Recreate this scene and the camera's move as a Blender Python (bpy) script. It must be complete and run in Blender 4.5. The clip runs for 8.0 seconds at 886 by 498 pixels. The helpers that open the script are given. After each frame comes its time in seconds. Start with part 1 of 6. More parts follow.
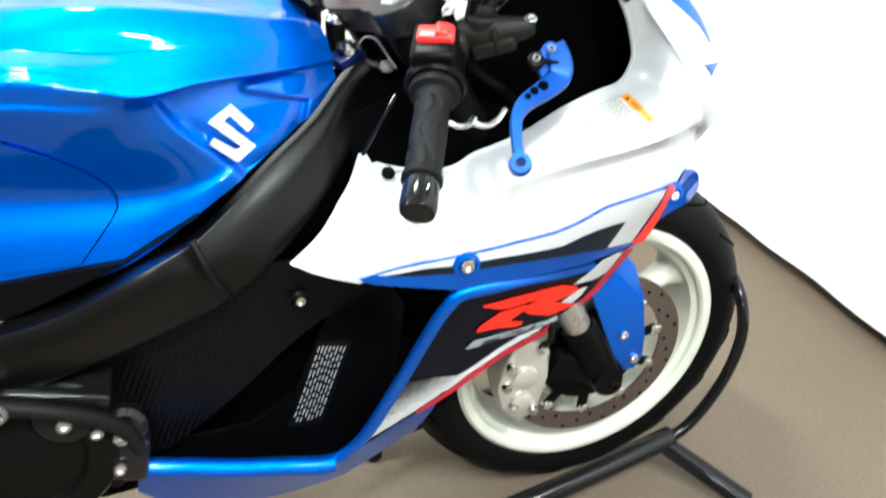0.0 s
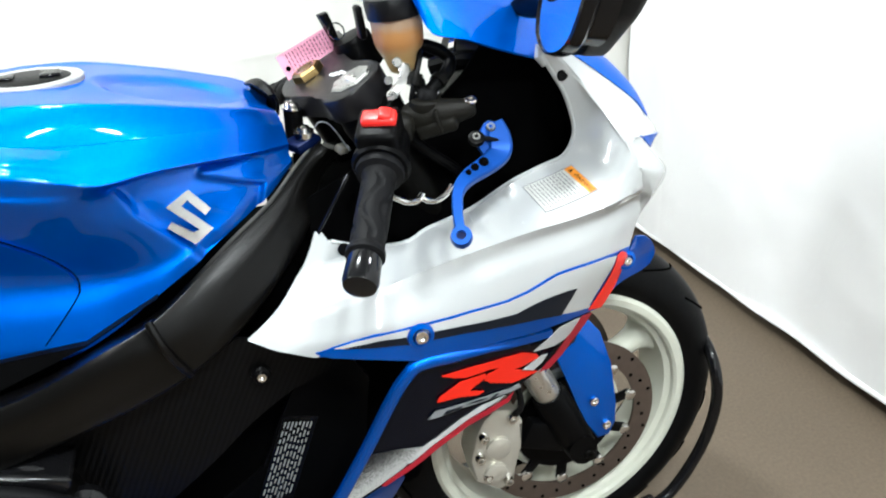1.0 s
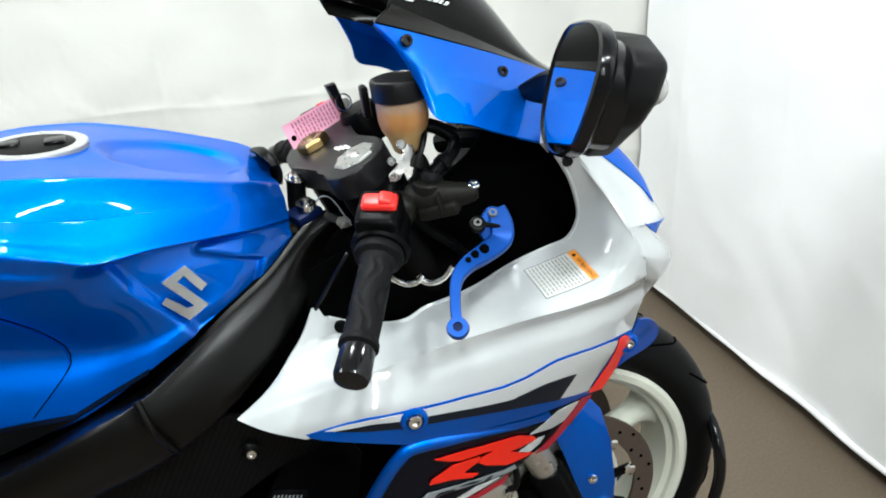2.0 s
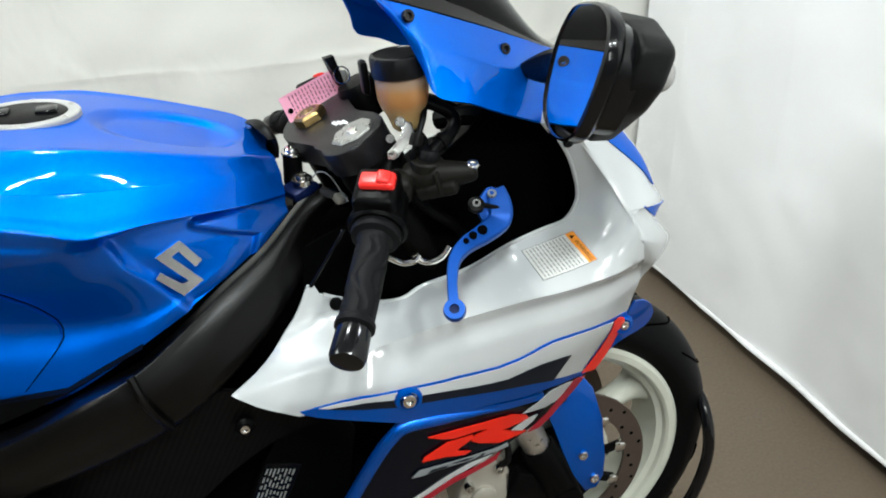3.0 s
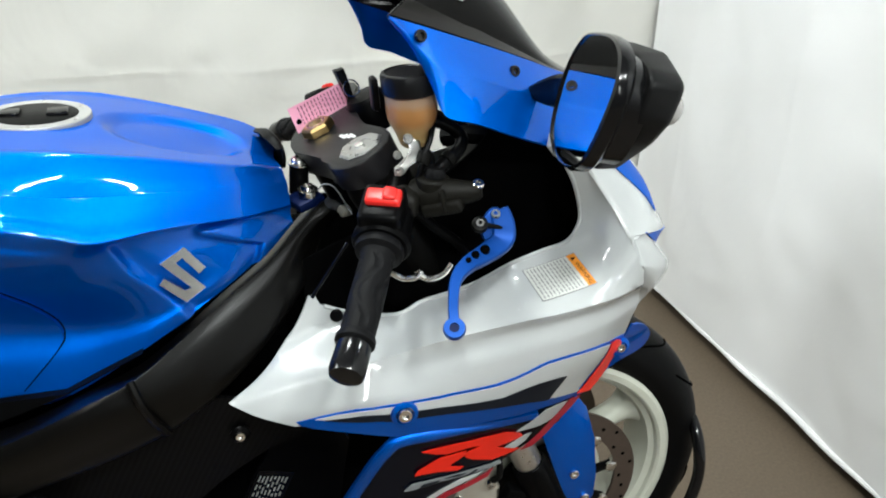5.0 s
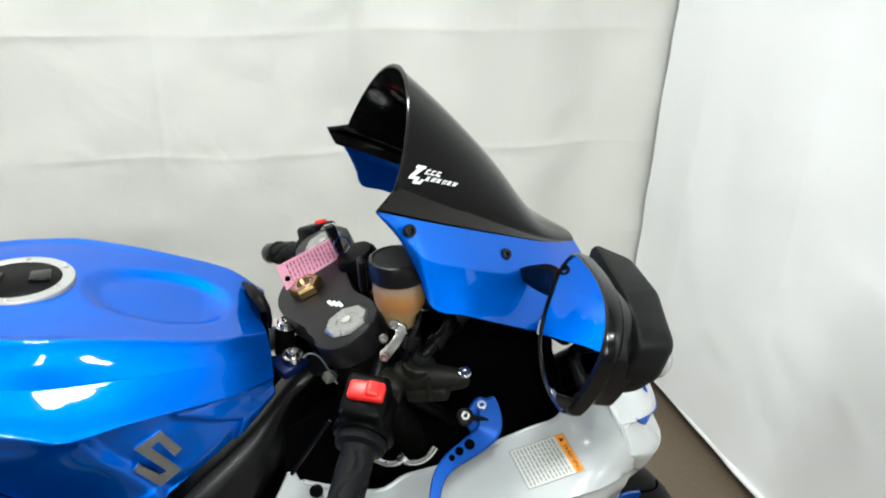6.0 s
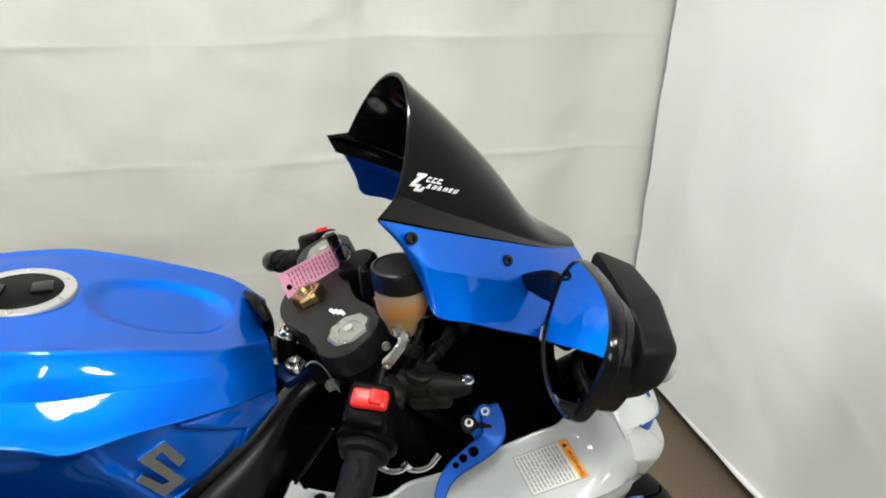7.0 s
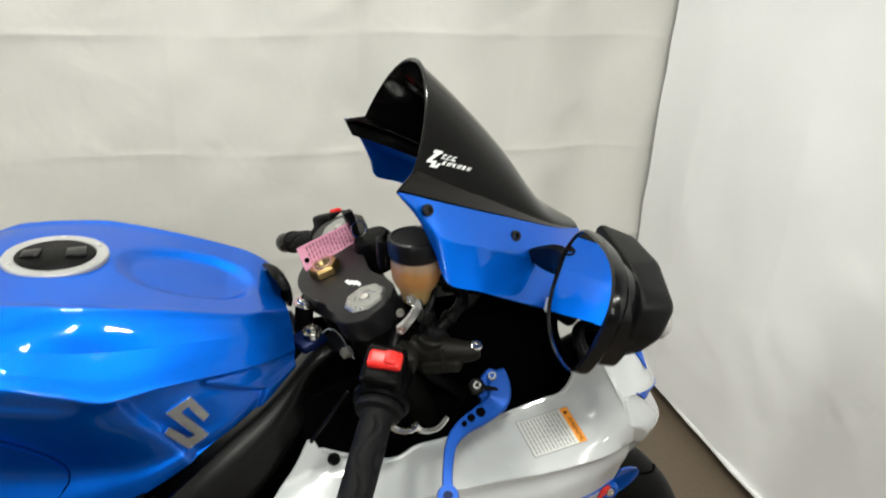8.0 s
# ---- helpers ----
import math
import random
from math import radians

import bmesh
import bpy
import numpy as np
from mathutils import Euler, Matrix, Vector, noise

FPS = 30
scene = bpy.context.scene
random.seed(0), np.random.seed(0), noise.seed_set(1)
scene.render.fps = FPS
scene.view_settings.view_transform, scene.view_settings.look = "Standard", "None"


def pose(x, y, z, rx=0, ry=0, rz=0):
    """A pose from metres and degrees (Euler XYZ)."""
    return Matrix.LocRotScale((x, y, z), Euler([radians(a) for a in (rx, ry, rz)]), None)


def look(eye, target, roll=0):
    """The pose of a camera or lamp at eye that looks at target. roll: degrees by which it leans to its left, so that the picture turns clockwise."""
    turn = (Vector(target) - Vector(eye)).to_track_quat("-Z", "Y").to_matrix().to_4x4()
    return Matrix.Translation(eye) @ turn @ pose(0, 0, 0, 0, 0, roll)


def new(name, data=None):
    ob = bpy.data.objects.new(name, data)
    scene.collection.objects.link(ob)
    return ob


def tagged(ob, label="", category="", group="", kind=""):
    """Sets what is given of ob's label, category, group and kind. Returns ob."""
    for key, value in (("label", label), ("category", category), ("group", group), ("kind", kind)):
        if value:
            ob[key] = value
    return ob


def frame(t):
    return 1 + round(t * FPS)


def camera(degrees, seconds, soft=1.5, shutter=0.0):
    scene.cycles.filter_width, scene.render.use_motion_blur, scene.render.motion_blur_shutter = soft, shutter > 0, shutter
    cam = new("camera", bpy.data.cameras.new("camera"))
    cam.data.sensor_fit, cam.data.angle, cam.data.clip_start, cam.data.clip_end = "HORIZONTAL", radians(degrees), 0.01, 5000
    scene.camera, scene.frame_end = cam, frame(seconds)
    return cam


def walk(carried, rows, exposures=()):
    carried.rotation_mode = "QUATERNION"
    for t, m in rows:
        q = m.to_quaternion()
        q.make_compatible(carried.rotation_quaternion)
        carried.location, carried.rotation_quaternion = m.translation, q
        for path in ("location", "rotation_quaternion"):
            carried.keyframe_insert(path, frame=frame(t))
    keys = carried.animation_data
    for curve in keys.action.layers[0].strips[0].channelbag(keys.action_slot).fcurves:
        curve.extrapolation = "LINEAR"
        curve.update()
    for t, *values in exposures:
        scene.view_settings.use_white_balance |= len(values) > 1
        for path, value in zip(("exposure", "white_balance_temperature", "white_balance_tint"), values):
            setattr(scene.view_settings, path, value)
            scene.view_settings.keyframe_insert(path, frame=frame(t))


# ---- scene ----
from mathutils.bvhtree import BVHTree
from mathutils.geometry import delaunay_2d_cdt

cam = camera(61.41, 8.0, soft=1.9, shutter=0.4)
PATH = [
    (0, (-0.4695, -0.8823, 1.1251), (-0.0465, 0.5669, 0.1449), -3.26),
    (0.1, (-0.4536, -0.8846, 1.1295), (-0.0288, 0.5843, 0.1798), -3.04),
    (0.3, (-0.4284, -0.8946, 1.1376), (0.0392, 0.5822, 0.2208), -3.26),
    (0.5, (-0.4235, -0.9113, 1.1257), (0.0462, 0.5787, 0.2317), -3.96),
    (0.6, (-0.4254, -0.9144, 1.1298), (0.0173, 0.5965, 0.2573), -5.63),
    (0.8, (-0.4292, -0.9189, 1.1335), (0.0034, 0.6034, 0.2759), -6.19),
    (1, (-0.4224, -0.9234, 1.1334), (0.0261, 0.6118, 0.3075), -5.27),
    (1.2, (-0.4112, -0.9227, 1.1382), (0.0452, 0.6230, 0.3366), -5.64),
    (1.5, (-0.4, -0.9149, 1.1545), (0.0587, 0.652, 0.3965), -5.05),
    (1.7, (-0.395, -0.9049, 1.1695), (0.0449, 0.6699, 0.4168), -4.05),
    (3, (-0.3961, -0.8796, 1.1916), (0.0428, 0.6505, 0.3514), -2.08),
    (3.5, (-0.3947, -0.8866, 1.186), (0.038, 0.6479, 0.3504), -1.8),
    (4, (-0.4007, -0.8884, 1.1946), (0.0356, 0.6378, 0.3459), -1.31),
    (4.2, (-0.3997, -0.8864, 1.1926), (0.0358, 0.641, 0.3455), -1.21),
    (5.3, (-0.4019, -0.8677, 1.2269), (0.0494, 0.6675, 0.4027), 0.94),
    (5.5, (-0.386, -0.8413, 1.2659), (0.0592, 0.6907, 0.4325), 1.33),
    (5.6, (-0.3760, -0.8312, 1.2807), (0.0600, 0.7106, 0.4604), 1.72),
    (5.8, (-0.3626, -0.8137, 1.3168), (0.0662, 0.7465, 0.5280), 1.99),
    (6, (-0.3657, -0.7979, 1.3433), (0.084, 0.7684, 0.5788), 2.19),
    (6.2, (-0.3638, -0.8010, 1.3376), (0.0853, 0.7763, 0.5955), 1.89),
    (6.5, (-0.3622, -0.7965, 1.342), (0.0865, 0.7751, 0.588), 1.65),
    (7, (-0.3686, -0.7976, 1.345), (0.0849, 0.7738, 0.5933), 1.64),
    (7.5, (-0.3709, -0.8014, 1.3424), (0.0861, 0.7741, 0.6015), 1.88),
    (7.7, (-0.3807, -0.8125, 1.3430), (0.0882, 0.7614, 0.6061), 2.24),
    (7.8, (-0.3851, -0.8208, 1.3425), (0.0781, 0.7515, 0.5986), 2.10),
    (8, (-0.4003, -0.8508, 1.3349), (0.0615, 0.7229, 0.5932), 2.96),
]
EXPOSURES = [(0, 1.32, 6100, 8), (0.5, 1.05, 6050, 8), (1, 0.71, 6050, 8), (1.5, 0.53, 6050, 7), (3, 0.14, 6150, 7), (4.2, 0.07, 6200, 7), (5.5, 0.12, 6200, 7), (6.2, 0.12, 6250, 7), (6.7, -0.05, 6450, 8), (8, -0.15, 6650, 9)]
walk(cam, [(t, look(eye, target, roll)) for t, eye, target, roll in PATH], EXPOSURES)

# ---- world and light ----
world = bpy.data.worlds.new("room_air")
world.use_nodes = True
scene.world = world
world.node_tree.nodes["Background"].inputs[0].default_value = (0.9, 0.95, 1.0, 1)
world.node_tree.nodes["Background"].inputs[1].default_value = 0.05

LAMP = (0.985, 1.0, 0.955)
ROOM = dict(x0=-2.6, x1=0.788, y0=-2.9, y1=1.055, top=2.75)
# fixture: centre, size along x, size along y, power
FIXTURES = [((-0.75, -1.75, 2.68), 0.16, 0.14, 34), ((-0.25, -1.80, 2.68), 0.06, 0.50, 22), ((0.30, -1.75, 2.68), 0.16, 0.14, 34), ((-0.55, 0.35, 2.68), 0.30, 0.20, 26)]
# unseen upright fill panels, added to brighten the bike: centre, width, height, power
STANDING = [((-0.55, -2.84, 1.75), 0.12, 0.90, 6), ((-2.54, 0.2, 2.0), 0.34, 1.00, 17)]


# ---- mesh helpers ----
def cr(points, n=6, closed=False):
    """Points of a smooth curve through the given ones."""
    P = [Vector(p) for p in points]
    m = len(P)
    out = []
    for i in range(m if closed else m - 1):
        if closed:
            a, b, c, d = P[(i - 1) % m], P[i], P[(i + 1) % m], P[(i + 2) % m]
        else:
            a, b, c, d = P[max(i - 1, 0)], P[i], P[i + 1], P[min(i + 2, m - 1)]
        for k in range(n):
            t = k / n
            out.append(0.5 * (2 * b + (c - a) * t + (2 * a - 5 * b + 4 * c - d) * t * t + (3 * b - a - 3 * c + d) * t ** 3))
    if not closed:
        out.append(P[-1])
    return out


def finish(bm, name, mat, parent=None, label="", angle=35):
    bmesh.ops.remove_doubles(bm, verts=bm.verts[:], dist=1e-6)
    bmesh.ops.recalc_face_normals(bm, faces=bm.faces[:])
    me = bpy.data.meshes.new(name)
    bm.to_mesh(me)
    bm.free()
    for p in me.polygons:
        p.use_smooth = True
    me.set_sharp_from_angle(angle=radians(angle))
    me.materials.append(mat)
    ob = new(name, me)
    if parent:
        ob.parent = parent
    if label:
        tagged(ob, label)
    return ob


def part(name, bm, mat, parent, label="", angle=35):
    return finish(bm, name, mat, parent, label, angle)


def ring_strip(bm, rings, closed_ring=True, caps=True):
    vs = [[bm.verts.new(p) for p in r] for r in rings]
    n = len(vs[0])
    for a, b in zip(vs, vs[1:]):
        for i in range(n if closed_ring else n - 1):
            j = (i + 1) % n
            bm.faces.new((a[i], a[j], b[j], b[i]))
    if caps and closed_ring:
        bm.faces.new(vs[0])
        bm.faces.new(vs[-1])
    return vs


def tube(bm, points, r, seg=12, flat=1.0):
    """A round rod along points; r a number or one per point."""
    P = [Vector(p) for p in points]
    R = [r] * len(P) if not isinstance(r, (list, tuple)) else list(r)
    ref = None
    rings = []
    for i, p in enumerate(P):
        d = (P[min(i + 1, len(P) - 1)] - P[max(i - 1, 0)]).normalized()
        if ref is None:
            ref = Vector((0, 0, 1)) if abs(d.z) < 0.9 else Vector((1, 0, 0))
        u = (ref - d * ref.dot(d)).normalized()
        ref = u
        w = d.cross(u)
        rings.append([p + (u * math.cos(2 * math.pi * k / seg) + w * math.sin(2 * math.pi * k / seg) * flat) * R[i] for k in range(seg)])
    ring_strip(bm, rings)
    return bm


def lathe(bm, profile, origin, axis, seg=32, start=None):
    """Turns (radius, height) pairs round an axis."""
    o, a = Vector(origin), Vector(axis).normalized()
    ref = Vector(start) if start else (Vector((1, 0, 0)) if abs(a.x) < 0.9 else Vector((0, 1, 0)))
    u = (ref - a * ref.dot(a)).normalized()
    w = a.cross(u)
    rings = [[o + a * h + (u * math.cos(2 * math.pi * k / seg) + w * math.sin(2 * math.pi * k / seg)) * max(r, 1e-5) for k in range(seg)] for r, h in profile]
    ring_strip(bm, rings)
    return bm


def annulus(bm, profile, origin, axis, seg=48):
    """Like lathe, but the profile closes on itself (a ring)."""
    o, a = Vector(origin), Vector(axis).normalized()
    ref = Vector((1, 0, 0)) if abs(a.x) < 0.9 else Vector((0, 1, 0))
    u = (ref - a * ref.dot(a)).normalized()
    w = a.cross(u)
    rings = [[o + a * h + (u * math.cos(2 * math.pi * k / seg) + w * math.sin(2 * math.pi * k / seg)) * r for k in range(seg)] for r, h in list(profile) + [profile[0]]]
    ring_strip(bm, rings, caps=False)
    return bm


def box(bm, size, m, bevel=0.0, seg=2):
    made = bmesh.ops.create_cube(bm, size=1, matrix=m @ Matrix.Diagonal((*size, 1)))
    if bevel:
        edges = {e for v in made["verts"] for e in v.link_edges}
        bmesh.ops.bevel(bm, geom=list(edges), offset=bevel, segments=seg, affect="EDGES", profile=0.5)
    return bm


def prism(bm, outline, depth, bevel=0.0):
    """A plate: the outline's 3D points pushed along depth."""
    d = Vector(depth)
    a = [bm.verts.new(Vector(p)) for p in outline]
    b = [bm.verts.new(Vector(p) + d) for p in outline]
    n = len(a)
    top = bm.faces.new(a)
    bot = bm.faces.new(b)
    for i in range(n):
        bm.faces.new((a[i], a[(i + 1) % n], b[(i + 1) % n], b[i]))
    if bevel:
        edges = list(top.edges) + list(bot.edges)
        bmesh.ops.bevel(bm, geom=edges, offset=bevel, segments=2, affect="EDGES", profile=0.5)
    return bm


def loft(bm, rows, thick=0.0):
    vs = [[bm.verts.new(p) for p in r] for r in rows]
    for a, b in zip(vs, vs[1:]):
        for i in range(len(a) - 1):
            bm.faces.new((a[i], a[i + 1], b[i + 1], b[i]))
    if thick:
        bmesh.ops.recalc_face_normals(bm, faces=bm.faces[:])
        bmesh.ops.solidify(bm, geom=bm.faces[:], thickness=thick)
    return bm


def shell(bm, rows, back):
    """A sheet with a thickness: the rows, and the same rows moved by back."""
    b = Vector(back)
    n, m = len(rows), len(rows[0])
    A = [[bm.verts.new(p) for p in r] for r in rows]
    B = [[bm.verts.new(Vector(p) + b) for p in r] for r in rows]
    for j in range(n - 1):
        for i in range(m - 1):
            bm.faces.new((A[j][i], A[j][i + 1], A[j + 1][i + 1], A[j + 1][i]))
            bm.faces.new((B[j][i], B[j + 1][i], B[j + 1][i + 1], B[j][i + 1]))
    for j in range(n - 1):
        bm.faces.new((A[j][0], A[j + 1][0], B[j + 1][0], B[j][0]))
        bm.faces.new((A[j][-1], B[j][-1], B[j + 1][-1], A[j + 1][-1]))
    for i in range(m - 1):
        bm.faces.new((A[0][i], B[0][i], B[0][i + 1], A[0][i + 1]))
        bm.faces.new((A[-1][i], A[-1][i + 1], B[-1][i + 1], B[-1][i]))
    return bm


def smooth_grid(rows, nu=5, nv=5):
    """A finer grid through a coarse one of control points."""
    fine = [cr(r, nu) for r in rows]
    cols = [cr([r[i] for r in fine], nv) for i in range(len(fine[0]))]
    return [[c[j] for c in cols] for j in range(len(cols[0]))]


def bolt(bm, at, axis, r=0.006, h=0.004, socket=True):
    prof = [(0.0001, 0), (r, 0), (r, h * 0.6), (r * 0.85, h), (r * 0.5, h)]
    if socket:
        prof += [(r * 0.45, h * 0.35), (0.0001, h * 0.35)]
    else:
        prof += [(0.0001, h)]
    lathe(bm, prof, at, axis, 14)
    return bm


class Sheet:
    """A smooth body surface y = f(x, z) through a few control points (thin plate)."""

    def __init__(self, control, give=0.0):
        C = np.array(control, float)
        self.P, n = C[:, :2], len(C)
        K = self.ker(np.linalg.norm(self.P[:, None] - self.P[None], axis=2))
        A = np.zeros((n + 3, n + 3))
        A[:n, :n] = K + give * np.eye(n)
        A[:n, n], A[:n, n + 1:], A[n, :n], A[n + 1:, :n] = 1, self.P, 1, self.P.T
        self.w = np.linalg.solve(A, np.r_[C[:, 2], 0, 0, 0])

    @staticmethod
    def ker(r):
        return np.where(r > 1e-9, r * r * np.log(np.maximum(r, 1e-9)), 0)

    def __call__(self, x, z):
        k = self.ker(np.hypot(self.P[:, 0] - x, self.P[:, 1] - z))
        n = len(self.P)
        return float(k @ self.w[:n] + self.w[n] + self.w[n + 1] * x + self.w[n + 2] * z)


def inside(p, poly):
    x, z = p
    odd = False
    for (x1, z1), (x2, z2) in zip(poly, poly[1:] + poly[:1]):
        if (z1 > z) != (z2 > z) and x < (x2 - x1) * (z - z1) / (z2 - z1) + x1:
            odd = not odd
    return odd


def patch(surface, outline, proud=0.0, thick=0.0025, step=0.008, smooth=0, mirror=1, lines=(), place=None):
    """A shell of the surface inside an outline of (x, z) points."""
    poly = [tuple(p) for p in outline]
    if smooth:
        poly = [(p.x, p.y) for p in cr([(x, z, 0) for x, z in poly], smooth, closed=True)]
    edge = []
    for (x1, z1), (x2, z2) in zip(poly, poly[1:] + poly[:1]):
        n = max(1, int(math.hypot(x2 - x1, z2 - z1) / step))
        edge += [(x1 + (x2 - x1) * k / n, z1 + (z2 - z1) * k / n) for k in range(n)]
    xs, zs = [p[0] for p in edge], [p[1] for p in edge]
    pts = [Vector(p) for p in edge]
    m = len(pts)
    E = np.array(edge)
    ties = []
    for line in lines:
        last = -1
        for q in line:
            if inside(q, edge) and np.hypot(*(E - q).T).min() > step * 0.4:
                pts.append(Vector(q))
                if last >= 0:
                    ties.append((last, len(pts) - 1))
                last = len(pts) - 1
            else:
                last = -1
    L = np.array([tuple(p) for p in pts])
    ix, iz = int((max(xs) - min(xs)) / step) + 1, int((max(zs) - min(zs)) / step) + 1
    for i in range(ix + 1):
        for j in range(iz + 1):
            q = (min(xs) + (i + 0.5 * (j % 2)) * step, min(zs) + j * step)
            if inside(q, edge) and np.hypot(*(L - q).T).min() > step * 0.5:
                pts.append(Vector(q))
    co, _, faces, *_ = delaunay_2d_cdt(pts, ties, [list(range(m))], 1, 1e-7)
    bm = bmesh.new()
    if place:
        a = [bm.verts.new(place(c.x, c.y, proud, mirror)) for c in co]
        b = [bm.verts.new(place(c.x, c.y, proud - thick, mirror)) for c in co]
    else:
        Y = [surface(c.x, c.y) for c in co]
        a = [bm.verts.new((c.x, mirror * (y - proud), c.y)) for c, y in zip(co, Y)]
        b = [bm.verts.new((c.x, mirror * (y - proud + thick), c.y)) for c, y in zip(co, Y)]
    count = {}
    for t in faces:
        bm.faces.new([a[i] for i in t])
        bm.faces.new([b[i] for i in reversed(t)])
        for i, j in zip(t, list(t[1:]) + [t[0]]):
            count[(i, j)] = count.get((i, j), 0) + 1
    for i, j in count:
        if (j, i) not in count:
            bm.faces.new((a[j], a[i], b[i], b[j]))
    return bm


# ---- materials ----
def mat(name, col, rough=0.5, metal=0.0, coat=0.0, var=0.08, vscale=25.0, bump=0.0, bscale=400.0, spec=0.5, rvar=0.1, trans=0.0, ior=1.45, edge=(1, 1, 1)):
    m = bpy.data.materials.new(name)
    m.use_nodes = True
    nt = m.node_tree
    b = nt.nodes["Principled BSDF"]
    b.inputs["Metallic"].default_value = metal
    b.inputs["Coat Weight"].default_value = coat
    b.inputs["Coat Roughness"].default_value = 0.03
    b.inputs["Specular IOR Level"].default_value = spec
    b.inputs["Transmission Weight"].default_value = trans
    b.inputs["Specular Tint"].default_value = (*edge, 1)
    b.inputs["IOR"].default_value = ior
    tex = nt.nodes.new("ShaderNodeTexCoord")
    n1 = nt.nodes.new("ShaderNodeTexNoise")
    n1.inputs["Scale"].default_value, n1.inputs["Detail"].default_value = vscale, 6
    nt.links.new(tex.outputs["Object"], n1.inputs["Vector"])
    ramp = nt.nodes.new("ShaderNodeMapRange")
    ramp.inputs["To Min"].default_value, ramp.inputs["To Max"].default_value = 1 - var, 1 + var
    nt.links.new(n1.outputs["Fac"], ramp.inputs["Value"])
    mul = nt.nodes.new("ShaderNodeVectorMath")
    mul.operation = "SCALE"
    mul.inputs[0].default_value = col
    nt.links.new(ramp.outputs["Result"], mul.inputs["Scale"])
    nt.links.new(mul.outputs["Vector"], b.inputs["Base Color"])
    n2 = nt.nodes.new("ShaderNodeTexNoise")
    n2.inputs["Scale"].default_value, n2.inputs["Detail"].default_value = bscale, 3
    nt.links.new(tex.outputs["Object"], n2.inputs["Vector"])
    rr = nt.nodes.new("ShaderNodeMapRange")
    rr.inputs["To Min"].default_value, rr.inputs["To Max"].default_value = max(0.01, rough * (1 - rvar)), min(1, rough * (1 + rvar))
    nt.links.new(n1.outputs["Fac"], rr.inputs["Value"])
    nt.links.new(rr.outputs["Result"], b.inputs["Roughness"])
    if bump:
        bp = nt.nodes.new("ShaderNodeBump")
        bp.inputs["Strength"].default_value, bp.inputs["Distance"].default_value = bump, 0.001
        nt.links.new(n2.outputs["Fac"], bp.inputs["Height"])
        nt.links.new(bp.outputs["Normal"], b.inputs["Normal"])
    return m


BLUE = mat("blue_metallic_paint", (0.0, 0.125, 0.64), 0.54, 1.0, 0.65, 0.10, 900, 0, 1500, edge=(0.02, 0.50, 1.0))
WHITE = mat("pearl_white_paint", (0.45, 0.465, 0.465), 0.26, 0.0, 1.0, 0.03, 30)
NAVY = mat("dark_metallic_paint", (0.0012, 0.0018, 0.005), 0.2, 0, 0.08, 0.15, 700, 0, 500, 0.1)
CRIMSON = mat("dark_red_vinyl", (0.30, 0.008, 0.02), 0.35, 0, 0.0, 0.03, 60, 0, 500, 0.3)
RED = mat("red_vinyl", (0.72, 0.018, 0.006), 0.35, 0, 0.0, 0.03, 60, 0, 500, 0.3)
GREYV = mat("grey_vinyl", (0.20, 0.21, 0.22), 0.35, 0.0, 0.0, 0.05, 60, 0, 500, 0.3)
CHARCOAL = mat("charcoal_vinyl", (0.007, 0.009, 0.014), 0.35, 0, 0.0, 0.08, 300, 0, 500, 0.12)
BLACK = mat("black_plastic", (0.0016, 0.0016, 0.0018), 0.36, 0, 0, 0.15, 30, 0.15, 900, 0.08)
BLACKS = mat("satin_black_shell", (0.005, 0.005, 0.0052), 0.5, 0, 0, 0.15, 40, 0.2, 1200, 0.16)
GLOSSB = mat("gloss_black_plastic", (0.004, 0.004, 0.0045), 0.16, 0, 0, 0.1, 30, 0, 500, 0.35)
DEEP = mat("matte_deep_black", (0.0008, 0.0008, 0.0009), 0.9, 0, 0, 0.15, 20, 0, 600, 0.02)
RUBBER = mat("black_rubber", (0.0045, 0.0045, 0.005), 0.55, 0, 0, 0.12, 50, 0.25, 700, 0.13)
TYRE = mat("tyre_rubber", (0.0018, 0.0018, 0.002), 0.5, 0, 0, 0.18, 40, 0.3, 500, 0.1)
SPAR = mat("satin_black_frame_paint", (0.0014, 0.0013, 0.0011), 0.32, 0, 0, 0.15, 60, 0.08, 1100, 0.25)
ALU = mat("machined_aluminium", (0.66, 0.65, 0.63), 0.28, 1, 0, 0.06, 80, 0.05, 900)
STEEL = mat("polished_steel", (0.72, 0.71, 0.69), 0.16, 1, 0, 0.05, 60)
CHROME = mat("chromed_badge", (0.84, 0.83, 0.81), 0.18, 1, 0, 0.03, 90)
RINGA = mat("satin_silver_ring", (0.40, 0.40, 0.39), 0.5, 0.35, 0, 0.05, 120, 0.05, 900)
CAPM = mat("bright_machined_cap", (0.40, 0.40, 0.385), 0.28, 0.9, 0, 0.06, 120, 0.05, 900)
GOLD = mat("gold_anodised", (0.55, 0.38, 0.16), 0.3, 1, 0, 0.06, 60)
ANODD = mat("dark_blue_anodised", (0.001, 0.006, 0.04), 0.4, 0.3, 0, 0.06, 80, 0, 900, 0.2)
ANOD = mat("blue_anodised", (0.004, 0.06, 0.31), 0.42, 0.35, 0, 0.06, 80, 0.08, 900, 0.3)
YOKE = mat("dark_grey_anodised", (0.007, 0.0066, 0.0075), 0.36, 0, 0, 0.1, 60, 0.15, 900, 0.28)
RIMW = mat("cream_white_wheel_paint", (0.52, 0.53, 0.45), 0.35, 0, 0.4, 0.04, 30)
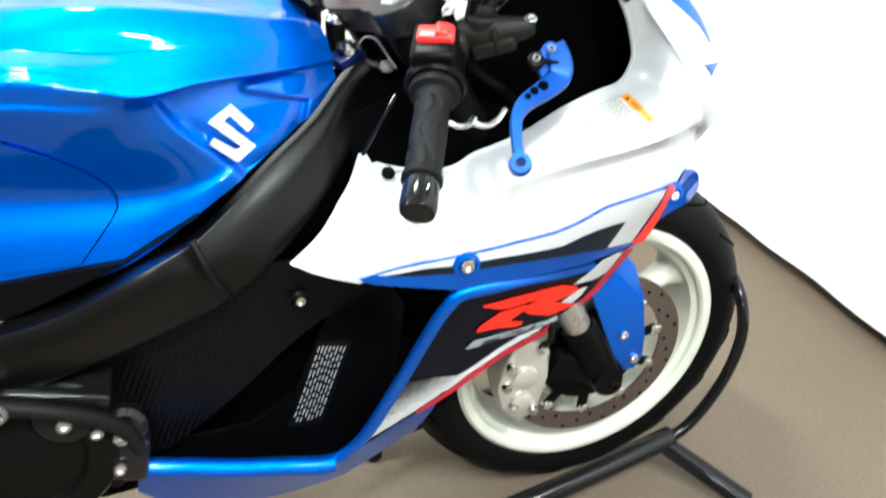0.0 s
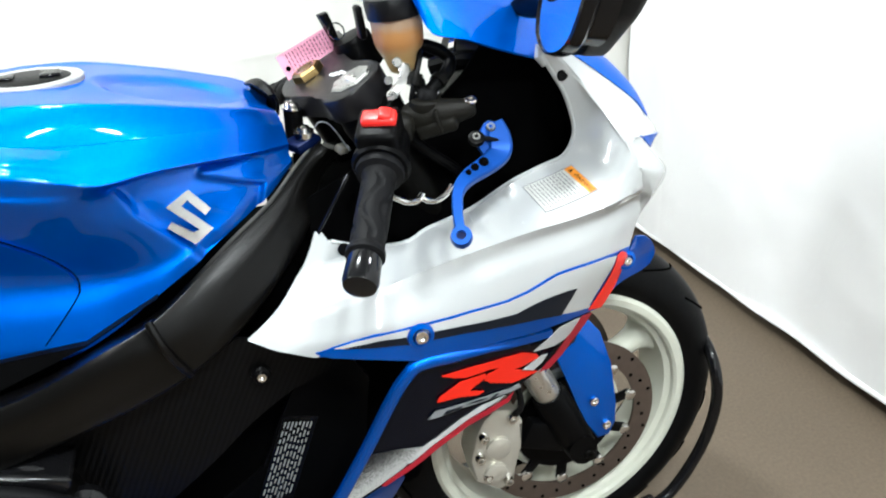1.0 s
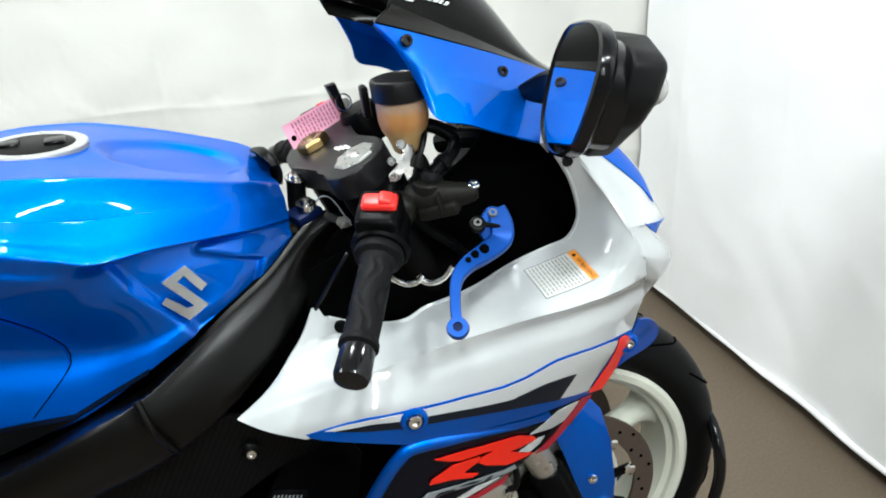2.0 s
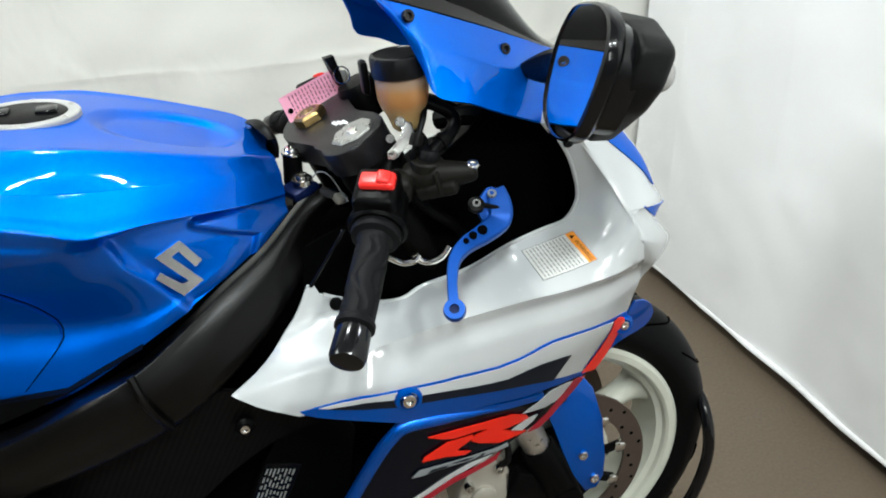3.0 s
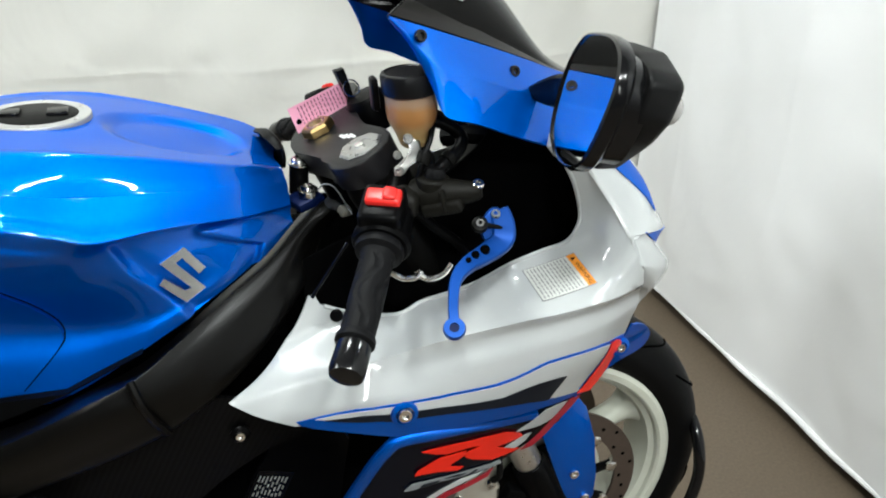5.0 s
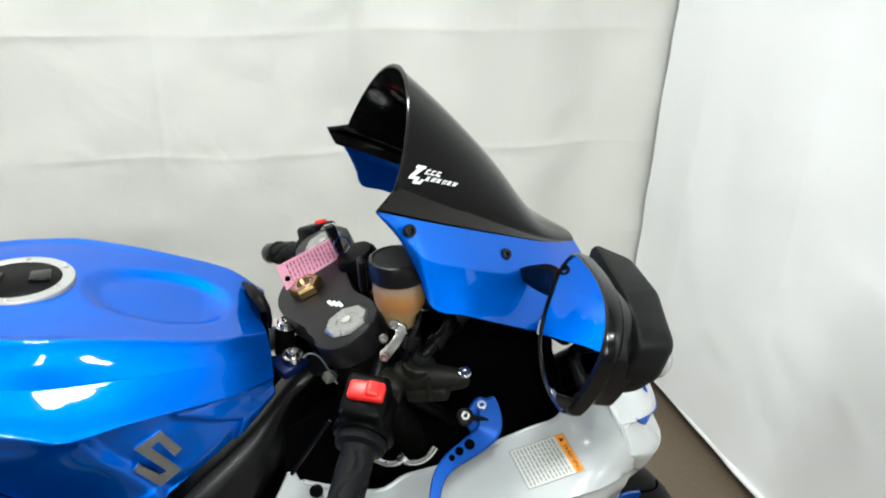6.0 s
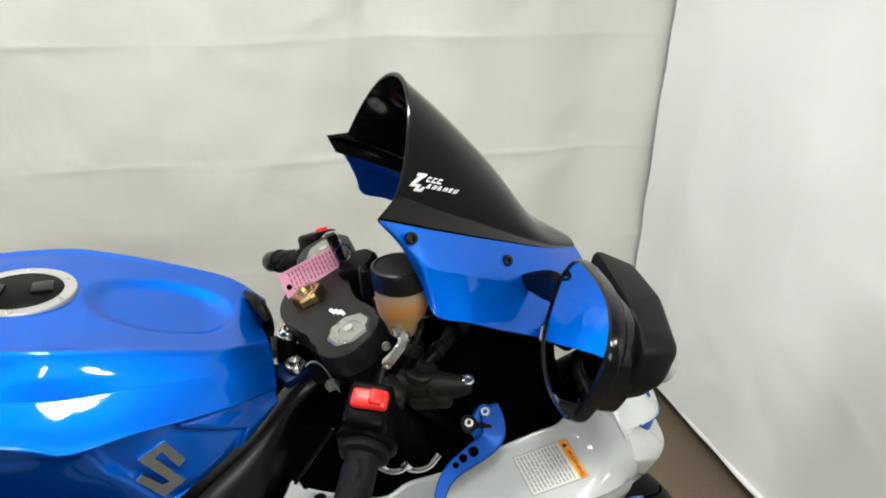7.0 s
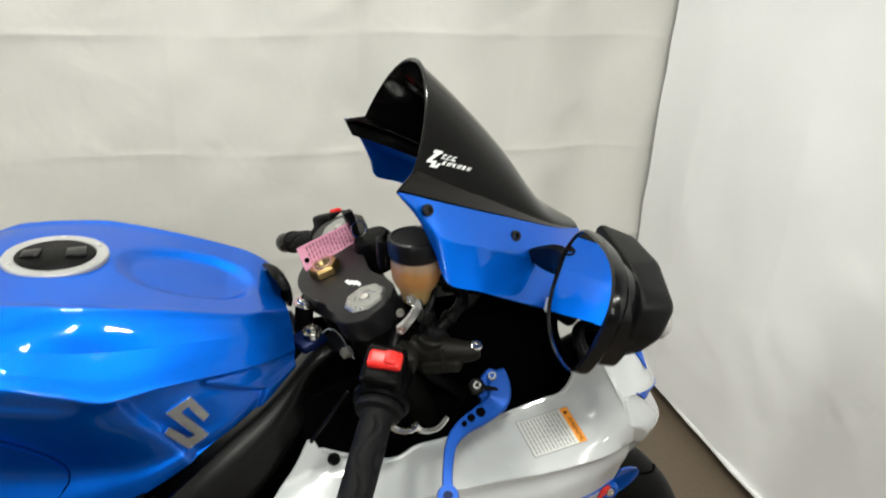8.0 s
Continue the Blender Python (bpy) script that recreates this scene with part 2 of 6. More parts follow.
DISC = mat("worn_brake_steel", (0.10, 0.075, 0.06), 0.5, 0.6, 0, 0.2, 90, 0.1, 800)
CALIPER = mat("silver_caliper_paint", (0.50, 0.48, 0.42), 0.38, 0.6, 0, 0.1, 60)
SCREEN = mat("dark_smoke_acrylic", (0.003, 0.0028, 0.0025), 0.10, 0, 0, 0.1, 10, 0, 500, 0.14)
SCREENL = mat("satin_smoke_acrylic", (0.0075, 0.0066, 0.0058), 0.30, 0, 0, 0.1, 20, 0, 500, 0.22)
REDSW = mat("red_switch_plastic", (0.75, 0.025, 0.02), 0.35, 0, 0, 0.05, 60)
TAGP = mat("pink_card", (0.80, 0.36, 0.50), 0.6, 0, 0, 0.06, 60)
INK = mat("dark_ink", (0.16, 0.05, 0.09), 0.6, 0, 0, 0.05, 60)
PRINT = mat("grey_print", (0.25, 0.25, 0.25), 0.5, 0, 0, 0.1, 200)
STICKER = mat("white_sticker", (0.56, 0.57, 0.54), 0.4, 0, 0.2, 0.04, 60)
ORANGE = mat("orange_print", (0.85, 0.30, 0.03), 0.45, 0, 0, 0.05, 60)
MIRROR = mat("mirror_glass", (0.86, 0.87, 0.88), 0.02, 1, 0, 0.0, 10, 0, 500, 0.5, 0.0)
LENS = mat("clear_indicator_lens", (0.30, 0.29, 0.28), 0.12, 0, 0.4, 0.1, 90)
LIT = mat("silver_print", (0.75, 0.76, 0.76), 0.4, 0.1, 0, 0.05, 90)
LIDB = mat("moulded_black_lid", (0.005, 0.005, 0.0058), 0.30, 0, 0, 0.15, 60, 0.2, 900, 0.30)
CASTB = mat("brown_black_cast_metal", (0.0075, 0.0070, 0.0055), 0.5, 0, 0, 0.2, 60, 0.3, 500, 0.16)
GUNMETAL = mat("dark_cast_metal", (0.0022, 0.0021, 0.0018), 0.40, 0, 0, 0.2, 60, 0.3, 500, 0.10)
RUBB2 = mat("seat_vinyl", (0.002, 0.002, 0.0022), 0.5, 0, 0, 0.15, 60, 0.3, 900, 0.1)


def reservoir_plastic():
    """Milky plastic, tinted where the amber fluid stands behind it."""
    m = mat("milky_reservoir_plastic", (0.62, 0.46, 0.30), 0.35, 0, 0, 0.06, 40)
    nt = m.node_tree
    b = nt.nodes["Principled BSDF"]
    b.inputs["Subsurface Weight"].default_value = 0.25
    b.inputs["Subsurface Radius"].default_value = (0.02, 0.012, 0.006)
    tex = nt.nodes.new("ShaderNodeTexCoord")
    sep = nt.nodes.new("ShaderNodeSeparateXYZ")
    n = nt.nodes.new("ShaderNodeTexNoise")
    n.inputs["Scale"].default_value = 55
    nt.links.new(tex.outputs["Object"], n.inputs["Vector"])
    nt.links.new(tex.outputs["Object"], sep.inputs["Vector"])
    add = nt.nodes.new("ShaderNodeMath")
    add.operation = "MULTIPLY_ADD"
    add.inputs[1].default_value = 0.012
    nt.links.new(n.outputs["Fac"], add.inputs[0])
    nt.links.new(sep.outputs["Z"], add.inputs[2])
    r = nt.nodes.new("ShaderNodeMapRange")
    r.inputs["From Min"].default_value, r.inputs["From Max"].default_value = 0.940, 1.002
    nt.links.new(add.outputs["Value"], r.inputs["Value"])
    ramp = nt.nodes.new("ShaderNodeValToRGB")
    e = ramp.color_ramp.elements
    e[0].position, e[0].color = 0.0, (0.34, 0.25, 0.11, 1)
    e[1].position, e[1].color = 1.0, (0.27, 0.19, 0.13, 1)
    for pos, col in ((0.38, (0.33, 0.21, 0.09, 1)), (0.55, (0.33, 0.155, 0.05, 1)), (0.74, (0.34, 0.165, 0.055, 1)), (0.84, (0.30, 0.20, 0.13, 1))):
        k = e.new(pos)
        k.color = col
    nt.links.new(r.outputs["Result"], ramp.inputs["Fac"])
    nt.links.new(ramp.outputs["Color"], b.inputs["Base Color"])
    return m


MILKY = reservoir_plastic()


def ribbed_material():
    m = mat("ribbed_carbon_print", (0.016, 0.016, 0.017), 0.42, 0, 0, 0.15, 60, 0, 500, 0.1)
    nt = m.node_tree
    b = nt.nodes["Principled BSDF"]
    tex = nt.nodes.new("ShaderNodeTexCoord")
    mp = nt.nodes.new("ShaderNodeMapping")
    mp.inputs["Rotation"].default_value = (0, radians(-28), 0)
    wv = nt.nodes.new("ShaderNodeTexWave")
    wv.bands_direction = "X"
    wv.inputs["Scale"].default_value, wv.inputs["Distortion"].default_value = 46, 1.2
    wv.inputs["Detail"].default_value = 2
    nt.links.new(tex.outputs["Object"], mp.inputs["Vector"])
    nt.links.new(mp.outputs["Vector"], wv.inputs["Vector"])
    mx = nt.nodes.new("ShaderNodeMix")
    mx.data_type = "RGBA"
    mx.inputs["A"].default_value = (0.0005, 0.0005, 0.0006, 1)
    mx.inputs["B"].default_value = (0.0034, 0.0034, 0.0036, 1)
    nt.links.new(wv.outputs["Fac"], mx.inputs["Factor"])
    nt.links.new(mx.outputs["Result"], b.inputs["Base Color"])
    return m


RIBBED = ribbed_material()


def curtain_material(name, col, crumple):
    m = mat(name, col, 0.85, 0, 0, 0.035, 3.0, 0.2, 900)
    nt = m.node_tree
    b = nt.nodes["Principled BSDF"]
    b.inputs["Sheen Weight"].default_value = 0.15
    tex = nt.nodes.new("ShaderNodeTexCoord")
    n = nt.nodes.new("ShaderNodeTexNoise")
    n.inputs["Scale"].default_value, n.inputs["Detail"].default_value, n.inputs["Distortion"].default_value = 5.0, 3, 0.5
    nt.links.new(tex.outputs["Object"], n.inputs["Vector"])
    bp = nt.nodes.new("ShaderNodeBump")
    bp.inputs["Strength"].default_value, bp.inputs["Distance"].default_value = crumple, 0.03
    nt.links.new(n.outputs["Fac"], bp.inputs["Height"])
    nt.links.new(bp.outputs["Normal"], b.inputs["Normal"])
    return m


CLOTH_N = curtain_material("cream_curtain_cloth", (0.69, 0.68, 0.635), 0.20)
CLOTH_E = curtain_material("white_curtain_cloth", (0.80, 0.80, 0.80), 0.16)


def floor_material():
    m = mat("brown_concrete", (0.116, 0.088, 0.061), 0.6, 0, 0, 0.10, 4, 0.3, 260)
    nt = m.node_tree
    b = nt.nodes["Principled BSDF"]
    src = b.inputs["Base Color"].links[0].from_socket
    tex = nt.nodes.new("ShaderNodeTexCoord")
    n = nt.nodes.new("ShaderNodeTexNoise")
    n.inputs["Scale"].default_value, n.inputs["Detail"].default_value, n.inputs["Roughness"].default_value = 130, 8, 0.7
    nt.links.new(tex.outputs["Object"], n.inputs["Vector"])
    r = nt.nodes.new("ShaderNodeMapRange")
    r.inputs["From Min"].default_value, r.inputs["From Max"].default_value = 0.3, 0.7
    r.inputs["To Min"].default_value, r.inputs["To Max"].default_value = 0.82, 1.16
    nt.links.new(n.outputs["Fac"], r.inputs["Value"])
    mu = nt.nodes.new("ShaderNodeVectorMath")
    mu.operation = "SCALE"
    nt.links.new(src, mu.inputs[0])
    nt.links.new(r.outputs["Result"], mu.inputs["Scale"])
    nt.links.new(mu.outputs["Vector"], b.inputs["Base Color"])
    return m




def fade_material():
    """White print that thins out upwards into a dark ground, in fine dots."""
    m = mat("halftone_print", (0.42, 0.43, 0.42), 0.35, 0, 0.0, 0.04, 60, 0, 500, 0.3)
    nt = m.node_tree
    b = nt.nodes["Principled BSDF"]
    src = b.inputs["Base Color"].links[0].from_socket
    tex = nt.nodes.new("ShaderNodeTexCoord")
    sep = nt.nodes.new("ShaderNodeSeparateXYZ")
    nt.links.new(tex.outputs["Object"], sep.inputs[0])
    n = nt.nodes.new("ShaderNodeTexVoronoi")
    n.inputs["Scale"].default_value = 800
    nt.links.new(tex.outputs["Object"], n.inputs["Vector"])
    r = nt.nodes.new("ShaderNodeMapRange")
    r.inputs["From Min"].default_value, r.inputs["From Max"].default_value = 0.613, 0.668
    r.inputs["To Min"].default_value, r.inputs["To Max"].default_value = 0.75, -0.15
    tilt = nt.nodes.new("ShaderNodeMath")
    tilt.operation = "MULTIPLY_ADD"
    tilt.inputs[1].default_value = -0.45
    nt.links.new(sep.outputs["X"], tilt.inputs[0])
    nt.links.new(sep.outputs["Z"], tilt.inputs[2])
    nt.links.new(tilt.outputs[0], r.inputs["Value"])
    sub = nt.nodes.new("ShaderNodeMath")
    sub.operation = "SUBTRACT"
    nt.links.new(r.outputs["Result"], sub.inputs[0])
    nt.links.new(n.outputs["Distance"], sub.inputs[1])
    soft = nt.nodes.new("ShaderNodeMapRange")
    soft.inputs["From Min"].default_value, soft.inputs["From Max"].default_value = -0.35, 0.25
    nt.links.new(sub.outputs[0], soft.inputs["Value"])
    mix = nt.nodes.new("ShaderNodeMix")
    mix.data_type = "RGBA"
    mix.inputs["A"].default_value = (0.004, 0.0045, 0.007, 1)
    nt.links.new(soft.outputs["Result"], mix.inputs["Factor"])
    nt.links.new(src, mix.inputs["B"])
    nt.links.new(mix.outputs["Result"], b.inputs["Base Color"])
    return m


FADE = fade_material()
CONCRETE = floor_material()
GREYW = mat("dark_grey_wall_paint", (0.07, 0.07, 0.072), 0.7, 0, 0, 0.05, 2, 0.1, 200)
GREYC = mat("grey_ceiling_paint", (0.34, 0.34, 0.34), 0.7, 0, 0, 0.05, 2, 0.1, 200)
PAINTW = mat("white_wall_paint", (0.72, 0.71, 0.68), 0.7, 0, 0, 0.03, 2, 0.1, 200)


def glow(name, col, strength):
    m = bpy.data.materials.new(name)
    m.use_nodes = True
    b = m.node_tree.nodes["Principled BSDF"]
    b.inputs["Base Color"].default_value = (0.9, 0.9, 0.9, 1)
    b.inputs["Emission Color"].default_value = (*col, 1)
    b.inputs["Emission Strength"].default_value = strength
    return m


DIFFUSER = glow("lit_diffuser", LAMP, 14.0)

# ---- the room ----
def structure(name, bm, material, label, category):
    return tagged(finish(bm, name, material, angle=60), label, category, kind="structure")


R = ROOM
bm = bmesh.new()
box(bm, (R["x1"] - R["x0"] + 0.6, R["y1"] - R["y0"] + 0.6, 0.1), pose((R["x0"] + R["x1"]) / 2, (R["y0"] + R["y1"]) / 2, -0.05))
structure("floor", bm, CONCRETE, "brown grey concrete floor with a fine mottled grain", "floor")
bm = bmesh.new()
box(bm, (R["x1"] - R["x0"] + 0.6, R["y1"] - R["y0"] + 0.6, 0.1), pose((R["x0"] + R["x1"]) / 2, (R["y0"] + R["y1"]) / 2, R["top"] + 0.05))
structure("ceiling", bm, GREYC, "plain grey painted ceiling", "ceiling")
W = 0.1
for name, sx, sy, cx, cy in (("wall_north", R["x1"] - R["x0"] + 0.4, W, (R["x0"] + R["x1"]) / 2, R["y1"] + 0.13), ("wall_east", W, R["y1"] - R["y0"], R["x1"] + 0.13, (R["y0"] + R["y1"]) / 2),
                             ("wall_south", R["x1"] - R["x0"] + 0.4, W, (R["x0"] + R["x1"]) / 2, R["y0"] - 0.05), ("wall_west", W, R["y1"] - R["y0"], R["x0"] - 0.05, (R["y0"] + R["y1"]) / 2)):
    bm = bmesh.new()
    box(bm, (sx, sy, R["top"]), pose(cx, cy, R["top"] / 2))
    structure(name, bm, PAINTW if name in ("wall_north", "wall_east") else GREYW, "plain painted wall of the workshop bay", "wall")


def cloth(name, at, along, length, low, high, seed, folds, label, material, creases, pleats, kinks):
    """A hanging sheet with soft upright folds, packing creases across, pleats along and short slanting kinks."""
    bm = bmesh.new()
    out = Vector((-along[1], along[0], 0))
    zs = {round(low + (high - low) * j / 130, 4) for j in range(131)}
    for cz in creases:
        zs |= {round(cz + 0.006 * k, 4) for k in range(-7, 8)}
    zs = sorted(z for z in zs if low <= z <= high)
    ss = {round(length * i / 210, 4) for i in range(211)}
    for cs in pleats:
        ss |= {round(cs + 0.008 * k, 4) for k in range(-5, 6)}
    ss = sorted(v for v in ss if 0 <= v <= length)
    rows = []
    for z in zs:
        row = []
        for s in ss:
            d = 0.0
            for f0, a0, ph in folds:
                d += a0 * math.sin(2 * math.pi * s / f0 + ph + 0.35 * math.sin(1.3 * z + ph))
            d += 0.012 * noise.noise(Vector((s * 1.7, z * 1.1, seed))) + 0.006 * noise.noise(Vector((s * 5, z * 4, seed + 7))) + 0.0034 * noise.noise(Vector((s * 12, z * 10, seed + 3))) + 0.0018 * abs(noise.noise(Vector((s * 9 + z * 6, z * 11 - s * 5, seed + 11))))
            for n, cz in enumerate(creases):
                w = z - cz - 0.018 * noise.noise(Vector((s * 1.6, cz * 9, seed)))
                d -= (0.0011 * math.exp(-(w / 0.009) ** 2) + 0.0019 * math.exp(-abs(w) / 0.03)) * max(0.12, 0.75 + 1.1 * noise.noise(Vector((s * 2.7, cz * 5, seed + 2))))
            for cs in pleats:
                w = s - cs - 0.02 * noise.noise(Vector((z * 1.5, cs * 7, seed + 5)))
                d -= 0.0035 * math.exp(-abs(w) / 0.018) * max(0, 0.5 + noise.noise(Vector((z * 2.2, cs * 3, seed + 9))))
            for ks, kz, slope, size in kinks:
                a, b = s - ks, z - kz
                u, w = (a + b * slope) / math.hypot(1, slope), (b - a * slope) / math.hypot(1, slope)
                d -= 0.0055 * math.exp(-abs(w) / 0.014 - (u / size) ** 2)
            row.append(Vector((at[0] + along[0] * s, at[1] + along[1] * s, z)) + out * d)
        rows.append(row)
    loft(bm, rows, 0.002)
    return tagged(finish(bm, name, material, angle=80), label, "curtain", kind="structure")


cloth("curtain_north", (R["x0"], R["y1"] + 0.03), (1, 0), R["x1"] - R["x0"] + 0.05, 0.03, R["top"], 3, ((0.62, 0.015, 0.4), (0.29, 0.006, 1.0)), "cream white cloth backdrop with packing creases and soft upright folds", CLOTH_N,
      [0.125 + 0.305 * k for k in range(9)], [0.40, 1.02, 1.55, 2.05, 2.52, 2.95], [(2.13, 0.79, -1.3, 0.035), (2.45, 1.10, 0.5, 0.05), (1.86, 0.76, -1.1, 0.025), (2.80, 0.62, 0.9, 0.04), (2.30, 0.96, -0.6, 0.04), (1.90, 1.12, 0.7, 0.04)])
cloth("curtain_east", (R["x1"], R["y1"] + 0.0), (0, -1), R["y1"] - R["y0"], 0.045, R["top"], 5, ((0.9, 0.008, 2.2), (0.35, 0.003, 0.3)), "white wrinkled cloth backdrop ending just above the floor", CLOTH_E,
      [], [0.22, 0.62, 1.20, 1.75, 2.4, 3.1], [(0.40, 0.91, -0.5, 0.05), (0.52, 0.62, -0.6, 0.06), (0.72, 0.44, -0.7, 0.06), (0.90, 0.41, -0.5, 0.07), (0.30, 0.70, -0.9, 0.05), (0.62, 0.82, -0.4, 0.07), (0.85, 0.68, -0.5, 0.06), (0.45, 0.33, -0.8, 0.05), (1.05, 0.55, -0.5, 0.07), (0.75, 1.05, -0.4, 0.06)])
hem = bmesh.new()
tube(hem, [(R["x1"] + 0.004 * noise.noise(Vector((k * 0.21, 3, 1))), R["y1"] - k * 0.03, 0.046 + 0.005 * noise.noise(Vector((k * 0.17, 0, 4)))) for k in range(int((R["y1"] - R["y0"]) / 0.03))], 0.0075, 8)
finish(hem, "hem", CLOTH_E, bpy.data.objects["curtain_east"], "rolled lower hem")
bm = bmesh.new()
box(bm, (0.02, R["y1"] - R["y0"], 0.055), pose(R["x1"] + 0.066, (R["y0"] + R["y1"]) / 2, 0.03), 0.004)
structure("baseboard", bm, mat("dark_brown_wood", (0.10, 0.065, 0.045), 0.5, 0, 0, 0.2, 20), "dark brown baseboard under the cloth", "baseboard")

for (cx, cy, cz), sx, sy, power in FIXTURES:
    lamp = tagged(new("ceiling_light"), "white framed square ceiling light, switched on", "ceiling light", "ceiling lights")
    lamp.location = (cx, cy, cz)
    bm = bmesh.new()
    for ox, oy, a, b in ((0, sy / 2 + 0.015, sx + 0.06, 0.03), (0, -sy / 2 - 0.015, sx + 0.06, 0.03), (sx / 2 + 0.015, 0, 0.03, sy), (-sx / 2 - 0.015, 0, 0.03, sy)):
        box(bm, (a, b, 0.07), pose(ox, oy, 0.035), 0.003)
    part("housing", bm, PAINTW, lamp)
    bm = bmesh.new()
    box(bm, (sx, sy, 0.006), pose(0, 0, 0.03))
    part("diffuser", bm, DIFFUSER, lamp, "glowing white diffuser")
    data = bpy.data.lights.new("panel_light", "AREA")
    data.shape, data.size, data.size_y, data.energy, data.color = "RECTANGLE", sx, sy, power, LAMP
    ob = new("panel_light", data)
    ob.matrix_world = pose(cx, cy, cz + 0.02)

for (cx, cy, cz), wide, high, power in STANDING:
    lamp = tagged(new("fill_panel"), "tall white framed fill light panel, added out of view", "wall light", "wall lights")
    turn = pose(cx, cy, cz, 0, 0, 0 if cy < -2.5 else -90)
    lamp.matrix_world = turn
    bm = bmesh.new()
    for ox, oz, a, b in ((0, high / 2 + 0.015, wide + 0.06, 0.03), (0, -high / 2 - 0.015, wide + 0.06, 0.03), (wide / 2 + 0.015, 0, 0.03, high), (-wide / 2 - 0.015, 0, 0.03, high)):
        box(bm, (a, 0.08, b), pose(ox, 0, oz), 0.003)
    part("housing", bm, PAINTW, lamp)
    bm = bmesh.new()
    box(bm, (wide, 0.006, high), pose(0, 0.0, 0))
    part("diffuser", bm, DIFFUSER, lamp, "glowing white diffuser")
    data = bpy.data.lights.new("panel_light", "AREA")
    data.shape, data.size, data.size_y, data.energy, data.color = "RECTANGLE", wide, high, power, LAMP
    ob = new("panel_light", data)
    ob.matrix_world = turn @ pose(0, 0.01, 0, 90, 0, 0)

# ---- the motorcycle ----
bike = tagged(new("motorcycle"), "blue and white sport motorcycle parked in a wheel chock", "motorcycle")


def mid(a, b, t=0.5):
    return Vector(a).lerp(Vector(b), t)


# side fairing: heights and half-widths of its long lines at seven stations along the bike
SX = (-0.45, -0.38, -0.30, -0.20, -0.10, -0.02, 0.06)
LINES = (
    ((0.95,) * 7, (-0.200, -0.190, -0.180, -0.182, -0.188, -0.188, -0.170)),
    ((0.702, 0.744, 0.754, 0.762, 0.803, 0.826, 0.832), (-0.212, -0.182, -0.168, -0.171, -0.176, -0.178, -0.176)),
    ((0.690, 0.714, 0.735, 0.755, 0.7625, 0.762, 0.755), (-0.216, -0.227, -0.239, -0.2435, -0.2405, -0.226, -0.190)),
    ((0.686, 0.702, 0.720, 0.737, 0.7425, 0.742, 0.736), (-0.217, -0.231, -0.2425, -0.2395, -0.2300, -0.213, -0.179)),
    ((0.682, 0.693, 0.705, 0.715, 0.720, 0.720, 0.718), (-0.218, -0.234, -0.247, -0.2470, -0.2370, -0.219, -0.184)),
    ((0.676, 0.682, 0.690, 0.690, 0.690, 0.688, 0.683), (-0.220, -0.237, -0.251, -0.2500, -0.2400, -0.221, -0.181)),
    ((0.64,) * 7, (-0.221, -0.238, -0.251, -0.247, -0.233, -0.208, -0.165)),
    ((0.55,) * 7, (-0.222, -0.236, -0.242, -0.231, -0.206, -0.178, -0.140)),
    ((0.45,) * 7, (-0.223, -0.230, -0.229, -0.213, -0.188, -0.160, -0.125)),
    ((0.34,) * 7, (-0.220, -0.222, -0.214, -0.198, -0.175, -0.150, -0.115)),
)


def hermite(xs, ys, x, sharp=-1):
    """A smooth curve through knots that never overshoots; a corner at the knot named sharp."""
    n = len(xs)
    if xs[0] > xs[-1]:
        xs, ys, sharp = xs[::-1], ys[::-1], (n - 1 - sharp if sharp >= 0 else -1)
    k = 0
    while k < n - 2 and x > xs[k + 1]:
        k += 1
    dx = [xs[i + 1] - xs[i] for i in range(n - 1)]
    sl = [(ys[i + 1] - ys[i]) / dx[i] for i in range(n - 1)]

    def tangent(i, side):
        if i == 0:
            return sl[0]
        if i == n - 1:
            return sl[-1]
        if i == sharp:
            return sl[i - 1] if side < 0 else sl[i]
        a, b = sl[i - 1], sl[i]
        return 0.0 if a * b <= 0 else 2 * a * b / (a + b)

    m0, m1 = tangent(k, 1), tangent(k + 1, -1)
    t = (x - xs[k]) / dx[k]
    if t < 0:
        return ys[0] + m0 * (x - xs[0])
    if t > 1:
        return ys[-1] + m1 * (x - xs[-1])
    return ((1 + 2 * t) * (1 - t) ** 2 * ys[k] + t * (1 - t) ** 2 * dx[k] * m0 + t * t * (3 - 2 * t) * ys[k + 1] + t * t * (t - 1) * dx[k] * m1)


def SIDE(x, z):
    """Where the fairing's right side lies at a place along and up the bike."""
    zs = [hermite(SX, a, x) for a, b in LINES]
    ys = [hermite(SX, b, x) for a, b in LINES]
    return hermite(zs, ys, z, 2 if x > -0.30 else -1)


# how far the flank swells out beyond its long lines, at places along and up the bike
SWELL = Sheet([(-0.448, 0.696, 0.016), (-0.353, 0.789, -0.022), (-0.33, 0.744, -0.008), (-0.267, 0.674, 0.009), (-0.22, 0.76, -0.002), (-0.047, 0.805, 0.016), (-0.109, 0.79, 0.018), (-0.099, 0.772, 0.026),
               (-0.028, 0.779, 0.042), (0.056, 0.752, 0.066), (0.052, 0.772, 0.088), (0.038, 0.825, 0.078), (0.010, 0.866, 0.05), (-0.057, 0.913, 0.008), (-0.045, 0.850, 0.0), (-0.09, 0.95, 0.0), (-0.033, 0.921, 0.016),
               (0.04, 0.69, 0.0), (0.028, 0.669, -0.006), (-0.15, 0.62, 0.004), (-0.30, 0.60, 0.006), (0.0, 0.60, 0.0), (-0.18, 0.52, 0.004), (-0.35, 0.50, 0.006), (-0.44, 0.37, 0.0), (0.11, 0.63, 0.0)], 0.0002)


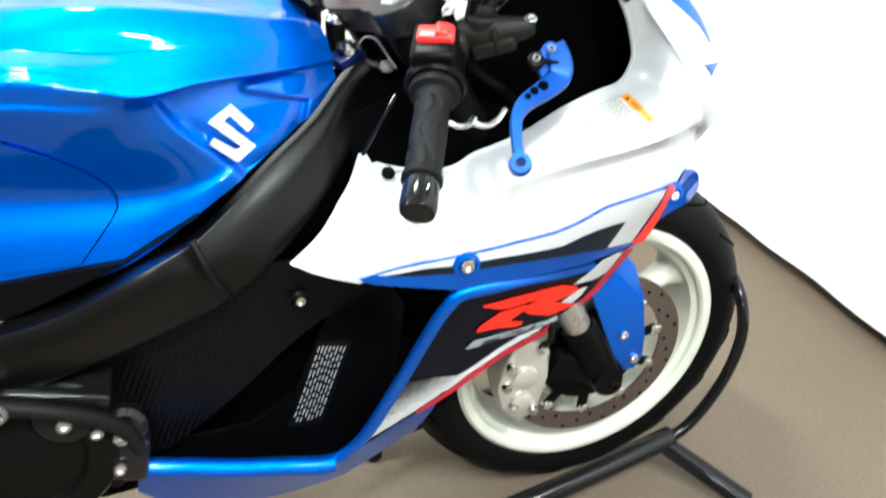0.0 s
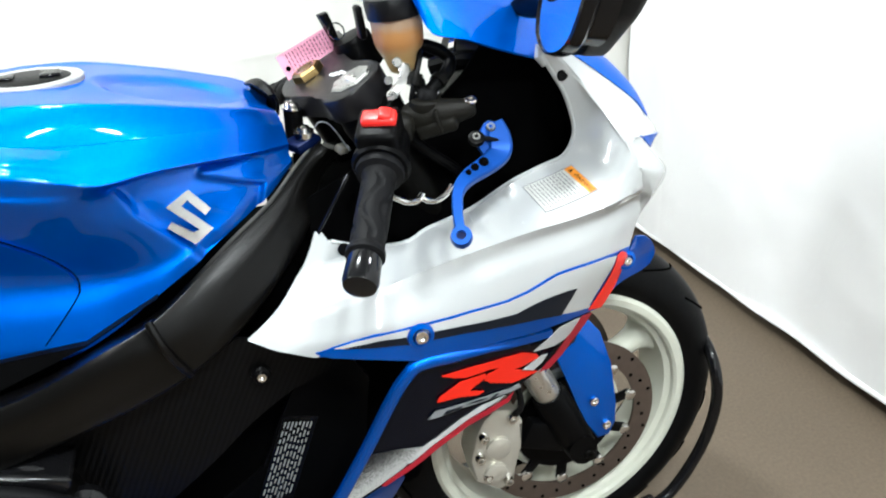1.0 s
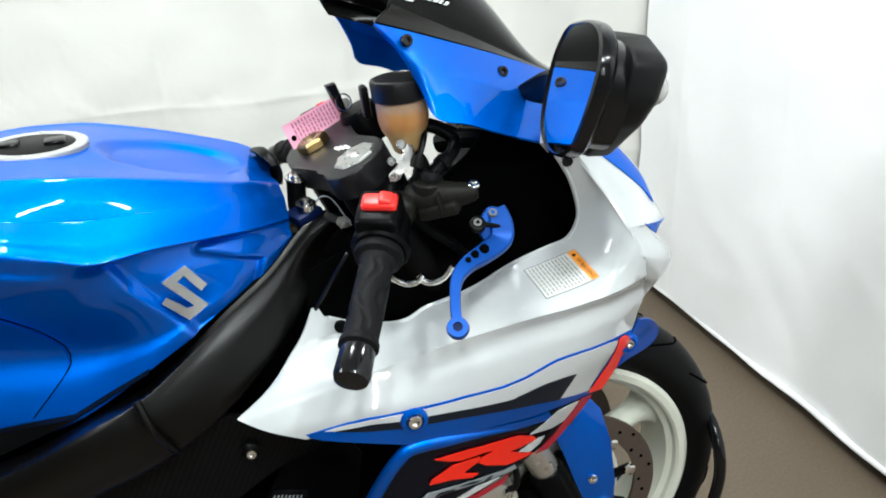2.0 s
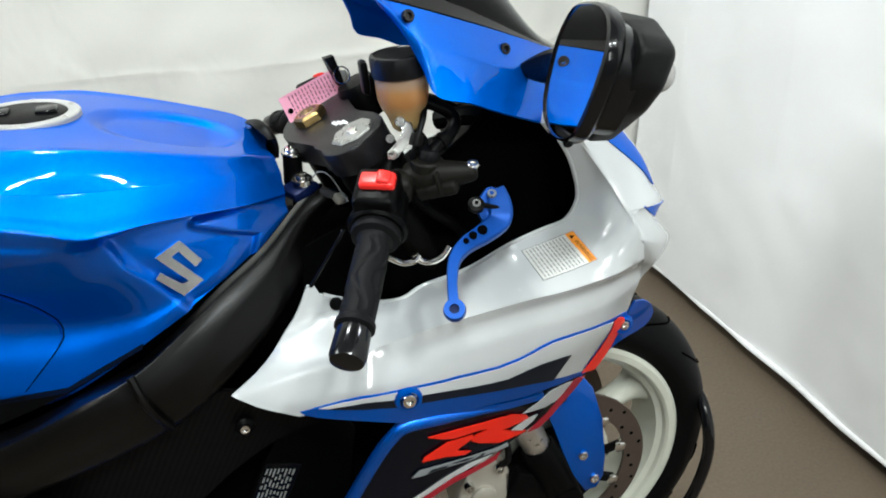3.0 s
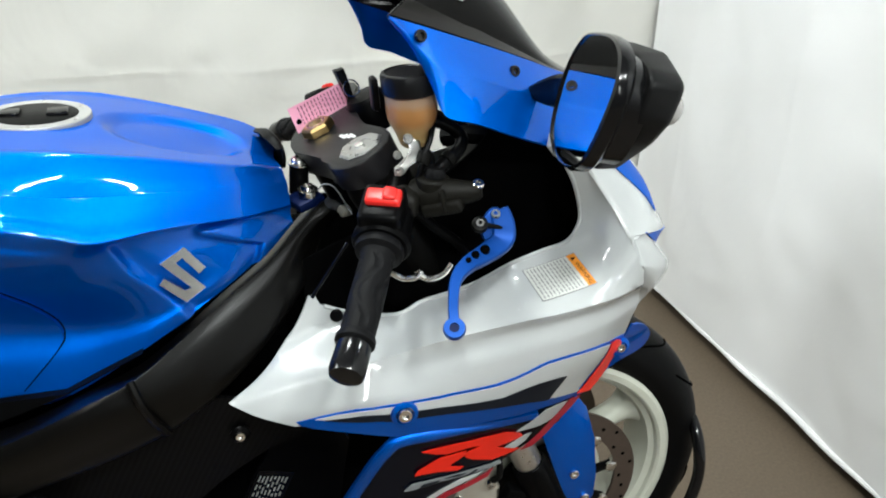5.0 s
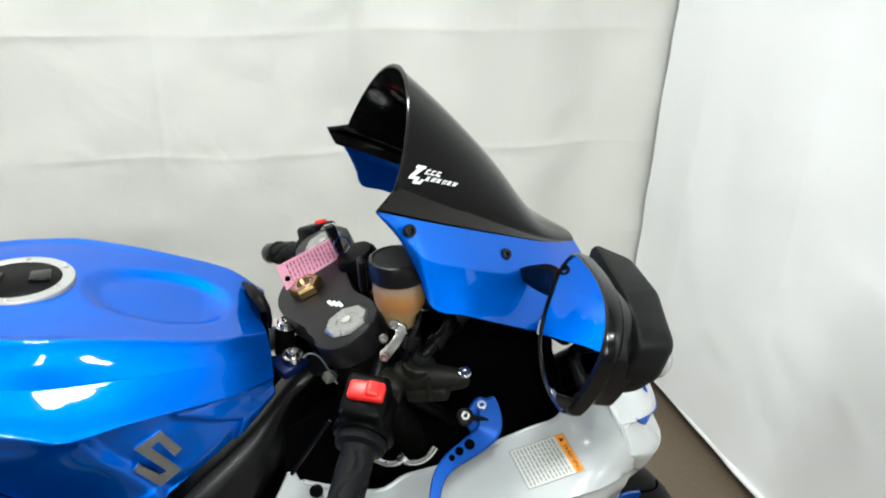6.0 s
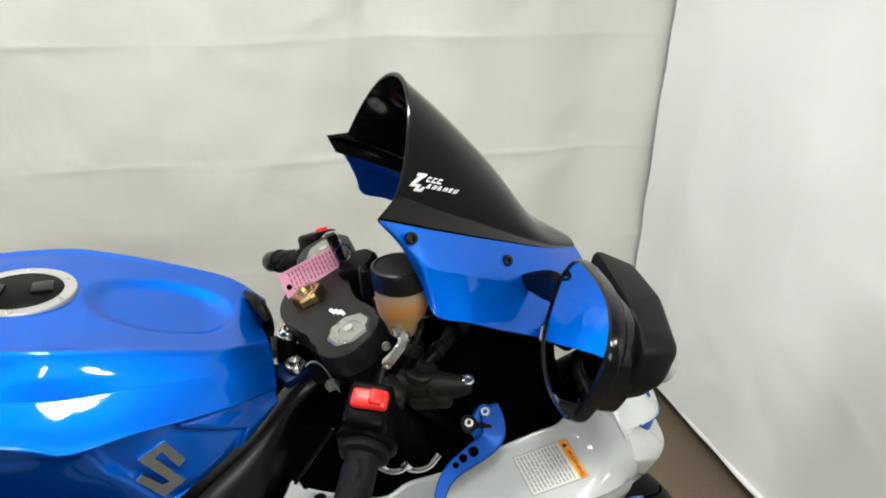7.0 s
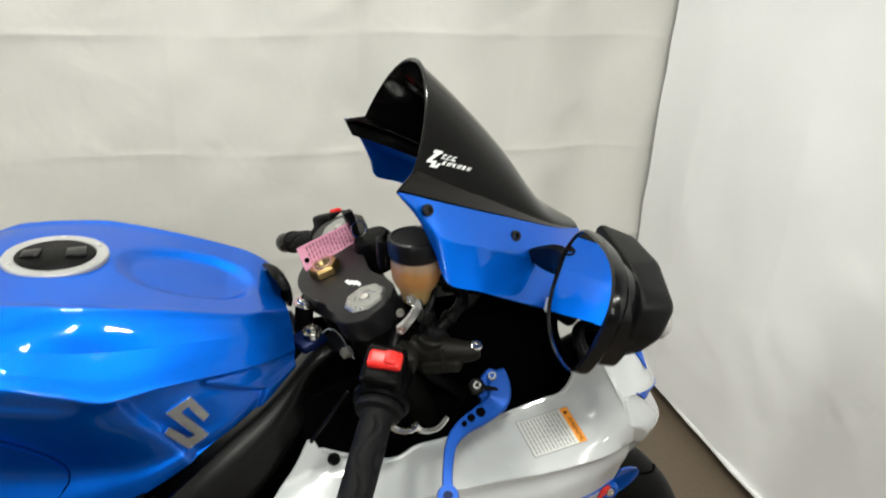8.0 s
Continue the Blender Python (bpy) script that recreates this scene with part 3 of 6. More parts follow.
def skin(x, z, proud=0.0, side=1):
    """A place on the fairing's skin; side -1 gives the left flank."""
    p = Vector((x, SIDE(x, z) - proud, z)) + Vector((-0.46 - 1.13 * x, -0.77, 0.47)).normalized() * SWELL(x, z)
    p.x += 0.0055 * max(0.0, min(1.0, (0.03 - x) / 0.05))
    return p if side > 0 else Vector((p.x, -p.y, p.z))


def ridge_z(x):
    return hermite(SX, LINES[2][0], x)


def flank(outline, *args, **more):
    return patch(SIDE, outline, *args, place=skin, **more)


UPPER = [(-0.448, 0.696), (-0.4409, 0.6999), (-0.4307, 0.7055), (-0.4195, 0.7121), (-0.409, 0.719), (-0.3994, 0.7262), (-0.3898, 0.7341), (-0.3808, 0.7424), (-0.373, 0.751), (-0.3664, 0.761), (-0.3607, 0.772), (-0.3562, 0.782), (-0.353, 0.789), (-0.345, 0.787), (-0.34, 0.774), (-0.3365, 0.7718), (-0.3316, 0.7686), (-0.3258, 0.7651), (-0.32, 0.762), (-0.3144, 0.7593), (-0.3085, 0.7568), (-0.3021, 0.7545), (-0.295, 0.753), (-0.2868, 0.7522), (-0.2779, 0.752), (-0.2685, 0.7523), (-0.259, 0.753), (-0.2497, 0.7541), (-0.2404, 0.7557), (-0.2307, 0.7577), (-0.22, 0.76), (-0.208, 0.7624), (-0.195, 0.7651), (-0.1818, 0.7682), (-0.169, 0.772), (-0.1568, 0.777), (-0.1449, 0.7829), (-0.1332, 0.7888), (-0.122, 0.794), (-0.111, 0.7982), (-0.1003, 0.8019), (-0.0902, 0.8051), (-0.081, 0.808), (-0.0727, 0.8102), (-0.0652, 0.8117), (-0.0586, 0.8134), (-0.053, 0.816), (-0.0486, 0.8197), (-0.0453, 0.8242), (-0.0429, 0.8291), (-0.041, 0.834), (-0.0397, 0.8385), (-0.039, 0.8429), (-0.0391, 0.8478), (-0.04, 0.854), (-0.042, 0.862), (-0.0449, 0.8714), (-0.0483, 0.8811), (-0.052, 0.89), (-0.0558, 0.8977), (-0.06, 0.9048), (-0.0644, 0.9118), (-0.069, 0.919), (-0.0743, 0.9273), (-0.0801, 0.9363), (-0.0853, 0.9444), (-0.089, 0.953), (-0.0777, 0.9511), (-0.0572, 0.9308), (-0.0318, 0.9004), (-0.0118, 0.8758), (0.0084, 0.8503), (0.0245, 0.8290), (0.0391, 0.8085), (0.0460, 0.7950), (0.0512, 0.7813), (0.0545, 0.7725), (0.053, 0.764), (0.0547, 0.7556), (0.0571, 0.7481), (0.0589, 0.741), (0.059, 0.734), (0.0562, 0.7264), (0.0514, 0.7186), (0.0464, 0.7118), (0.043, 0.707), (0.035, 0.686), (-0.002, 0.68), (-0.031, 0.681), (-0.073, 0.683), (-0.104, 0.676), (-0.148, 0.67), (-0.217, 0.673), (-0.282, 0.675), (-0.33, 0.675), (-0.363, 0.671), (-0.383, 0.669), (-0.427, 0.685)]
BAND = [(-0.382, 0.675), (-0.372, 0.677), (-0.357, 0.681), (-0.339, 0.685), (-0.318, 0.688), (-0.294, 0.687), (-0.27, 0.687), (-0.248, 0.687), (-0.226, 0.687), (-0.208, 0.688), (-0.193, 0.688), (-0.18, 0.688), (-0.17, 0.688), (-0.16, 0.688), (-0.153, 0.689), (-0.145, 0.69), (-0.136, 0.691), (-0.128, 0.693), (-0.119, 0.695), (-0.112, 0.697), (-0.104, 0.699), (-0.093, 0.701), (-0.078, 0.701), (-0.06, 0.7), (-0.04, 0.698), (-0.016, 0.696), (0.012, 0.691), (0.034, 0.686), (0.026, 0.626), (-0.024, 0.613), (-0.025, 0.609), (-0.052, 0.615), (-0.086, 0.621), (-0.112, 0.623), (-0.125, 0.624), (-0.135, 0.626), (-0.152, 0.629), (-0.183, 0.633), (-0.219, 0.636), (-0.247, 0.638), (-0.262, 0.639), (-0.271, 0.641), (-0.28, 0.643), (-0.291, 0.647), (-0.303, 0.651), (-0.316, 0.655), (-0.333, 0.659), (-0.351, 0.663), (-0.365, 0.666), (-0.373, 0.669), (-0.377, 0.67), (-0.379, 0.672)]
BLUETIP = [(0.039, 0.685), (0.052, 0.692), (0.08, 0.675), (0.113, 0.632), (0.1, 0.611), (0.046, 0.619), (0.015, 0.62), (-0.024, 0.609)]
LOWER = [(-0.27, 0.642), (-0.182, 0.632), (-0.094, 0.614), (-0.025, 0.613), (-0.043, 0.555), (-0.079, 0.545), (-0.131, 0.529), (-0.172, 0.519), (-0.242, 0.491), (-0.294, 0.464), (-0.359, 0.437), (-0.436, 0.398), (-0.403, 0.437), (-0.384, 0.468), (-0.346, 0.533), (-0.311, 0.6), (-0.29, 0.627), (-0.281, 0.64)]

upper = part("side_fairing", flank(UPPER, 0, 0.003, 0.005, lines=[[(-0.30 + 0.004 * k, ridge_z(-0.30 + 0.004 * k)) for k in range(89)]]), WHITE, bike, "pearl white upper side fairing with a sharp crease")
bm = bmesh.new()
RIM = [(x, z) for x, z in UPPER[15:66]]
tube(bm, [skin(x, z, -0.0012) for x, z in RIM], 0.0026, 10)
part("rolled_edge", bm, WHITE, upper, "rounded white edge")
part("stripe", flank(BAND, 0.001, 0.003, 0.008), BLUE, upper, "blue border stripe")
part("stripe", flank([(-0.362, 0.678), (-0.339, 0.683), (-0.318, 0.685), (-0.294, 0.685), (-0.27, 0.684), (-0.248, 0.684), (-0.226, 0.684), (-0.207, 0.685), (-0.192, 0.685), (-0.18, 0.685), (-0.169, 0.685), (-0.16, 0.685), (-0.152, 0.686), (-0.144, 0.687), (-0.136, 0.688), (-0.127, 0.69), (-0.119, 0.692), (-0.111, 0.694), (-0.103, 0.696), (-0.093, 0.698), (-0.078, 0.698), (-0.059, 0.697), (-0.039, 0.695), (-0.016, 0.693), (0.003, 0.688), (-0.015, 0.662), (-0.036, 0.626), (-0.028, 0.619), (-0.083, 0.637), (-0.115, 0.647), (-0.163, 0.66), (-0.246, 0.665), (-0.279, 0.667), (-0.315, 0.674), (-0.354, 0.677)], 0.0022, 0.001, 0.008), WHITE, upper, "white inner stripe")
part("stripe", flank([(-0.352, 0.677), (-0.342, 0.678), (-0.328, 0.679), (-0.315, 0.68), (-0.302, 0.679), (-0.29, 0.677), (-0.278, 0.676), (-0.269, 0.676), (-0.26, 0.675), (-0.246, 0.674), (-0.221, 0.672), (-0.19, 0.669), (-0.164, 0.667), (-0.149, 0.666), (-0.141, 0.668), (-0.133, 0.669), (-0.124, 0.671), (-0.115, 0.672), (-0.105, 0.673), (-0.091, 0.673), (-0.076, 0.672), (-0.065, 0.67), (-0.085, 0.637), (-0.115, 0.645), (-0.143, 0.65), (-0.178, 0.656), (-0.214, 0.661), (-0.246, 0.664), (-0.265, 0.665), (-0.279, 0.666), (-0.299, 0.67), (-0.315, 0.672)], 0.0034, 0.001, 0.008), CHARCOAL, upper, "charcoal swoosh")
part("front_edge", flank(BLUETIP, 0.001, 0.003, 0.006, smooth=3), BLUE, upper, "blue front edge")
part("stripe", flank([(-0.036, 0.618), (-0.024, 0.636), (-0.012, 0.653), (-0.003, 0.672), (0.004, 0.689), (0.013, 0.690), (0.024, 0.684), (0.030, 0.676), (0.026, 0.650), (0.018, 0.631), (0.006, 0.616), (-0.007, 0.605)], 0.0034, 0.001, 0.006), RED, upper, "red stripe")

lower = part("lower_fairing", flank(LOWER, -0.004, 0.003, 0.008), NAVY, bike, "dark lower side fairing with red and grey lettering shapes")
part("stripe", flank([(-0.121, 0.589), (-0.101, 0.600), (-0.083, 0.614), (-0.059, 0.613), (-0.048, 0.610), (-0.056, 0.594), (-0.066, 0.582), (-0.086, 0.580)], 0.0022, 0.001, 0.006), WHITE, lower, "white slash")
part("stripe", flank([(-0.133, 0.562), (-0.104, 0.571), (-0.094, 0.569), (-0.100, 0.558), (-0.115, 0.550)], 0.0012, 0.001, 0.005), WHITE, lower, "short white slash")
part("stripe", flank([(-0.168, 0.527), (-0.191, 0.528), (-0.223, 0.519), (-0.255, 0.505), (-0.275, 0.498), (-0.302, 0.478), (-0.291, 0.477), (-0.261, 0.494), (-0.212, 0.513), (-0.156, 0.525)], -0.0025, 0.001, 0.007), WHITE, lower, "white stripe")
part("stripe", flank([(-0.275, 0.498), (-0.306, 0.508), (-0.343, 0.512), (-0.359, 0.479), (-0.397, 0.440), (-0.426, 0.417), (-0.442, 0.400), (-0.405, 0.422), (-0.332, 0.455), (-0.302, 0.472)], -0.0025, 0.001, 0.007), FADE, lower, "wedge fading from black to white in fine dots")
part("stripe", flank([(-0.144, 0.526), (-0.154, 0.521), (-0.212, 0.513), (-0.261, 0.494), (-0.291, 0.477), (-0.332, 0.455), (-0.328, 0.450), (-0.286, 0.470), (-0.255, 0.486), (-0.211, 0.503), (-0.150, 0.512)], -0.0008, 0.001, 0.006), CRIMSON, lower, "thin dark red stripe")
part("stripe", flank([(-0.107, 0.543), (-0.082, 0.562), (-0.070, 0.578), (-0.058, 0.592), (-0.046, 0.613), (-0.027, 0.607), (-0.037, 0.590), (-0.056, 0.568), (-0.070, 0.552), (-0.088, 0.540)], 0.0034, 0.001, 0.006), CRIMSON, lower, "dark red stripe")
for outline in ([(-0.246, 0.606), (-0.206, 0.604), (-0.164, 0.599), (-0.135, 0.593), (-0.112, 0.578), (-0.106, 0.568), (-0.132, 0.567), (-0.148, 0.569), (-0.107, 0.542), (-0.123, 0.542), (-0.148, 0.545), (-0.180, 0.564), (-0.189, 0.573), (-0.185, 0.581), (-0.165, 0.584), (-0.182, 0.589), (-0.214, 0.590), (-0.229, 0.596)],
                [(-0.253, 0.566), (-0.250, 0.573), (-0.222, 0.586), (-0.188, 0.584), (-0.186, 0.578), (-0.205, 0.568), (-0.209, 0.564), (-0.189, 0.554), (-0.197, 0.551), (-0.224, 0.561)]):
    part("emblem", flank(outline, -0.0008, 0.0015, 0.004), RED, lower, "red slanted emblem")
part("emblem", flank([(-0.266, 0.543), (-0.256, 0.552), (-0.241, 0.550), (-0.174, 0.541), (-0.149, 0.536), (-0.135, 0.536), (-0.132, 0.528), (-0.149, 0.529), (-0.174, 0.534), (-0.220, 0.540), (-0.253, 0.541)], -0.0008, 0.0015, 0.004), GREYV, lower, "grey lettering shape")
for outline in ([(-0.246, 0.5425), (-0.241, 0.5465), (-0.220, 0.5435), (-0.222, 0.5415)], [(-0.214, 0.5440), (-0.196, 0.5435), (-0.184, 0.5390), (-0.194, 0.5395)], [(-0.181, 0.5350), (-0.172, 0.5400), (-0.168, 0.5385), (-0.174, 0.5345)]):
    part("emblem", flank(outline, 0.0002, 0.0012, 0.003), CHARCOAL, lower, "dark gap in the lettering shape")
TRIM = [(-0.281, 0.64), (-0.29, 0.627), (-0.311, 0.6), (-0.346, 0.533), (-0.384, 0.468), (-0.403, 0.437), (-0.436, 0.400), (-0.428, 0.396), (-0.396, 0.432), (-0.374, 0.465), (-0.336, 0.53), (-0.301, 0.598), (-0.281, 0.624), (-0.267, 0.63), (-0.181, 0.619), (-0.091, 0.601), (-0.094, 0.614), (-0.182, 0.632), (-0.27, 0.642)]
part("edge_trim", flank(TRIM, 0.001, 0.006, 0.007), BLUE, lower, "bright blue edge trim")
bm = bmesh.new()
ROLL = cr([(-0.120, 0, 0.610), (-0.181, 0, 0.624), (-0.235, 0, 0.632), (-0.272, 0, 0.633), (-0.288, 0, 0.622), (-0.306, 0, 0.597), (-0.341, 0, 0.531), (-0.379, 0, 0.466), (-0.401, 0, 0.434), (-0.420, 0, 0.415), (-0.438, 0, 0.404)], 6)
tube(bm, [skin(p.x, p.z, -0.001) for p in ROLL], [min(0.0085, 0.0015 + 0.0006 * k) for k in range(len(ROLL))], 12, 0.7)
part("edge_roll", bm, BLUE, lower, "rounded blue edge")


def on_side(x, z, proud=0.0):
    return skin(x, z, proud)


for x, z, r in ((-0.267, 0.674, 0.0085), (0.028, 0.669, 0.0065)):
    bm = bmesh.new()
    bolt(bm, on_side(x, z, 0.004), (0, -1, 0.05), r, 0.005)
    part("screw", bm, STEEL, upper, "bright steel screw")
    bm = bmesh.new()
    annulus(bm, [(r + 0.001, 0), (r + 0.007, 0), (r + 0.006, 0.003), (r + 0.002, 0.004)], on_side(x, z, 0.003), (0, -1, 0.05), 28)
    part("screw_surround", bm, BLUE, upper, "blue ring")
bm = bmesh.new()
lathe(bm, [(0.0001, 0), (0.007, 0), (0.006, 0.002), (0.0001, 0.002)], on_side(-0.057, 0.913, 0.0), (0.1, -1, 0.1), 16)
part("rubber_plug", bm, BLACK, upper)
bm = bmesh.new()
lathe(bm, [(0.0001, 0), (0.0075, 0), (0.0075, 0.004), (0.005, 0.006), (0.0001, 0.006)], on_side(-0.323, 0.757, 0.0), (-0.2, -1, 0.4), 16)
part("screw", bm, BLACK, upper, "black screw")

# warning label with bars for its text
LABEL = [(-0.109, 0.79), (-0.047, 0.805), (-0.028, 0.779), (-0.099, 0.772)]
part("warning_label", flank(LABEL, 0.0010, 0.0008, 0.005), STICKER, upper, "white warning label with grey print and an orange head")


def label_at(u, v):
    a, b, c, d = [Vector((x, z, 0)) for x, z in LABEL]
    p = a.lerp(b, u).lerp(d.lerp(c, u), v)
    return (p.x, p.y)


rng = random.Random(4)
bm_all = bmesh.new()
for k in range(12):
    u = 0.05 + k * 0.064
    v = 0.05
    while v < 0.93:
        w = rng.uniform(0.05, 0.16)
        e = min(v + w, 0.94)
        q = [label_at(u, v), label_at(u + 0.028, v), label_at(u + 0.028, e), label_at(u, e)]
        f4 = [bm_all.verts.new(on_side(x, z, 0.0014)) for x, z in q]
        f5 = [bm_all.verts.new(on_side(x, z, 0.0009)) for x, z in q]
        bm_all.faces.new(f4)
        for i in range(4):
            bm_all.faces.new((f4[i], f4[(i + 1) % 4], f5[(i + 1) % 4], f5[i]))
        v = e + 0.03
tagged(part("print", bm_all, PRINT, upper, "rows of small grey print"), kind="stuff")
part("print", flank([label_at(0.84, 0.01), label_at(1, 0.01), label_at(1, 0.99), label_at(0.84, 0.99)], 0.0018, 0.0006, 0.005), ORANGE, upper, "orange heading bar")
words = bpy.data.curves.new("heading", "FONT")
words.body = "WARNING"
words.size = 1.0
carrier = bpy.data.objects.new("heading", words)
scene.collection.objects.link(carrier)
glyphs = bpy.data.meshes.new_from_object(carrier.evaluated_get(bpy.context.evaluated_depsgraph_get()))
bpy.data.objects.remove(carrier)
reach = max(v.co.x for v in glyphs.vertices)
bm = bmesh.new()
bm.from_mesh(glyphs)
bpy.data.meshes.remove(glyphs)
for v in bm.verts:
    x, z = label_at(0.882 + 0.085 * v.co.y / 0.7, 0.26 + 0.68 * v.co.x / reach)
    v.co = on_side(x, z, 0.0027)
part("print", bm, BLACK, upper, "black heading letters")
bm = bmesh.new()
tri = [on_side(*label_at(u, v), 0.0027) for u, v in ((0.885, 0.08), (0.965, 0.13), (0.885, 0.18))]
prism(bm, tri, (0, 0.0006, 0))
part("print", bm, BLACK, upper, "black warning triangle")
bm = bmesh.new()
for (u0, v0), (u1, v1) in (((0, 0), (1, 0)), ((1, 0), (1, 1)), ((1, 1), (0, 1)), ((0, 1), (0, 0))):
    tube(bm, [on_side(*label_at(u0 + (u1 - u0) * k / 8, v0 + (v1 - v0) * k / 8), 0.0012) for k in range(9)], 0.0005, 6)
part("print", bm, PRINT, upper, "thin dark border line")

# nose: an upper lobe and a beak below it, parted by a notch on each side
CREASE = [(-0.0777, 0.9511), (-0.0572, 0.9308), (-0.0318, 0.9004), (0.0084, 0.8503), (0.0391, 0.8085), (0.0512, 0.7813), (0.0545, 0.7725), (0.0571, 0.7481), (0.059, 0.734), (0.043, 0.707), (0.035, 0.686)]
EDGE = [on_side(x, z) for x, z in CREASE]
NOTCH = Vector((0.017, -0.236, 0.8465))


def both(rows):
    """Rows from the right flank to the middle, carried on to the left flank."""
    return rows + [[Vector((p.x, -p.y, p.z)) for p in r] for r in rows[-2::-1]]


LOBE = [EDGE[0:5] + [EDGE[4].lerp(NOTCH, 0.55), NOTCH],
        [Vector(p) for p in ((-0.045, -0.150, 0.955), (-0.018, -0.152, 0.942), (0.010, -0.158, 0.921), (0.036, -0.183, 0.886), (0.046, -0.202, 0.856), (0.054, -0.206, 0.843), (0.060, -0.2045, 0.8335))]]
LOBE += [[p + Vector((0.042, 0.080, -0.012 - 0.003 * k)) for k, p in enumerate(LOBE[1])]]
LOBE += [[Vector((p.x + 0.030, 0, p.z - 0.004 - 0.002 * k)) for k, p in enumerate(LOBE[2])]]
bm = bmesh.new()
shell(bm, smooth_grid(both(LOBE), 5, 6), (-0.003, 0, -0.002))
nose = part("nose_cowl", bm, WHITE, bike, "pearl white nose cowl")
BEAK = [[NOTCH, EDGE[4], EDGE[5], EDGE[6], EDGE[7], EDGE[8], EDGE[9], EDGE[10]],
        [Vector(p) for p in ((0.044, -0.215, 0.822), (0.058, -0.216, 0.805), (0.069, -0.212, 0.790), (0.066, -0.214, 0.778), (0.056, -0.215, 0.764), (0.050, -0.206, 0.745), (0.050, -0.182, 0.715), (0.044, -0.170, 0.688))]]
BEAK += [[p + Vector((0.042, 0.080, -0.030)) for p in BEAK[1]]]
BEAK += [[Vector((p.x + 0.030, 0, p.z - 0.018)) for p in BEAK[2]]]
bm = bmesh.new()
shell(bm, smooth_grid(both(BEAK), 5, 6), (-0.003, 0, 0.001))
part("nose_beak", bm, WHITE, bike, "pearl white beak under the notch")
nose_tree = BVHTree.FromPolygons([v.co[:] for v in nose.data.vertices], [p.vertices[:] for p in nose.data.polygons])


def on_nose(p, proud, lift=Vector((0.62, -0.55, 0.5))):
    """The place on the nose's outer face beside p."""
    hit = nose_tree.ray_cast(Vector(p) + lift * 0.1, -lift)
    return (hit[0] if hit[0] else Vector(p)) + lift * proud


LOWS = cr([LOBE[0][0].lerp(LOBE[1][0], 0.25), LOBE[0][1].lerp(LOBE[1][1], 0.30), LOBE[0][2].lerp(LOBE[1][2], 0.42), LOBE[0][3].lerp(LOBE[1][3], 0.66), LOBE[0][4].lerp(LOBE[1][4], 0.97)], 6)
HIGHS = cr([LOBE[1][0].lerp(LOBE[2][0], 0.1), LOBE[1][1].lerp(LOBE[2][1], 0.1), LOBE[1][2].lerp(LOBE[2][2], 0.1), LOBE[1][3].lerp(LOBE[2][3], 0.06), LOBE[1][4].lerp(LOBE[2][4], 0.01)], 6)
bm = bmesh.new()
loft(bm, [[on_nose(a.lerp(b, t), 0.002) for a, b in zip(LOWS, HIGHS)] for t in (0, 0.25, 0.5, 0.75, 1)], 0.0012)
part("stripe", bm, BLUE, nose, "blue nose stripe")
for s_ in (1, -1):
    lip = [NOTCH, LOBE[1][6], LOBE[2][6]]
    sill = [NOTCH, BEAK[1][0], BEAK[2][0]]
    rows_ = []
    for t in (0.0, 0.5, 1.0):
        rows_.append([Vector((q.x, q.y * s_, q.z)) for q in (a.lerp(b, t) + Vector((0.004, 0.006, 0)) * (1 if t == 0.5 else 0.3) for a, b in zip(cr(lip, 6), cr(sill, 6)))])
    bm = bmesh.new()
    loft(bm, rows_, 0.0015)
    vent = part("vent", bm, BLUE, nose, "blue inner face of the air notch")
    bm = bmesh.new()
    bmesh.ops.create_icosphere(bm, subdivisions=2, radius=0.003, matrix=Matrix.Translation(Vector((0.036, -0.2185 * s_, 0.835))))
    part("drain_hole", bm, DEEP, vent, "dark hole")

# left side of the upper fairing, its plain mirror image
part("side_fairing", flank(UPPER, 0, 0.003, 0.014, mirror=-1), WHITE, bike, "pearl white upper side fairing")

# windscreen and its blue surround
BASE = [(-0.247, -0.155, 1.074), (-0.186, -0.146, 1.053), (-0.11, -0.121, 1.024), (-0.033, -0.082, 0.991), (0.022, -0.03, 0.966)]
CROWN = [(-0.193, 0, 1.180), (-0.140, 0, 1.132), (-0.085, 0, 1.074), (-0.030, 0, 1.006), (0.028, 0, 0.969)]
bs, cs = cr(BASE, 8), cr(CROWN, 8)
NARC = 28


def lean(p):
    """The front stands a little over to its left."""
    return Vector((p.x - 0.045 * max(0, p.y), p.y, p.z - 0.022 * (p.y + 0.155)))


def arch(b, c, n=NARC):
    """A narrow flared flange on both sides and the bubble between them."""
    kink = Vector((b.x + 0.40 * (c.x - b.x), 0.83 * b.y, b.z + 0.09 * (c.z - b.z)))
    out = []
    for i in range(n + 1):
        v = 1 - 2 * i / n
        s = 1 if v > 0 else -1
        if abs(v) > 0.86:
            p = kink.lerp(b, (abs(v) - 0.86) / 0.14)
            out.append(lean(Vector((p.x, p.y * s, p.z))))
        else:
            a = math.pi / 2 * abs(v) / 0.86
            h = math.cos(a) ** 1.3 if abs(v) < 0.8599 else 0.0
            out.append(lean(Vector((kink.x + (c.x - kink.x) * h ** 0.9, kink.y * math.sin(a) * s, kink.z + (c.z - kink.z) * h))))
    return out


bm = bmesh.new()
arcs = [arch(b, c) for b, c in zip(bs, cs)]
loft(bm, arcs, 0.003)
screen = part("windscreen", bm, SCREEN, bike, "dark smoke double-bubble windscreen", 60)
bm = bmesh.new()
tube(bm, arch(bs[0], cs[0], 56), 0.0017, 8)
part("edge_trim", bm, GLOSSB, screen)


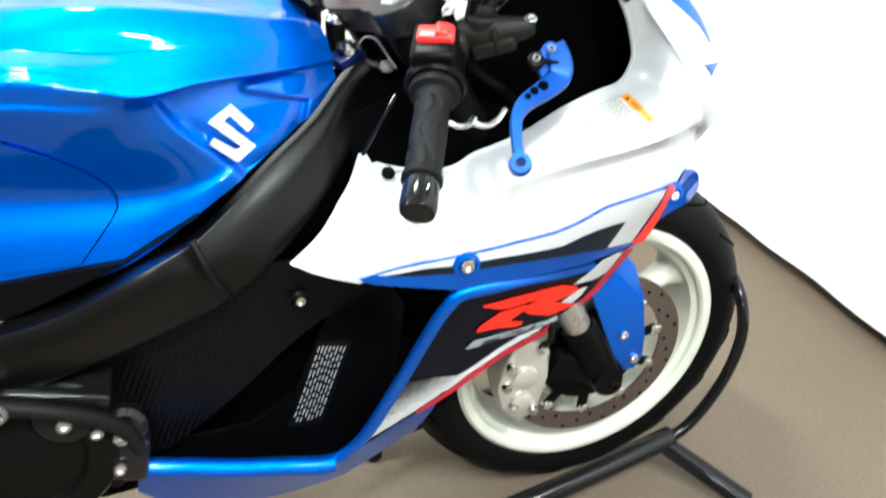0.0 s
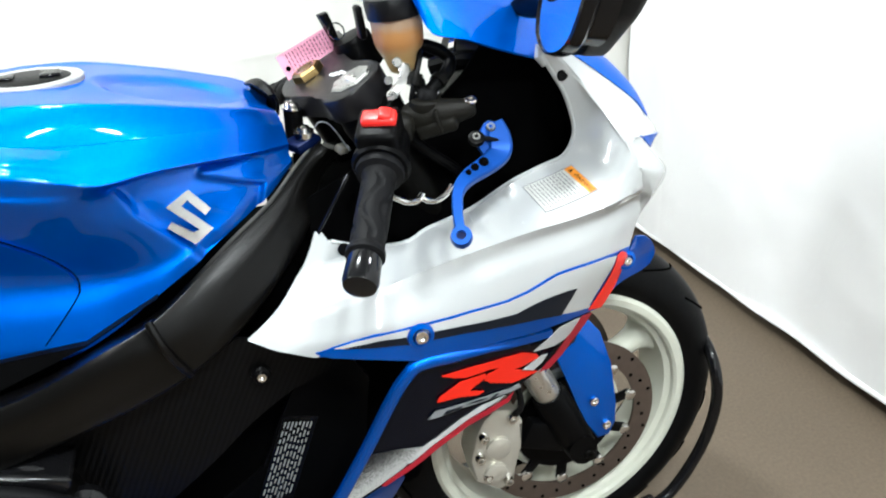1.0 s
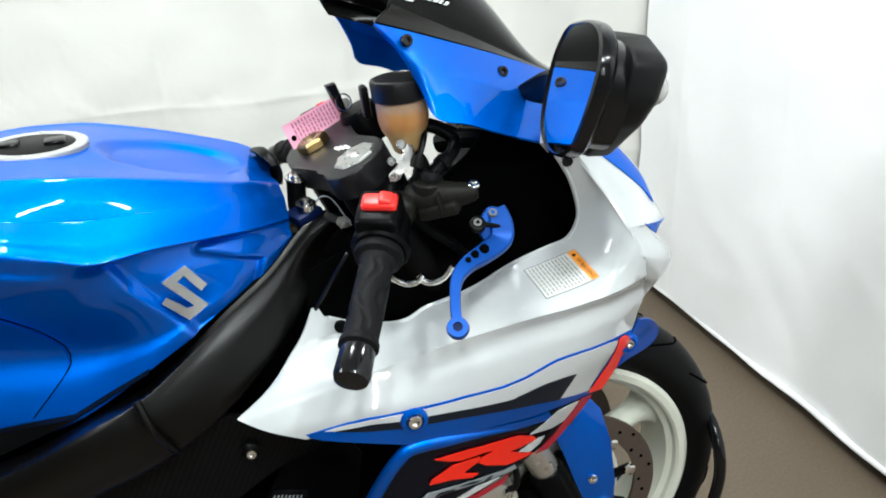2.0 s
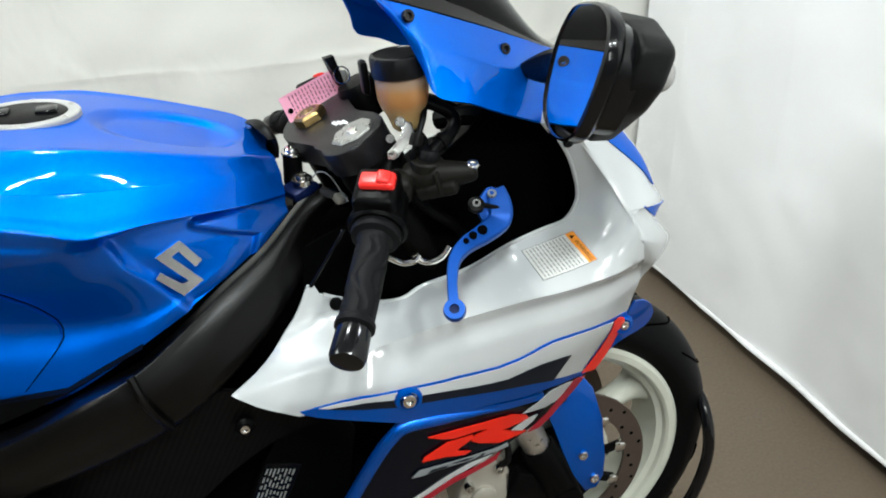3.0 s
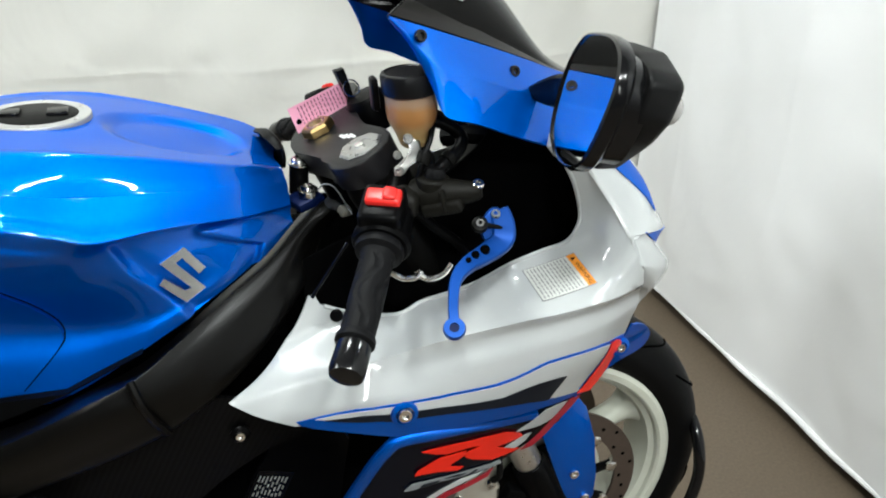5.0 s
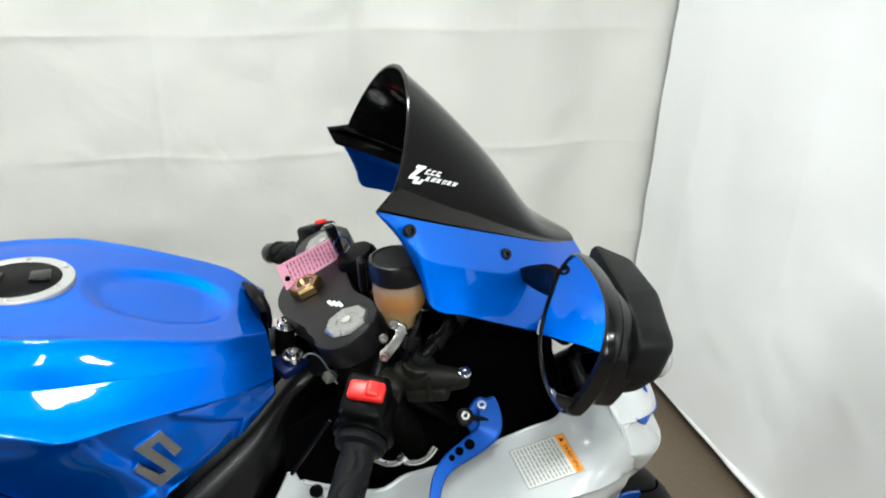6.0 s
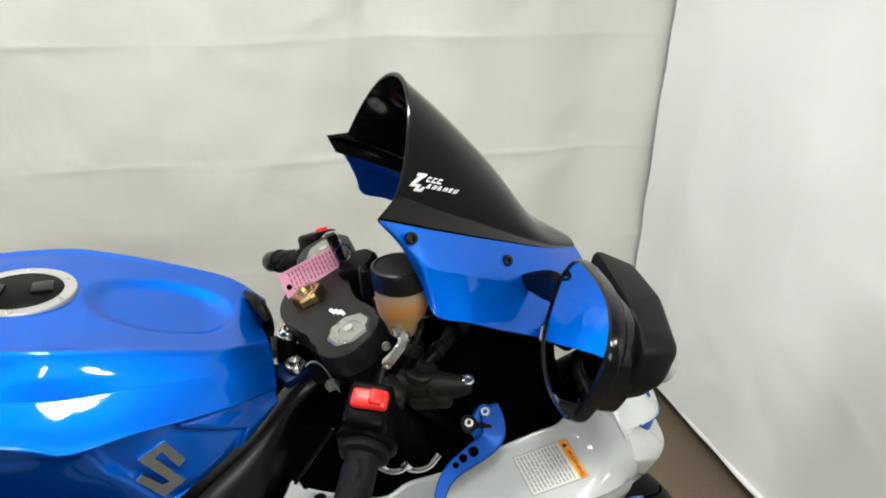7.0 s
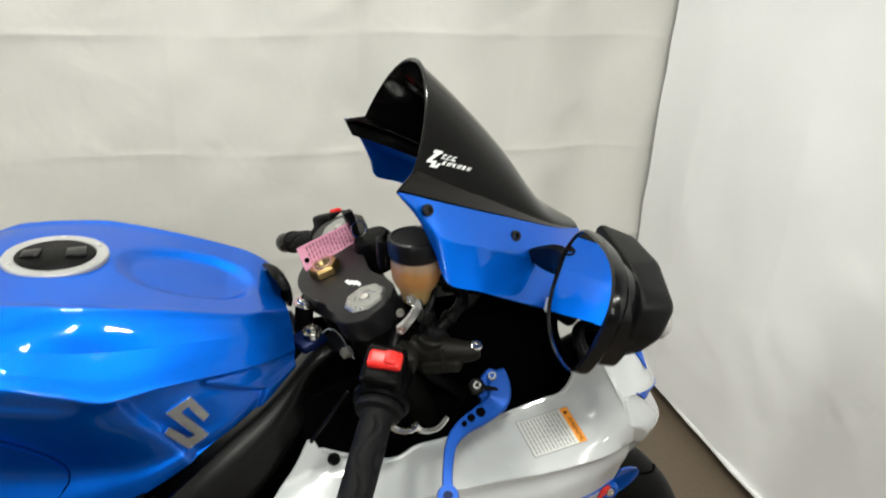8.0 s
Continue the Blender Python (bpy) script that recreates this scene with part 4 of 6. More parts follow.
def on_screen(u, i):
    """A place on the screen's right face: u along, i up the arch (0 to 1)."""
    t = u * (len(arcs) - 1)
    j = min(int(t), len(arcs) - 2)
    k = i * NARC
    q = min(int(k), NARC - 1)
    a = arcs[j][q].lerp(arcs[j][q + 1], k - q)
    b = arcs[j + 1][q].lerp(arcs[j + 1][q + 1], k - q)
    p = a.lerp(b, t - j)
    du = (arcs[j + 1][q] - arcs[j][q])
    dv = (arcs[j][q + 1] - arcs[j][q])
    n = dv.cross(du).normalized()
    if n.y > 0:
        n = -n
    return p + n * 0.0022


def mark_at(a, b):
    """A place in the maker's mark: a along it, b up it (0 to 1)."""
    u = (0.046 + 0.204 * a) * (1 - b) + (0.065 + 0.205 * a) * b
    return on_screen(u, (0.126 + 0.034 * a) * (1 - b) + (0.179 + 0.036 * a) * b)


def screen_bar(a0, a1, b0, b1, slant=0.0):
    """One slanted stroke of the mark."""
    bm = bmesh.new()
    loft(bm, [[mark_at(a0 + (a1 - a0) * k / 3 + slant * t, b0 + (b1 - b0) * t) for k in range(4)] for t in (0, 0.5, 1)], 0.0005)
    part("print", bm, LIT, screen, "silver printed maker's mark, plain shape")


# maker's mark as plain slanted strokes
for a0, a1, b0, b1, slant in ((0.06, 0.26, 0.84, 1.02, 0.01), (0.00, 0.12, 0.34, 0.84, 0.12), (0.00, 0.22, 0.20, 0.36, 0.02), (0.14, 0.22, -0.08, 0.30, 0.03), (0.18, 0.32, -0.10, 0.08, 0.01), (0.27, 0.33, 0.05, 0.24, 0.02)):
    screen_bar(a0, a1, b0, b1, slant)
for k in range(3):
    a = 0.29 + 0.105 * k
    screen_bar(a, a + 0.022, 0.58, 0.88, 0.03)
    for b in (0.58, 0.80):
        screen_bar(a + 0.02, a + 0.085, b, b + 0.08, 0.008)
for k in range(6):
    a = 0.36 + 0.105 * k
    screen_bar(a, a + 0.030, 0.18, 0.46, 0.03)
    screen_bar(a + 0.045, a + 0.075, 0.18, 0.46, 0.03 if k % 2 else -0.02)
    if k % 2 == 0:
        screen_bar(a + 0.02, a + 0.08, 0.39, 0.46, 0.008)

# satin lower flange of the screen, narrowing to the front
bm = bmesh.new()
loft(bm, [[on_screen(0.004 + 0.95 * k / 20, (0.004 + (0.082 * (1 - k / 20) + 0.012) * t)) for k in range(21)] for t in (0, 0.35, 0.7, 1)], 0.0007)
part("lower_flange", bm, SCREENL, screen, "satin dark lower flange")

LOWC = [(-0.246, -0.157, 1.070), (-0.226, -0.161, 1.045), (-0.209, -0.170, 1.010), (-0.198, -0.187, 0.982), (-0.163, -0.190, 0.971), (-0.128, -0.186, 0.956), (-0.071, -0.180, 0.935), (-0.020, -0.160, 0.918), (0.035, -0.090, 0.922)]
TS = (0, 0.05, 0.12, 0.2, 0.36, 0.52, 0.72, 0.88, 1.0)
top = [mid(bs[int(t * 31.99)], bs[min(int(t * 31.99) + 1, 32)], t * 31.99 % 1) for t in TS]
top = [p + Vector((0, -0.0025, 0.001)) for p in top]
low = [Vector(p) for p in LOWC]
m1 = [a.lerp(b, 0.42) + Vector((0, -0.003, 0.003)) for a, b in zip(top, low)]
m2 = [a.lerp(b, 0.52) + Vector((0, -0.004, 0.0)) for a, b in zip(top, low)]
for s, label in ((1, "metallic blue windscreen surround"), (-1, "metallic blue windscreen surround")):
    rows = [[Vector((p.x, p.y * s, p.z)) for p in r] for r in (top, m1, m2, low)]
    if s == -1:
        rows = [[lean(p) for p in r] for r in rows]
        rim0 = [p + Vector((-0.002, -0.003, 0.001)) for p in rows[0]]
        bm = bmesh.new()
        loft(bm, [rim0, [p + Vector((0.004, -0.004, -0.010)) for p in rim0], [p + Vector((0.010, -0.006, -0.022)) for p in rim0]], 0.003)
        part("flange", bm, SCREEN, screen, "dark lower flange of the screen")
    bm = bmesh.new()
    loft(bm, smooth_grid(rows, 5, 4), 0.003)
    cowl = part("screen_surround", bm, BLUE, bike, label)
    if s == 1:
        for at in ((-0.218, -0.1655, 1.056), (-0.108, -0.1375, 1.008)):
            bm = bmesh.new()
            bolt(bm, Vector(at) + Vector((0, 0.002, 0)), (0.25, -1, 0.35), 0.0065, 0.005)
            part("screw", bm, GLOSSB, cowl, "black screw")
bm = bmesh.new()
tube(bm, [(-0.078, -0.182, 0.951), (-0.081, -0.187, 0.94), (-0.075, -0.188, 0.930)], [0.004, 0.005, 0.003], 10)
part("mount_tab", bm, WHITE, upper, "white mounting tab")

# mirror
GL = [(-0.092, -0.270, 1.070), (-0.102, -0.314, 1.082), (-0.114, -0.363, 1.089), (-0.125, -0.396, 1.085), (-0.133, -0.413, 1.069), (-0.140, -0.413, 1.046), (-0.144, -0.404, 1.017), (-0.145, -0.387, 0.996), (-0.138, -0.351, 0.981), (-0.127, -0.305, 0.973), (-0.114, -0.265, 0.977), (-0.105, -0.247, 0.992), (-0.098, -0.241, 1.014), (-0.091, -0.243, 1.042)]
gl = cr(GL, 4, closed=True)
cen = sum(gl, Vector()) / len(gl)
nrm = Vector((-0.93, 0.27, 0.24)).normalized()
gl = [p - nrm * (p - cen).dot(nrm) for p in gl]
mirror = tagged(new("mirror"), "black rear-view mirror with its glass facing the rider")
mirror.parent = bike
bm = bmesh.new()
prism(bm, [cen + (p - cen) * 0.955 + nrm * 0.0035 for p in gl], -nrm * 0.003)
part("glass", bm, MIRROR, mirror, "mirror glass")
bm = bmesh.new()
back = -nrm
rings = []
for sc, d in ((0.945, -0.001), (0.965, -0.0055), (1.0, -0.004), (1.012, 0.001), (1.0, 0.006), (0.93, 0.010), (0.84, 0.011), (0.80, 0.030)):
    rings.append([cen + (p - cen) * sc + back * d for p in gl])
ring_strip(bm, rings)
part("bezel", bm, GLOSSB, mirror, "gloss black bezel")
bm = bmesh.new()
# angular outer shell: its edge beside the glass, and its back
SHF = [(-0.060, -0.232, 1.062), (-0.091, -0.351, 1.074), (-0.104, -0.395, 1.073), (-0.110, -0.411, 1.066), (-0.115, -0.405, 1.040), (-0.119, -0.396, 1.017), (-0.116, -0.352, 0.978), (-0.106, -0.309, 0.967), (-0.077, -0.245, 1.010)]
SHB = [(-0.041, -0.272, 1.062), (-0.060, -0.346, 1.072), (-0.077, -0.396, 1.067), (-0.079, -0.408, 1.061), (-0.089, -0.410, 1.034), (-0.088, -0.386, 1.008), (-0.084, -0.331, 0.967), (-0.074, -0.290, 0.972), (-0.049, -0.249, 1.005)]
FW = Vector((0.97, -0.16, -0.18)).normalized()
mf, mb = sum((Vector(p) for p in SHF), Vector()) / 9, sum((Vector(p) for p in SHB), Vector()) / 9
ring_strip(bm, [[mf + (Vector(p) - mf) * 0.90 - FW * 0.001 for p in SHF], [Vector(p) for p in SHF], [Vector(p) for p in SHB], [mb + (Vector(p) - mb) * 0.72 + FW * 0.008 for p in SHB]])
bmesh.ops.bevel(bm, geom=bm.edges[:], offset=0.0045, segments=3, affect="EDGES", profile=0.5)
part("shell", bm, BLACKS, mirror, "satin black mirror shell", 40)
bm = bmesh.new()
tube(bm, cr([(-0.092, -0.136, 0.985), (-0.080, -0.160, 0.990), (-0.072, -0.195, 1.000), (-0.085, -0.24, 1.010), (-0.09, -0.29, 1.03)], 4), [0.002, 0.006, 0.009, 0.012, 0.014, 0.016, 0.0175, 0.018, 0.018, 0.018, 0.0175, 0.017, 0.016, 0.015, 0.014, 0.014, 0.014], 10, 0.6)
part("stalk", bm, BLACK, mirror, "black mirror stalk")
bm = bmesh.new()
bmesh.ops.create_uvsphere(bm, u_segments=14, v_segments=8, radius=1, matrix=pose(-0.082, -0.394, 1.040, 0, 20, 20) @ Matrix.Diagonal((0.008, 0.012, 0.013, 1)))
part("indicator_lens", bm, LENS, mirror, "clear indicator lens")

# fuel tank
K0 = [(-0.80, 0, 0.923), (-0.70, 0, 0.953), (-0.655, 0, 0.958), (-0.615, 0, 0.959), (-0.575, 0, 0.956), (-0.535, 0, 0.947), (-0.48, 0, 0.930), (-0.42, 0, 0.910), (-0.388, 0, 0.901), (-0.360, 0, 0.886)]
K1 = [(-0.80, -0.07, 0.920), (-0.70, -0.07, 0.953), (-0.652, -0.070, 0.959), (-0.614, -0.070, 0.959), (-0.574, -0.068, 0.954), (-0.535, -0.064, 0.945), (-0.48, -0.054, 0.930), (-0.418, -0.042, 0.912), (-0.386, -0.033, 0.903), (-0.358, -0.024, 0.889)]
K2 = [(-0.79, -0.118, 0.913), (-0.69, -0.122, 0.955), (-0.649, -0.123, 0.962), (-0.613, -0.127, 0.961), (-0.572, -0.13, 0.957), (-0.534, -0.126, 0.95), (-0.48, -0.116, 0.937), (-0.413, -0.1, 0.918), (-0.383, -0.082, 0.908), (-0.355, -0.052, 0.892)]
K3 = [(-0.78, -0.16, 0.897), (-0.69, -0.166, 0.936), (-0.642, -0.166, 0.937), (-0.609, -0.163, 0.931), (-0.57, -0.157, 0.922), (-0.534, -0.152, 0.917), (-0.482, -0.142, 0.912), (-0.417, -0.123, 0.903), (-0.381, -0.106, 0.894), (-0.352, -0.078, 0.882)]
K4 = [(-0.78, -0.195, 0.88), (-0.69, -0.203, 0.922), (-0.643, -0.203, 0.921), (-0.611, -0.203, 0.914), (-0.573, -0.203, 0.902), (-0.538, -0.205, 0.893), (-0.486, -0.186, 0.891), (-0.423, -0.158, 0.882), (-0.388, -0.138, 0.876), (-0.352, -0.103, 0.867)]
K5 = [(-0.78, -0.195, 0.855), (-0.69, -0.203, 0.895), (-0.648, -0.202, 0.893), (-0.616, -0.201, 0.885), (-0.578, -0.198, 0.876), (-0.542, -0.19, 0.874), (-0.489, -0.167, 0.879), (-0.424, -0.141, 0.873), (-0.388, -0.124, 0.867), (-0.352, -0.099, 0.862)]
K6 = [(-0.78, -0.183, 0.82), (-0.7, -0.188, 0.858), (-0.658, -0.187, 0.856), (-0.625, -0.185, 0.848), (-0.586, -0.182, 0.84), (-0.547, -0.181, 0.838), (-0.493, -0.172, 0.842), (-0.428, -0.15, 0.847), (-0.391, -0.13, 0.85), (-0.353, -0.1, 0.855)]
K7 = [(-0.785, -0.168, 0.77), (-0.71, -0.168, 0.808), (-0.672, -0.166, 0.804), (-0.638, -0.165, 0.797), (-0.597, -0.164, 0.789), (-0.557, -0.165, 0.785), (-0.501, -0.17, 0.792), (-0.432, -0.157, 0.82), (-0.39, -0.133, 0.836), (-0.352, -0.102, 0.849)]
K8 = [(-0.799, -0.181, 0.720), (-0.739, -0.184, 0.715), (-0.708, -0.185, 0.712), (-0.669, -0.184, 0.710), (-0.618, -0.183, 0.709), (-0.571, -0.181, 0.726), (-0.510, -0.178, 0.760), (-0.436, -0.159, 0.796), (-0.389, -0.131, 0.819), (-0.351, -0.100, 0.843)]


def valley(a, b, t, dent):
    """A row between two others, sunk by dent or raised where it is negative (less towards both ends)."""
    out = []
    for i, (p, q) in enumerate(zip(a, b)):
        m = Vector(p).lerp(Vector(q), t)
        w = (0.6, 1, 1, 1, 0.9, 0.7, 0.35, 0.1, 0, 0)[i]
        out.append(m + Vector((0, 0.75, -0.65)) * dent * w)
    return out


K1B = valley(K1, K2, 0.74, 0.0022)
K2B = valley(K2, K3, 0.50, -0.0040)
K3B = valley(K3, K4, 0.55, -0.0035)
K7B = [Vector(p).lerp(Vector(q), 0.45) + Vector((0, -0.0015, 0)) for p, q in zip(K7, K8)]
half = [K0, K1, K1B, K2, K2B, K3, K3B, K4, K5, K6, K7, K7B, K8]
half = [[Vector(p) for p in r] for r in half]


def edged(rows, ridges):
    """Adds a row close to both sides of each ridge, so that it stays tight; how close, station by station."""
    out = []
    for i, r in enumerate(rows):
        if i in ridges:
            out += [[a.lerp(b, t) for a, b, t in zip(r, rows[i - 1], ridges[i])], r, [a.lerp(b, t) for a, b, t in zip(r, rows[i + 1], ridges[i])]]
        else:
            out.append(r)
    return out


half = edged(half, {5: (0.16, 0.16, 0.14, 0.14, 0.14, 0.14, 0.16, 0.25, 0.4, 0.6), 7: (0.62, 0.62, 0.6, 0.58, 0.5, 0.32, 0.26, 0.26, 0.28, 0.3)})
flip = [[Vector((p.x, -p.y, p.z - 0.010 * min(1, max(0, -p.y - 0.05) / 0.075))) for p in r] for r in half[:0:-1]]
tankg = smooth_grid(flip + half, 22, 9)
bm = bmesh.new()
loft(bm, tankg)
RECESS = [(-0.538, 0.888), (-0.522, 0.848), (-0.495, 0.813), (-0.468, 0.776), (-0.398, 0.800), (-0.384, 0.838), (-0.448, 0.867), (-0.372, 0.864), (-0.457, 0.883), (-0.518, 0.889)]


def gap_to(q, poly):
    """The distance from q to the outline."""
    best = 9.0
    for (x1, z1), (x2, z2) in zip(poly, poly[1:] + poly[:1]):
        t = max(0, min(1, ((q[0] - x1) * (x2 - x1) + (q[1] - z1) * (z2 - z1)) / ((x2 - x1) ** 2 + (z2 - z1) ** 2)))
        best = min(best, math.hypot(q[0] - x1 - t * (x2 - x1), q[1] - z1 - t * (z2 - z1)))
    return best


for v in bm.verts:
    q = (v.co.x, v.co.z)
    if v.co.z < 0.90 and abs(v.co.y) > 0.09 and -0.56 < v.co.x < -0.35 and inside(q, RECESS):
        t = min(1, gap_to(q, RECESS) / 0.008)
        v.co.y -= math.copysign(0.009 * t * t * (3 - 2 * t), v.co.y)
# shallow dish in front of the filler cap
DISH = [(-0.550, 0.0), (-0.530, 0.045), (-0.47, 0.066), (-0.41, 0.050), (-0.382, 0.0), (-0.41, -0.050), (-0.47, -0.066), (-0.530, -0.045)]
DISH = [(p.x, p.y) for p in cr([(x, y, 0) for x, y in DISH], 5, closed=True)]
for v in bm.verts:
    q = (v.co.x, v.co.y)
    if v.co.z > 0.88 and -0.56 < v.co.x < -0.37 and abs(v.co.y) < 0.08 and inside(q, DISH):
        t = min(1, gap_to(q, DISH) / 0.022)
        v.co.z -= 0.0075 * t * t * (3 - 2 * t) * min(1, max(0, (-0.375 - v.co.x) / 0.05))
bmesh.ops.holes_fill(bm, edges=[e for e in bm.edges if e.is_boundary], sides=0)
tank = part("fuel_tank", bm, BLUE, bike, "metallic blue fuel tank with sculpted shoulders", 60)
tree = BVHTree.FromPolygons([v.co[:] for v in tank.data.vertices], [p.vertices[:] for p in tank.data.polygons])


def tank_y(x, z):
    hit = tree.ray_cast(Vector((x, -1, z)), Vector((0, 1, 0)))
    return hit[0].y if hit[0] else -0.19


EMB = [(-0.466, 0.855), (-0.448, 0.831), (-0.455, 0.826), (-0.469, 0.845), (-0.476, 0.841), (-0.45, 0.811), (-0.471, 0.801), (-0.494, 0.824), (-0.489, 0.829), (-0.471, 0.813), (-0.464, 0.814), (-0.491, 0.844)]
EY0, EY1 = tank_y(-0.490, 0.835), tank_y(-0.450, 0.821)


def badge_y(x, z):
    return EY0 + (EY1 - EY0) * (x + 0.490) / 0.040 + 0.32 * (z - 0.83)


lift = max(badge_y(x, z) - tank_y(x, z) for x, z in EMB)
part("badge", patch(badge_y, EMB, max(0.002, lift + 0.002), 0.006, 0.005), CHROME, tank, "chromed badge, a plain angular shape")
SEAMP = [(-0.72, 0.890), (-0.668, 0.869), (-0.641, 0.849), (-0.615, 0.823), (-0.5985, 0.799), (-0.594, 0.787), (-0.594, 0.778), (-0.600, 0.766), (-0.640, 0.727), (-0.72, 0.735)]
part("side_panel", patch(tank_y, SEAMP, 0.004, 0.006, 0.006), BLUE, tank, "blue side panel set on the tank")
bm = bmesh.new()
GAPL = cr([(x + 0.0015, 0, z) for x, z in SEAMP[:-1]], 5)
tube(bm, [(p.x, tank_y(p.x, p.z) - 0.0002, p.z) for p in GAPL], 0.0008, 8)
part("seam", bm, DEEP, tank, "dark panel gap")
part("fuel_cap", annulus(bmesh.new(), [(0.0425, 0.000), (0.0425, 0.0030), (0.0435, 0.0036), (0.0545, 0.0033), (0.0555, 0.002), (0.0555, -0.01), (0.0425, -0.01)], (-0.607, 0, 0.9572), (0.05, 0, 1), 56), RINGA, tank, "satin aluminium filler ring")
bm = bmesh.new()
lathe(bm, [(0.0001, -0.004), (0.0427, -0.004), (0.0427, 0.002), (0.040, 0.0038), (0.0001, 0.0044)], (-0.607, 0, 0.9572), (0.05, 0, 1), 40)
part("cap_lid", bm, BLACK, tank, "black lockable filler lid")
bm = bmesh.new()
box(bm, (0.022, 0.024, 0.006), pose(-0.585, 0, 0.9612, 0, 0, 5), 0.002)
part("key_cover", bm, GLOSSB, tank)
bm = bmesh.new()
box(bm, (0.02, 0.02, 0.005), pose(-0.632, 0, 0.9632, 0, 0, 0), 0.002)
part("finger_tab", bm, GLOSSB, tank)
for k in range(6):
    a = math.radians(30 + 60 * k)
    bm = bmesh.new()
    bolt(bm, (-0.607 + 0.049 * math.cos(a), 0.049 * math.sin(a), 0.9605 - 0.05 * 0.049 * math.cos(a)), (0, 0, 1), 0.0030, 0.0010)
    part("screw", bm, ALU, tank)
# black pad at the tank's front edge
bm = bmesh.new()
loft(bm, smooth_grid([[(-0.380, 0.05, 0.905), (-0.374, 0.02, 0.912), (-0.370, -0.004, 0.914), (-0.364, -0.016, 0.911), (-0.358, -0.026, 0.905)], [(-0.374, 0.05, 0.908), (-0.364, 0.02, 0.917), (-0.358, -0.004, 0.917), (-0.353, -0.016, 0.912), (-0.350, -0.026, 0.905)], [(-0.366, 0.05, 0.890), (-0.354, 0.02, 0.900), (-0.349, -0.006, 0.902), (-0.347, -0.016, 0.898), (-0.347, -0.026, 0.893)], [(-0.364, 0.05, 0.86), (-0.352, 0.02, 0.868), (-0.349, -0.006, 0.874), (-0.348, -0.016, 0.878), (-0.349, -0.026, 0.882)]], 4, 4), 0.004)
part("tank_pad", bm, BLACK, tank, "black rubber pad")

# frame spar and the dark parts under it
SPU = [(-0.311, -0.075, 0.850), (-0.339, -0.095, 0.836), (-0.384, -0.132, 0.807), (-0.436, -0.166, 0.784), (-0.483, -0.196, 0.761), (-0.527, -0.222, 0.742), (-0.577, -0.240, 0.731), (-0.655, -0.246, 0.706), (-0.75, -0.248, 0.695)]
SPL = [(-0.294, -0.072, 0.838), (-0.322, -0.080, 0.812), (-0.352, -0.128, 0.776), (-0.400, -0.172, 0.738), (-0.452, -0.200, 0.703), (-0.508, -0.219, 0.677), (-0.570, -0.230, 0.660), (-0.676, -0.240, 0.640), (-0.76, -0.24, 0.620)]
u, l = [Vector(p) for p in SPU], [Vector(p) for p in SPL]
inn = Vector((0, 0.055, -0.012))
rows = [[p + inn for p in u], [p + Vector((0, 0.008, 0.004)) for p in u], u, [a.lerp(b, 0.3) + Vector((0, -0.006, 0)) for a, b in zip(u, l)], [a.lerp(b, 0.7) + Vector((0, -0.003, 0)) for a, b in zip(u, l)], l, [p + Vector((0.006, 0.012, -0.004)) for p in l], [p + Vector((0.01, 0.07, 0.005)) for p in l]]
bm = bmesh.new()
loft(bm, smooth_grid(rows, 5, 3))
spar = part("frame_spar", bm, SPAR, bike, "satin black aluminium frame spar", 50)
bm = bmesh.new()
tube(bm, cr([(-0.529, -0.238, 0.759), (-0.522, -0.245, 0.735), (-0.514, -0.237, 0.705), (-0.506, -0.222, 0.677)], 6), 0.0045, 8)
part("weld_seam", bm, SPAR, spar)
bm = bmesh.new()
prism(bm, [(-0.80, -0.19, 0.728), (-0.60, -0.19, 0.722), (-0.52, -0.19, 0.757), (-0.60, -0.19, 0.72), (-0.70, -0.19, 0.69), (-0.80, -0.19, 0.67)], (0, 0.1, 0))
part("side_cover", bm, RUBB2, bike, "matte black cover under the tank")
# engine and radiator as plain boxes; their near-black colour stands in for deep shade
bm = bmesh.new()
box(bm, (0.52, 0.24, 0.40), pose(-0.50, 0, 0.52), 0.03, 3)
part("engine", bm, DEEP, bike, "plain engine block, deep shade put into its near-black colour")
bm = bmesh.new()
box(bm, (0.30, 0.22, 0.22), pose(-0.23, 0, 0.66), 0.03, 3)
part("radiator", bm, DEEP, bike, "plain radiator block, deep shade put into its near-black colour")

FLAT = Sheet([(-0.69, 0.57, -0.185), (-0.37, 0.61, -0.178), (-0.47, 0.66, -0.192), (-0.62, 0.465, -0.185), (-0.42, 0.54, -0.165), (-0.50, 0.53, -0.185), (-0.45, 0.40, -0.155), (-0.66, 0.62, -0.2)])
DUCT = [(-0.70, 0.625), (-0.61, 0.640), (-0.545, 0.650), (-0.50, 0.672), (-0.455, 0.690), (-0.40, 0.668), (-0.335, 0.650), (-0.345, 0.610), (-0.405, 0.590), (-0.47, 0.555), (-0.56, 0.495), (-0.62, 0.455), (-0.70, 0.46)]
duct = part("air_duct", patch(FLAT, DUCT, 0.0, 0.006, 0.012), RIBBED, bike, "black ribbed carbon-look air duct cover")
bm = bmesh.new()
lathe(bm, [(0.0001, 0), (0.011, 0), (0.011, 0.003), (0.0075, 0.006), (0.0001, 0.007)], (-0.437, -0.190, 0.633), (0, -1, 0.1), 16)
part("screw", bm, BLACK, duct, "black screw")
bm = bmesh.new()
bolt(bm, (-0.437, -0.196, 0.634), (0, -1, 0.1), 0.006, 0.004)
part("screw", bm, STEEL, duct, "steel screw")
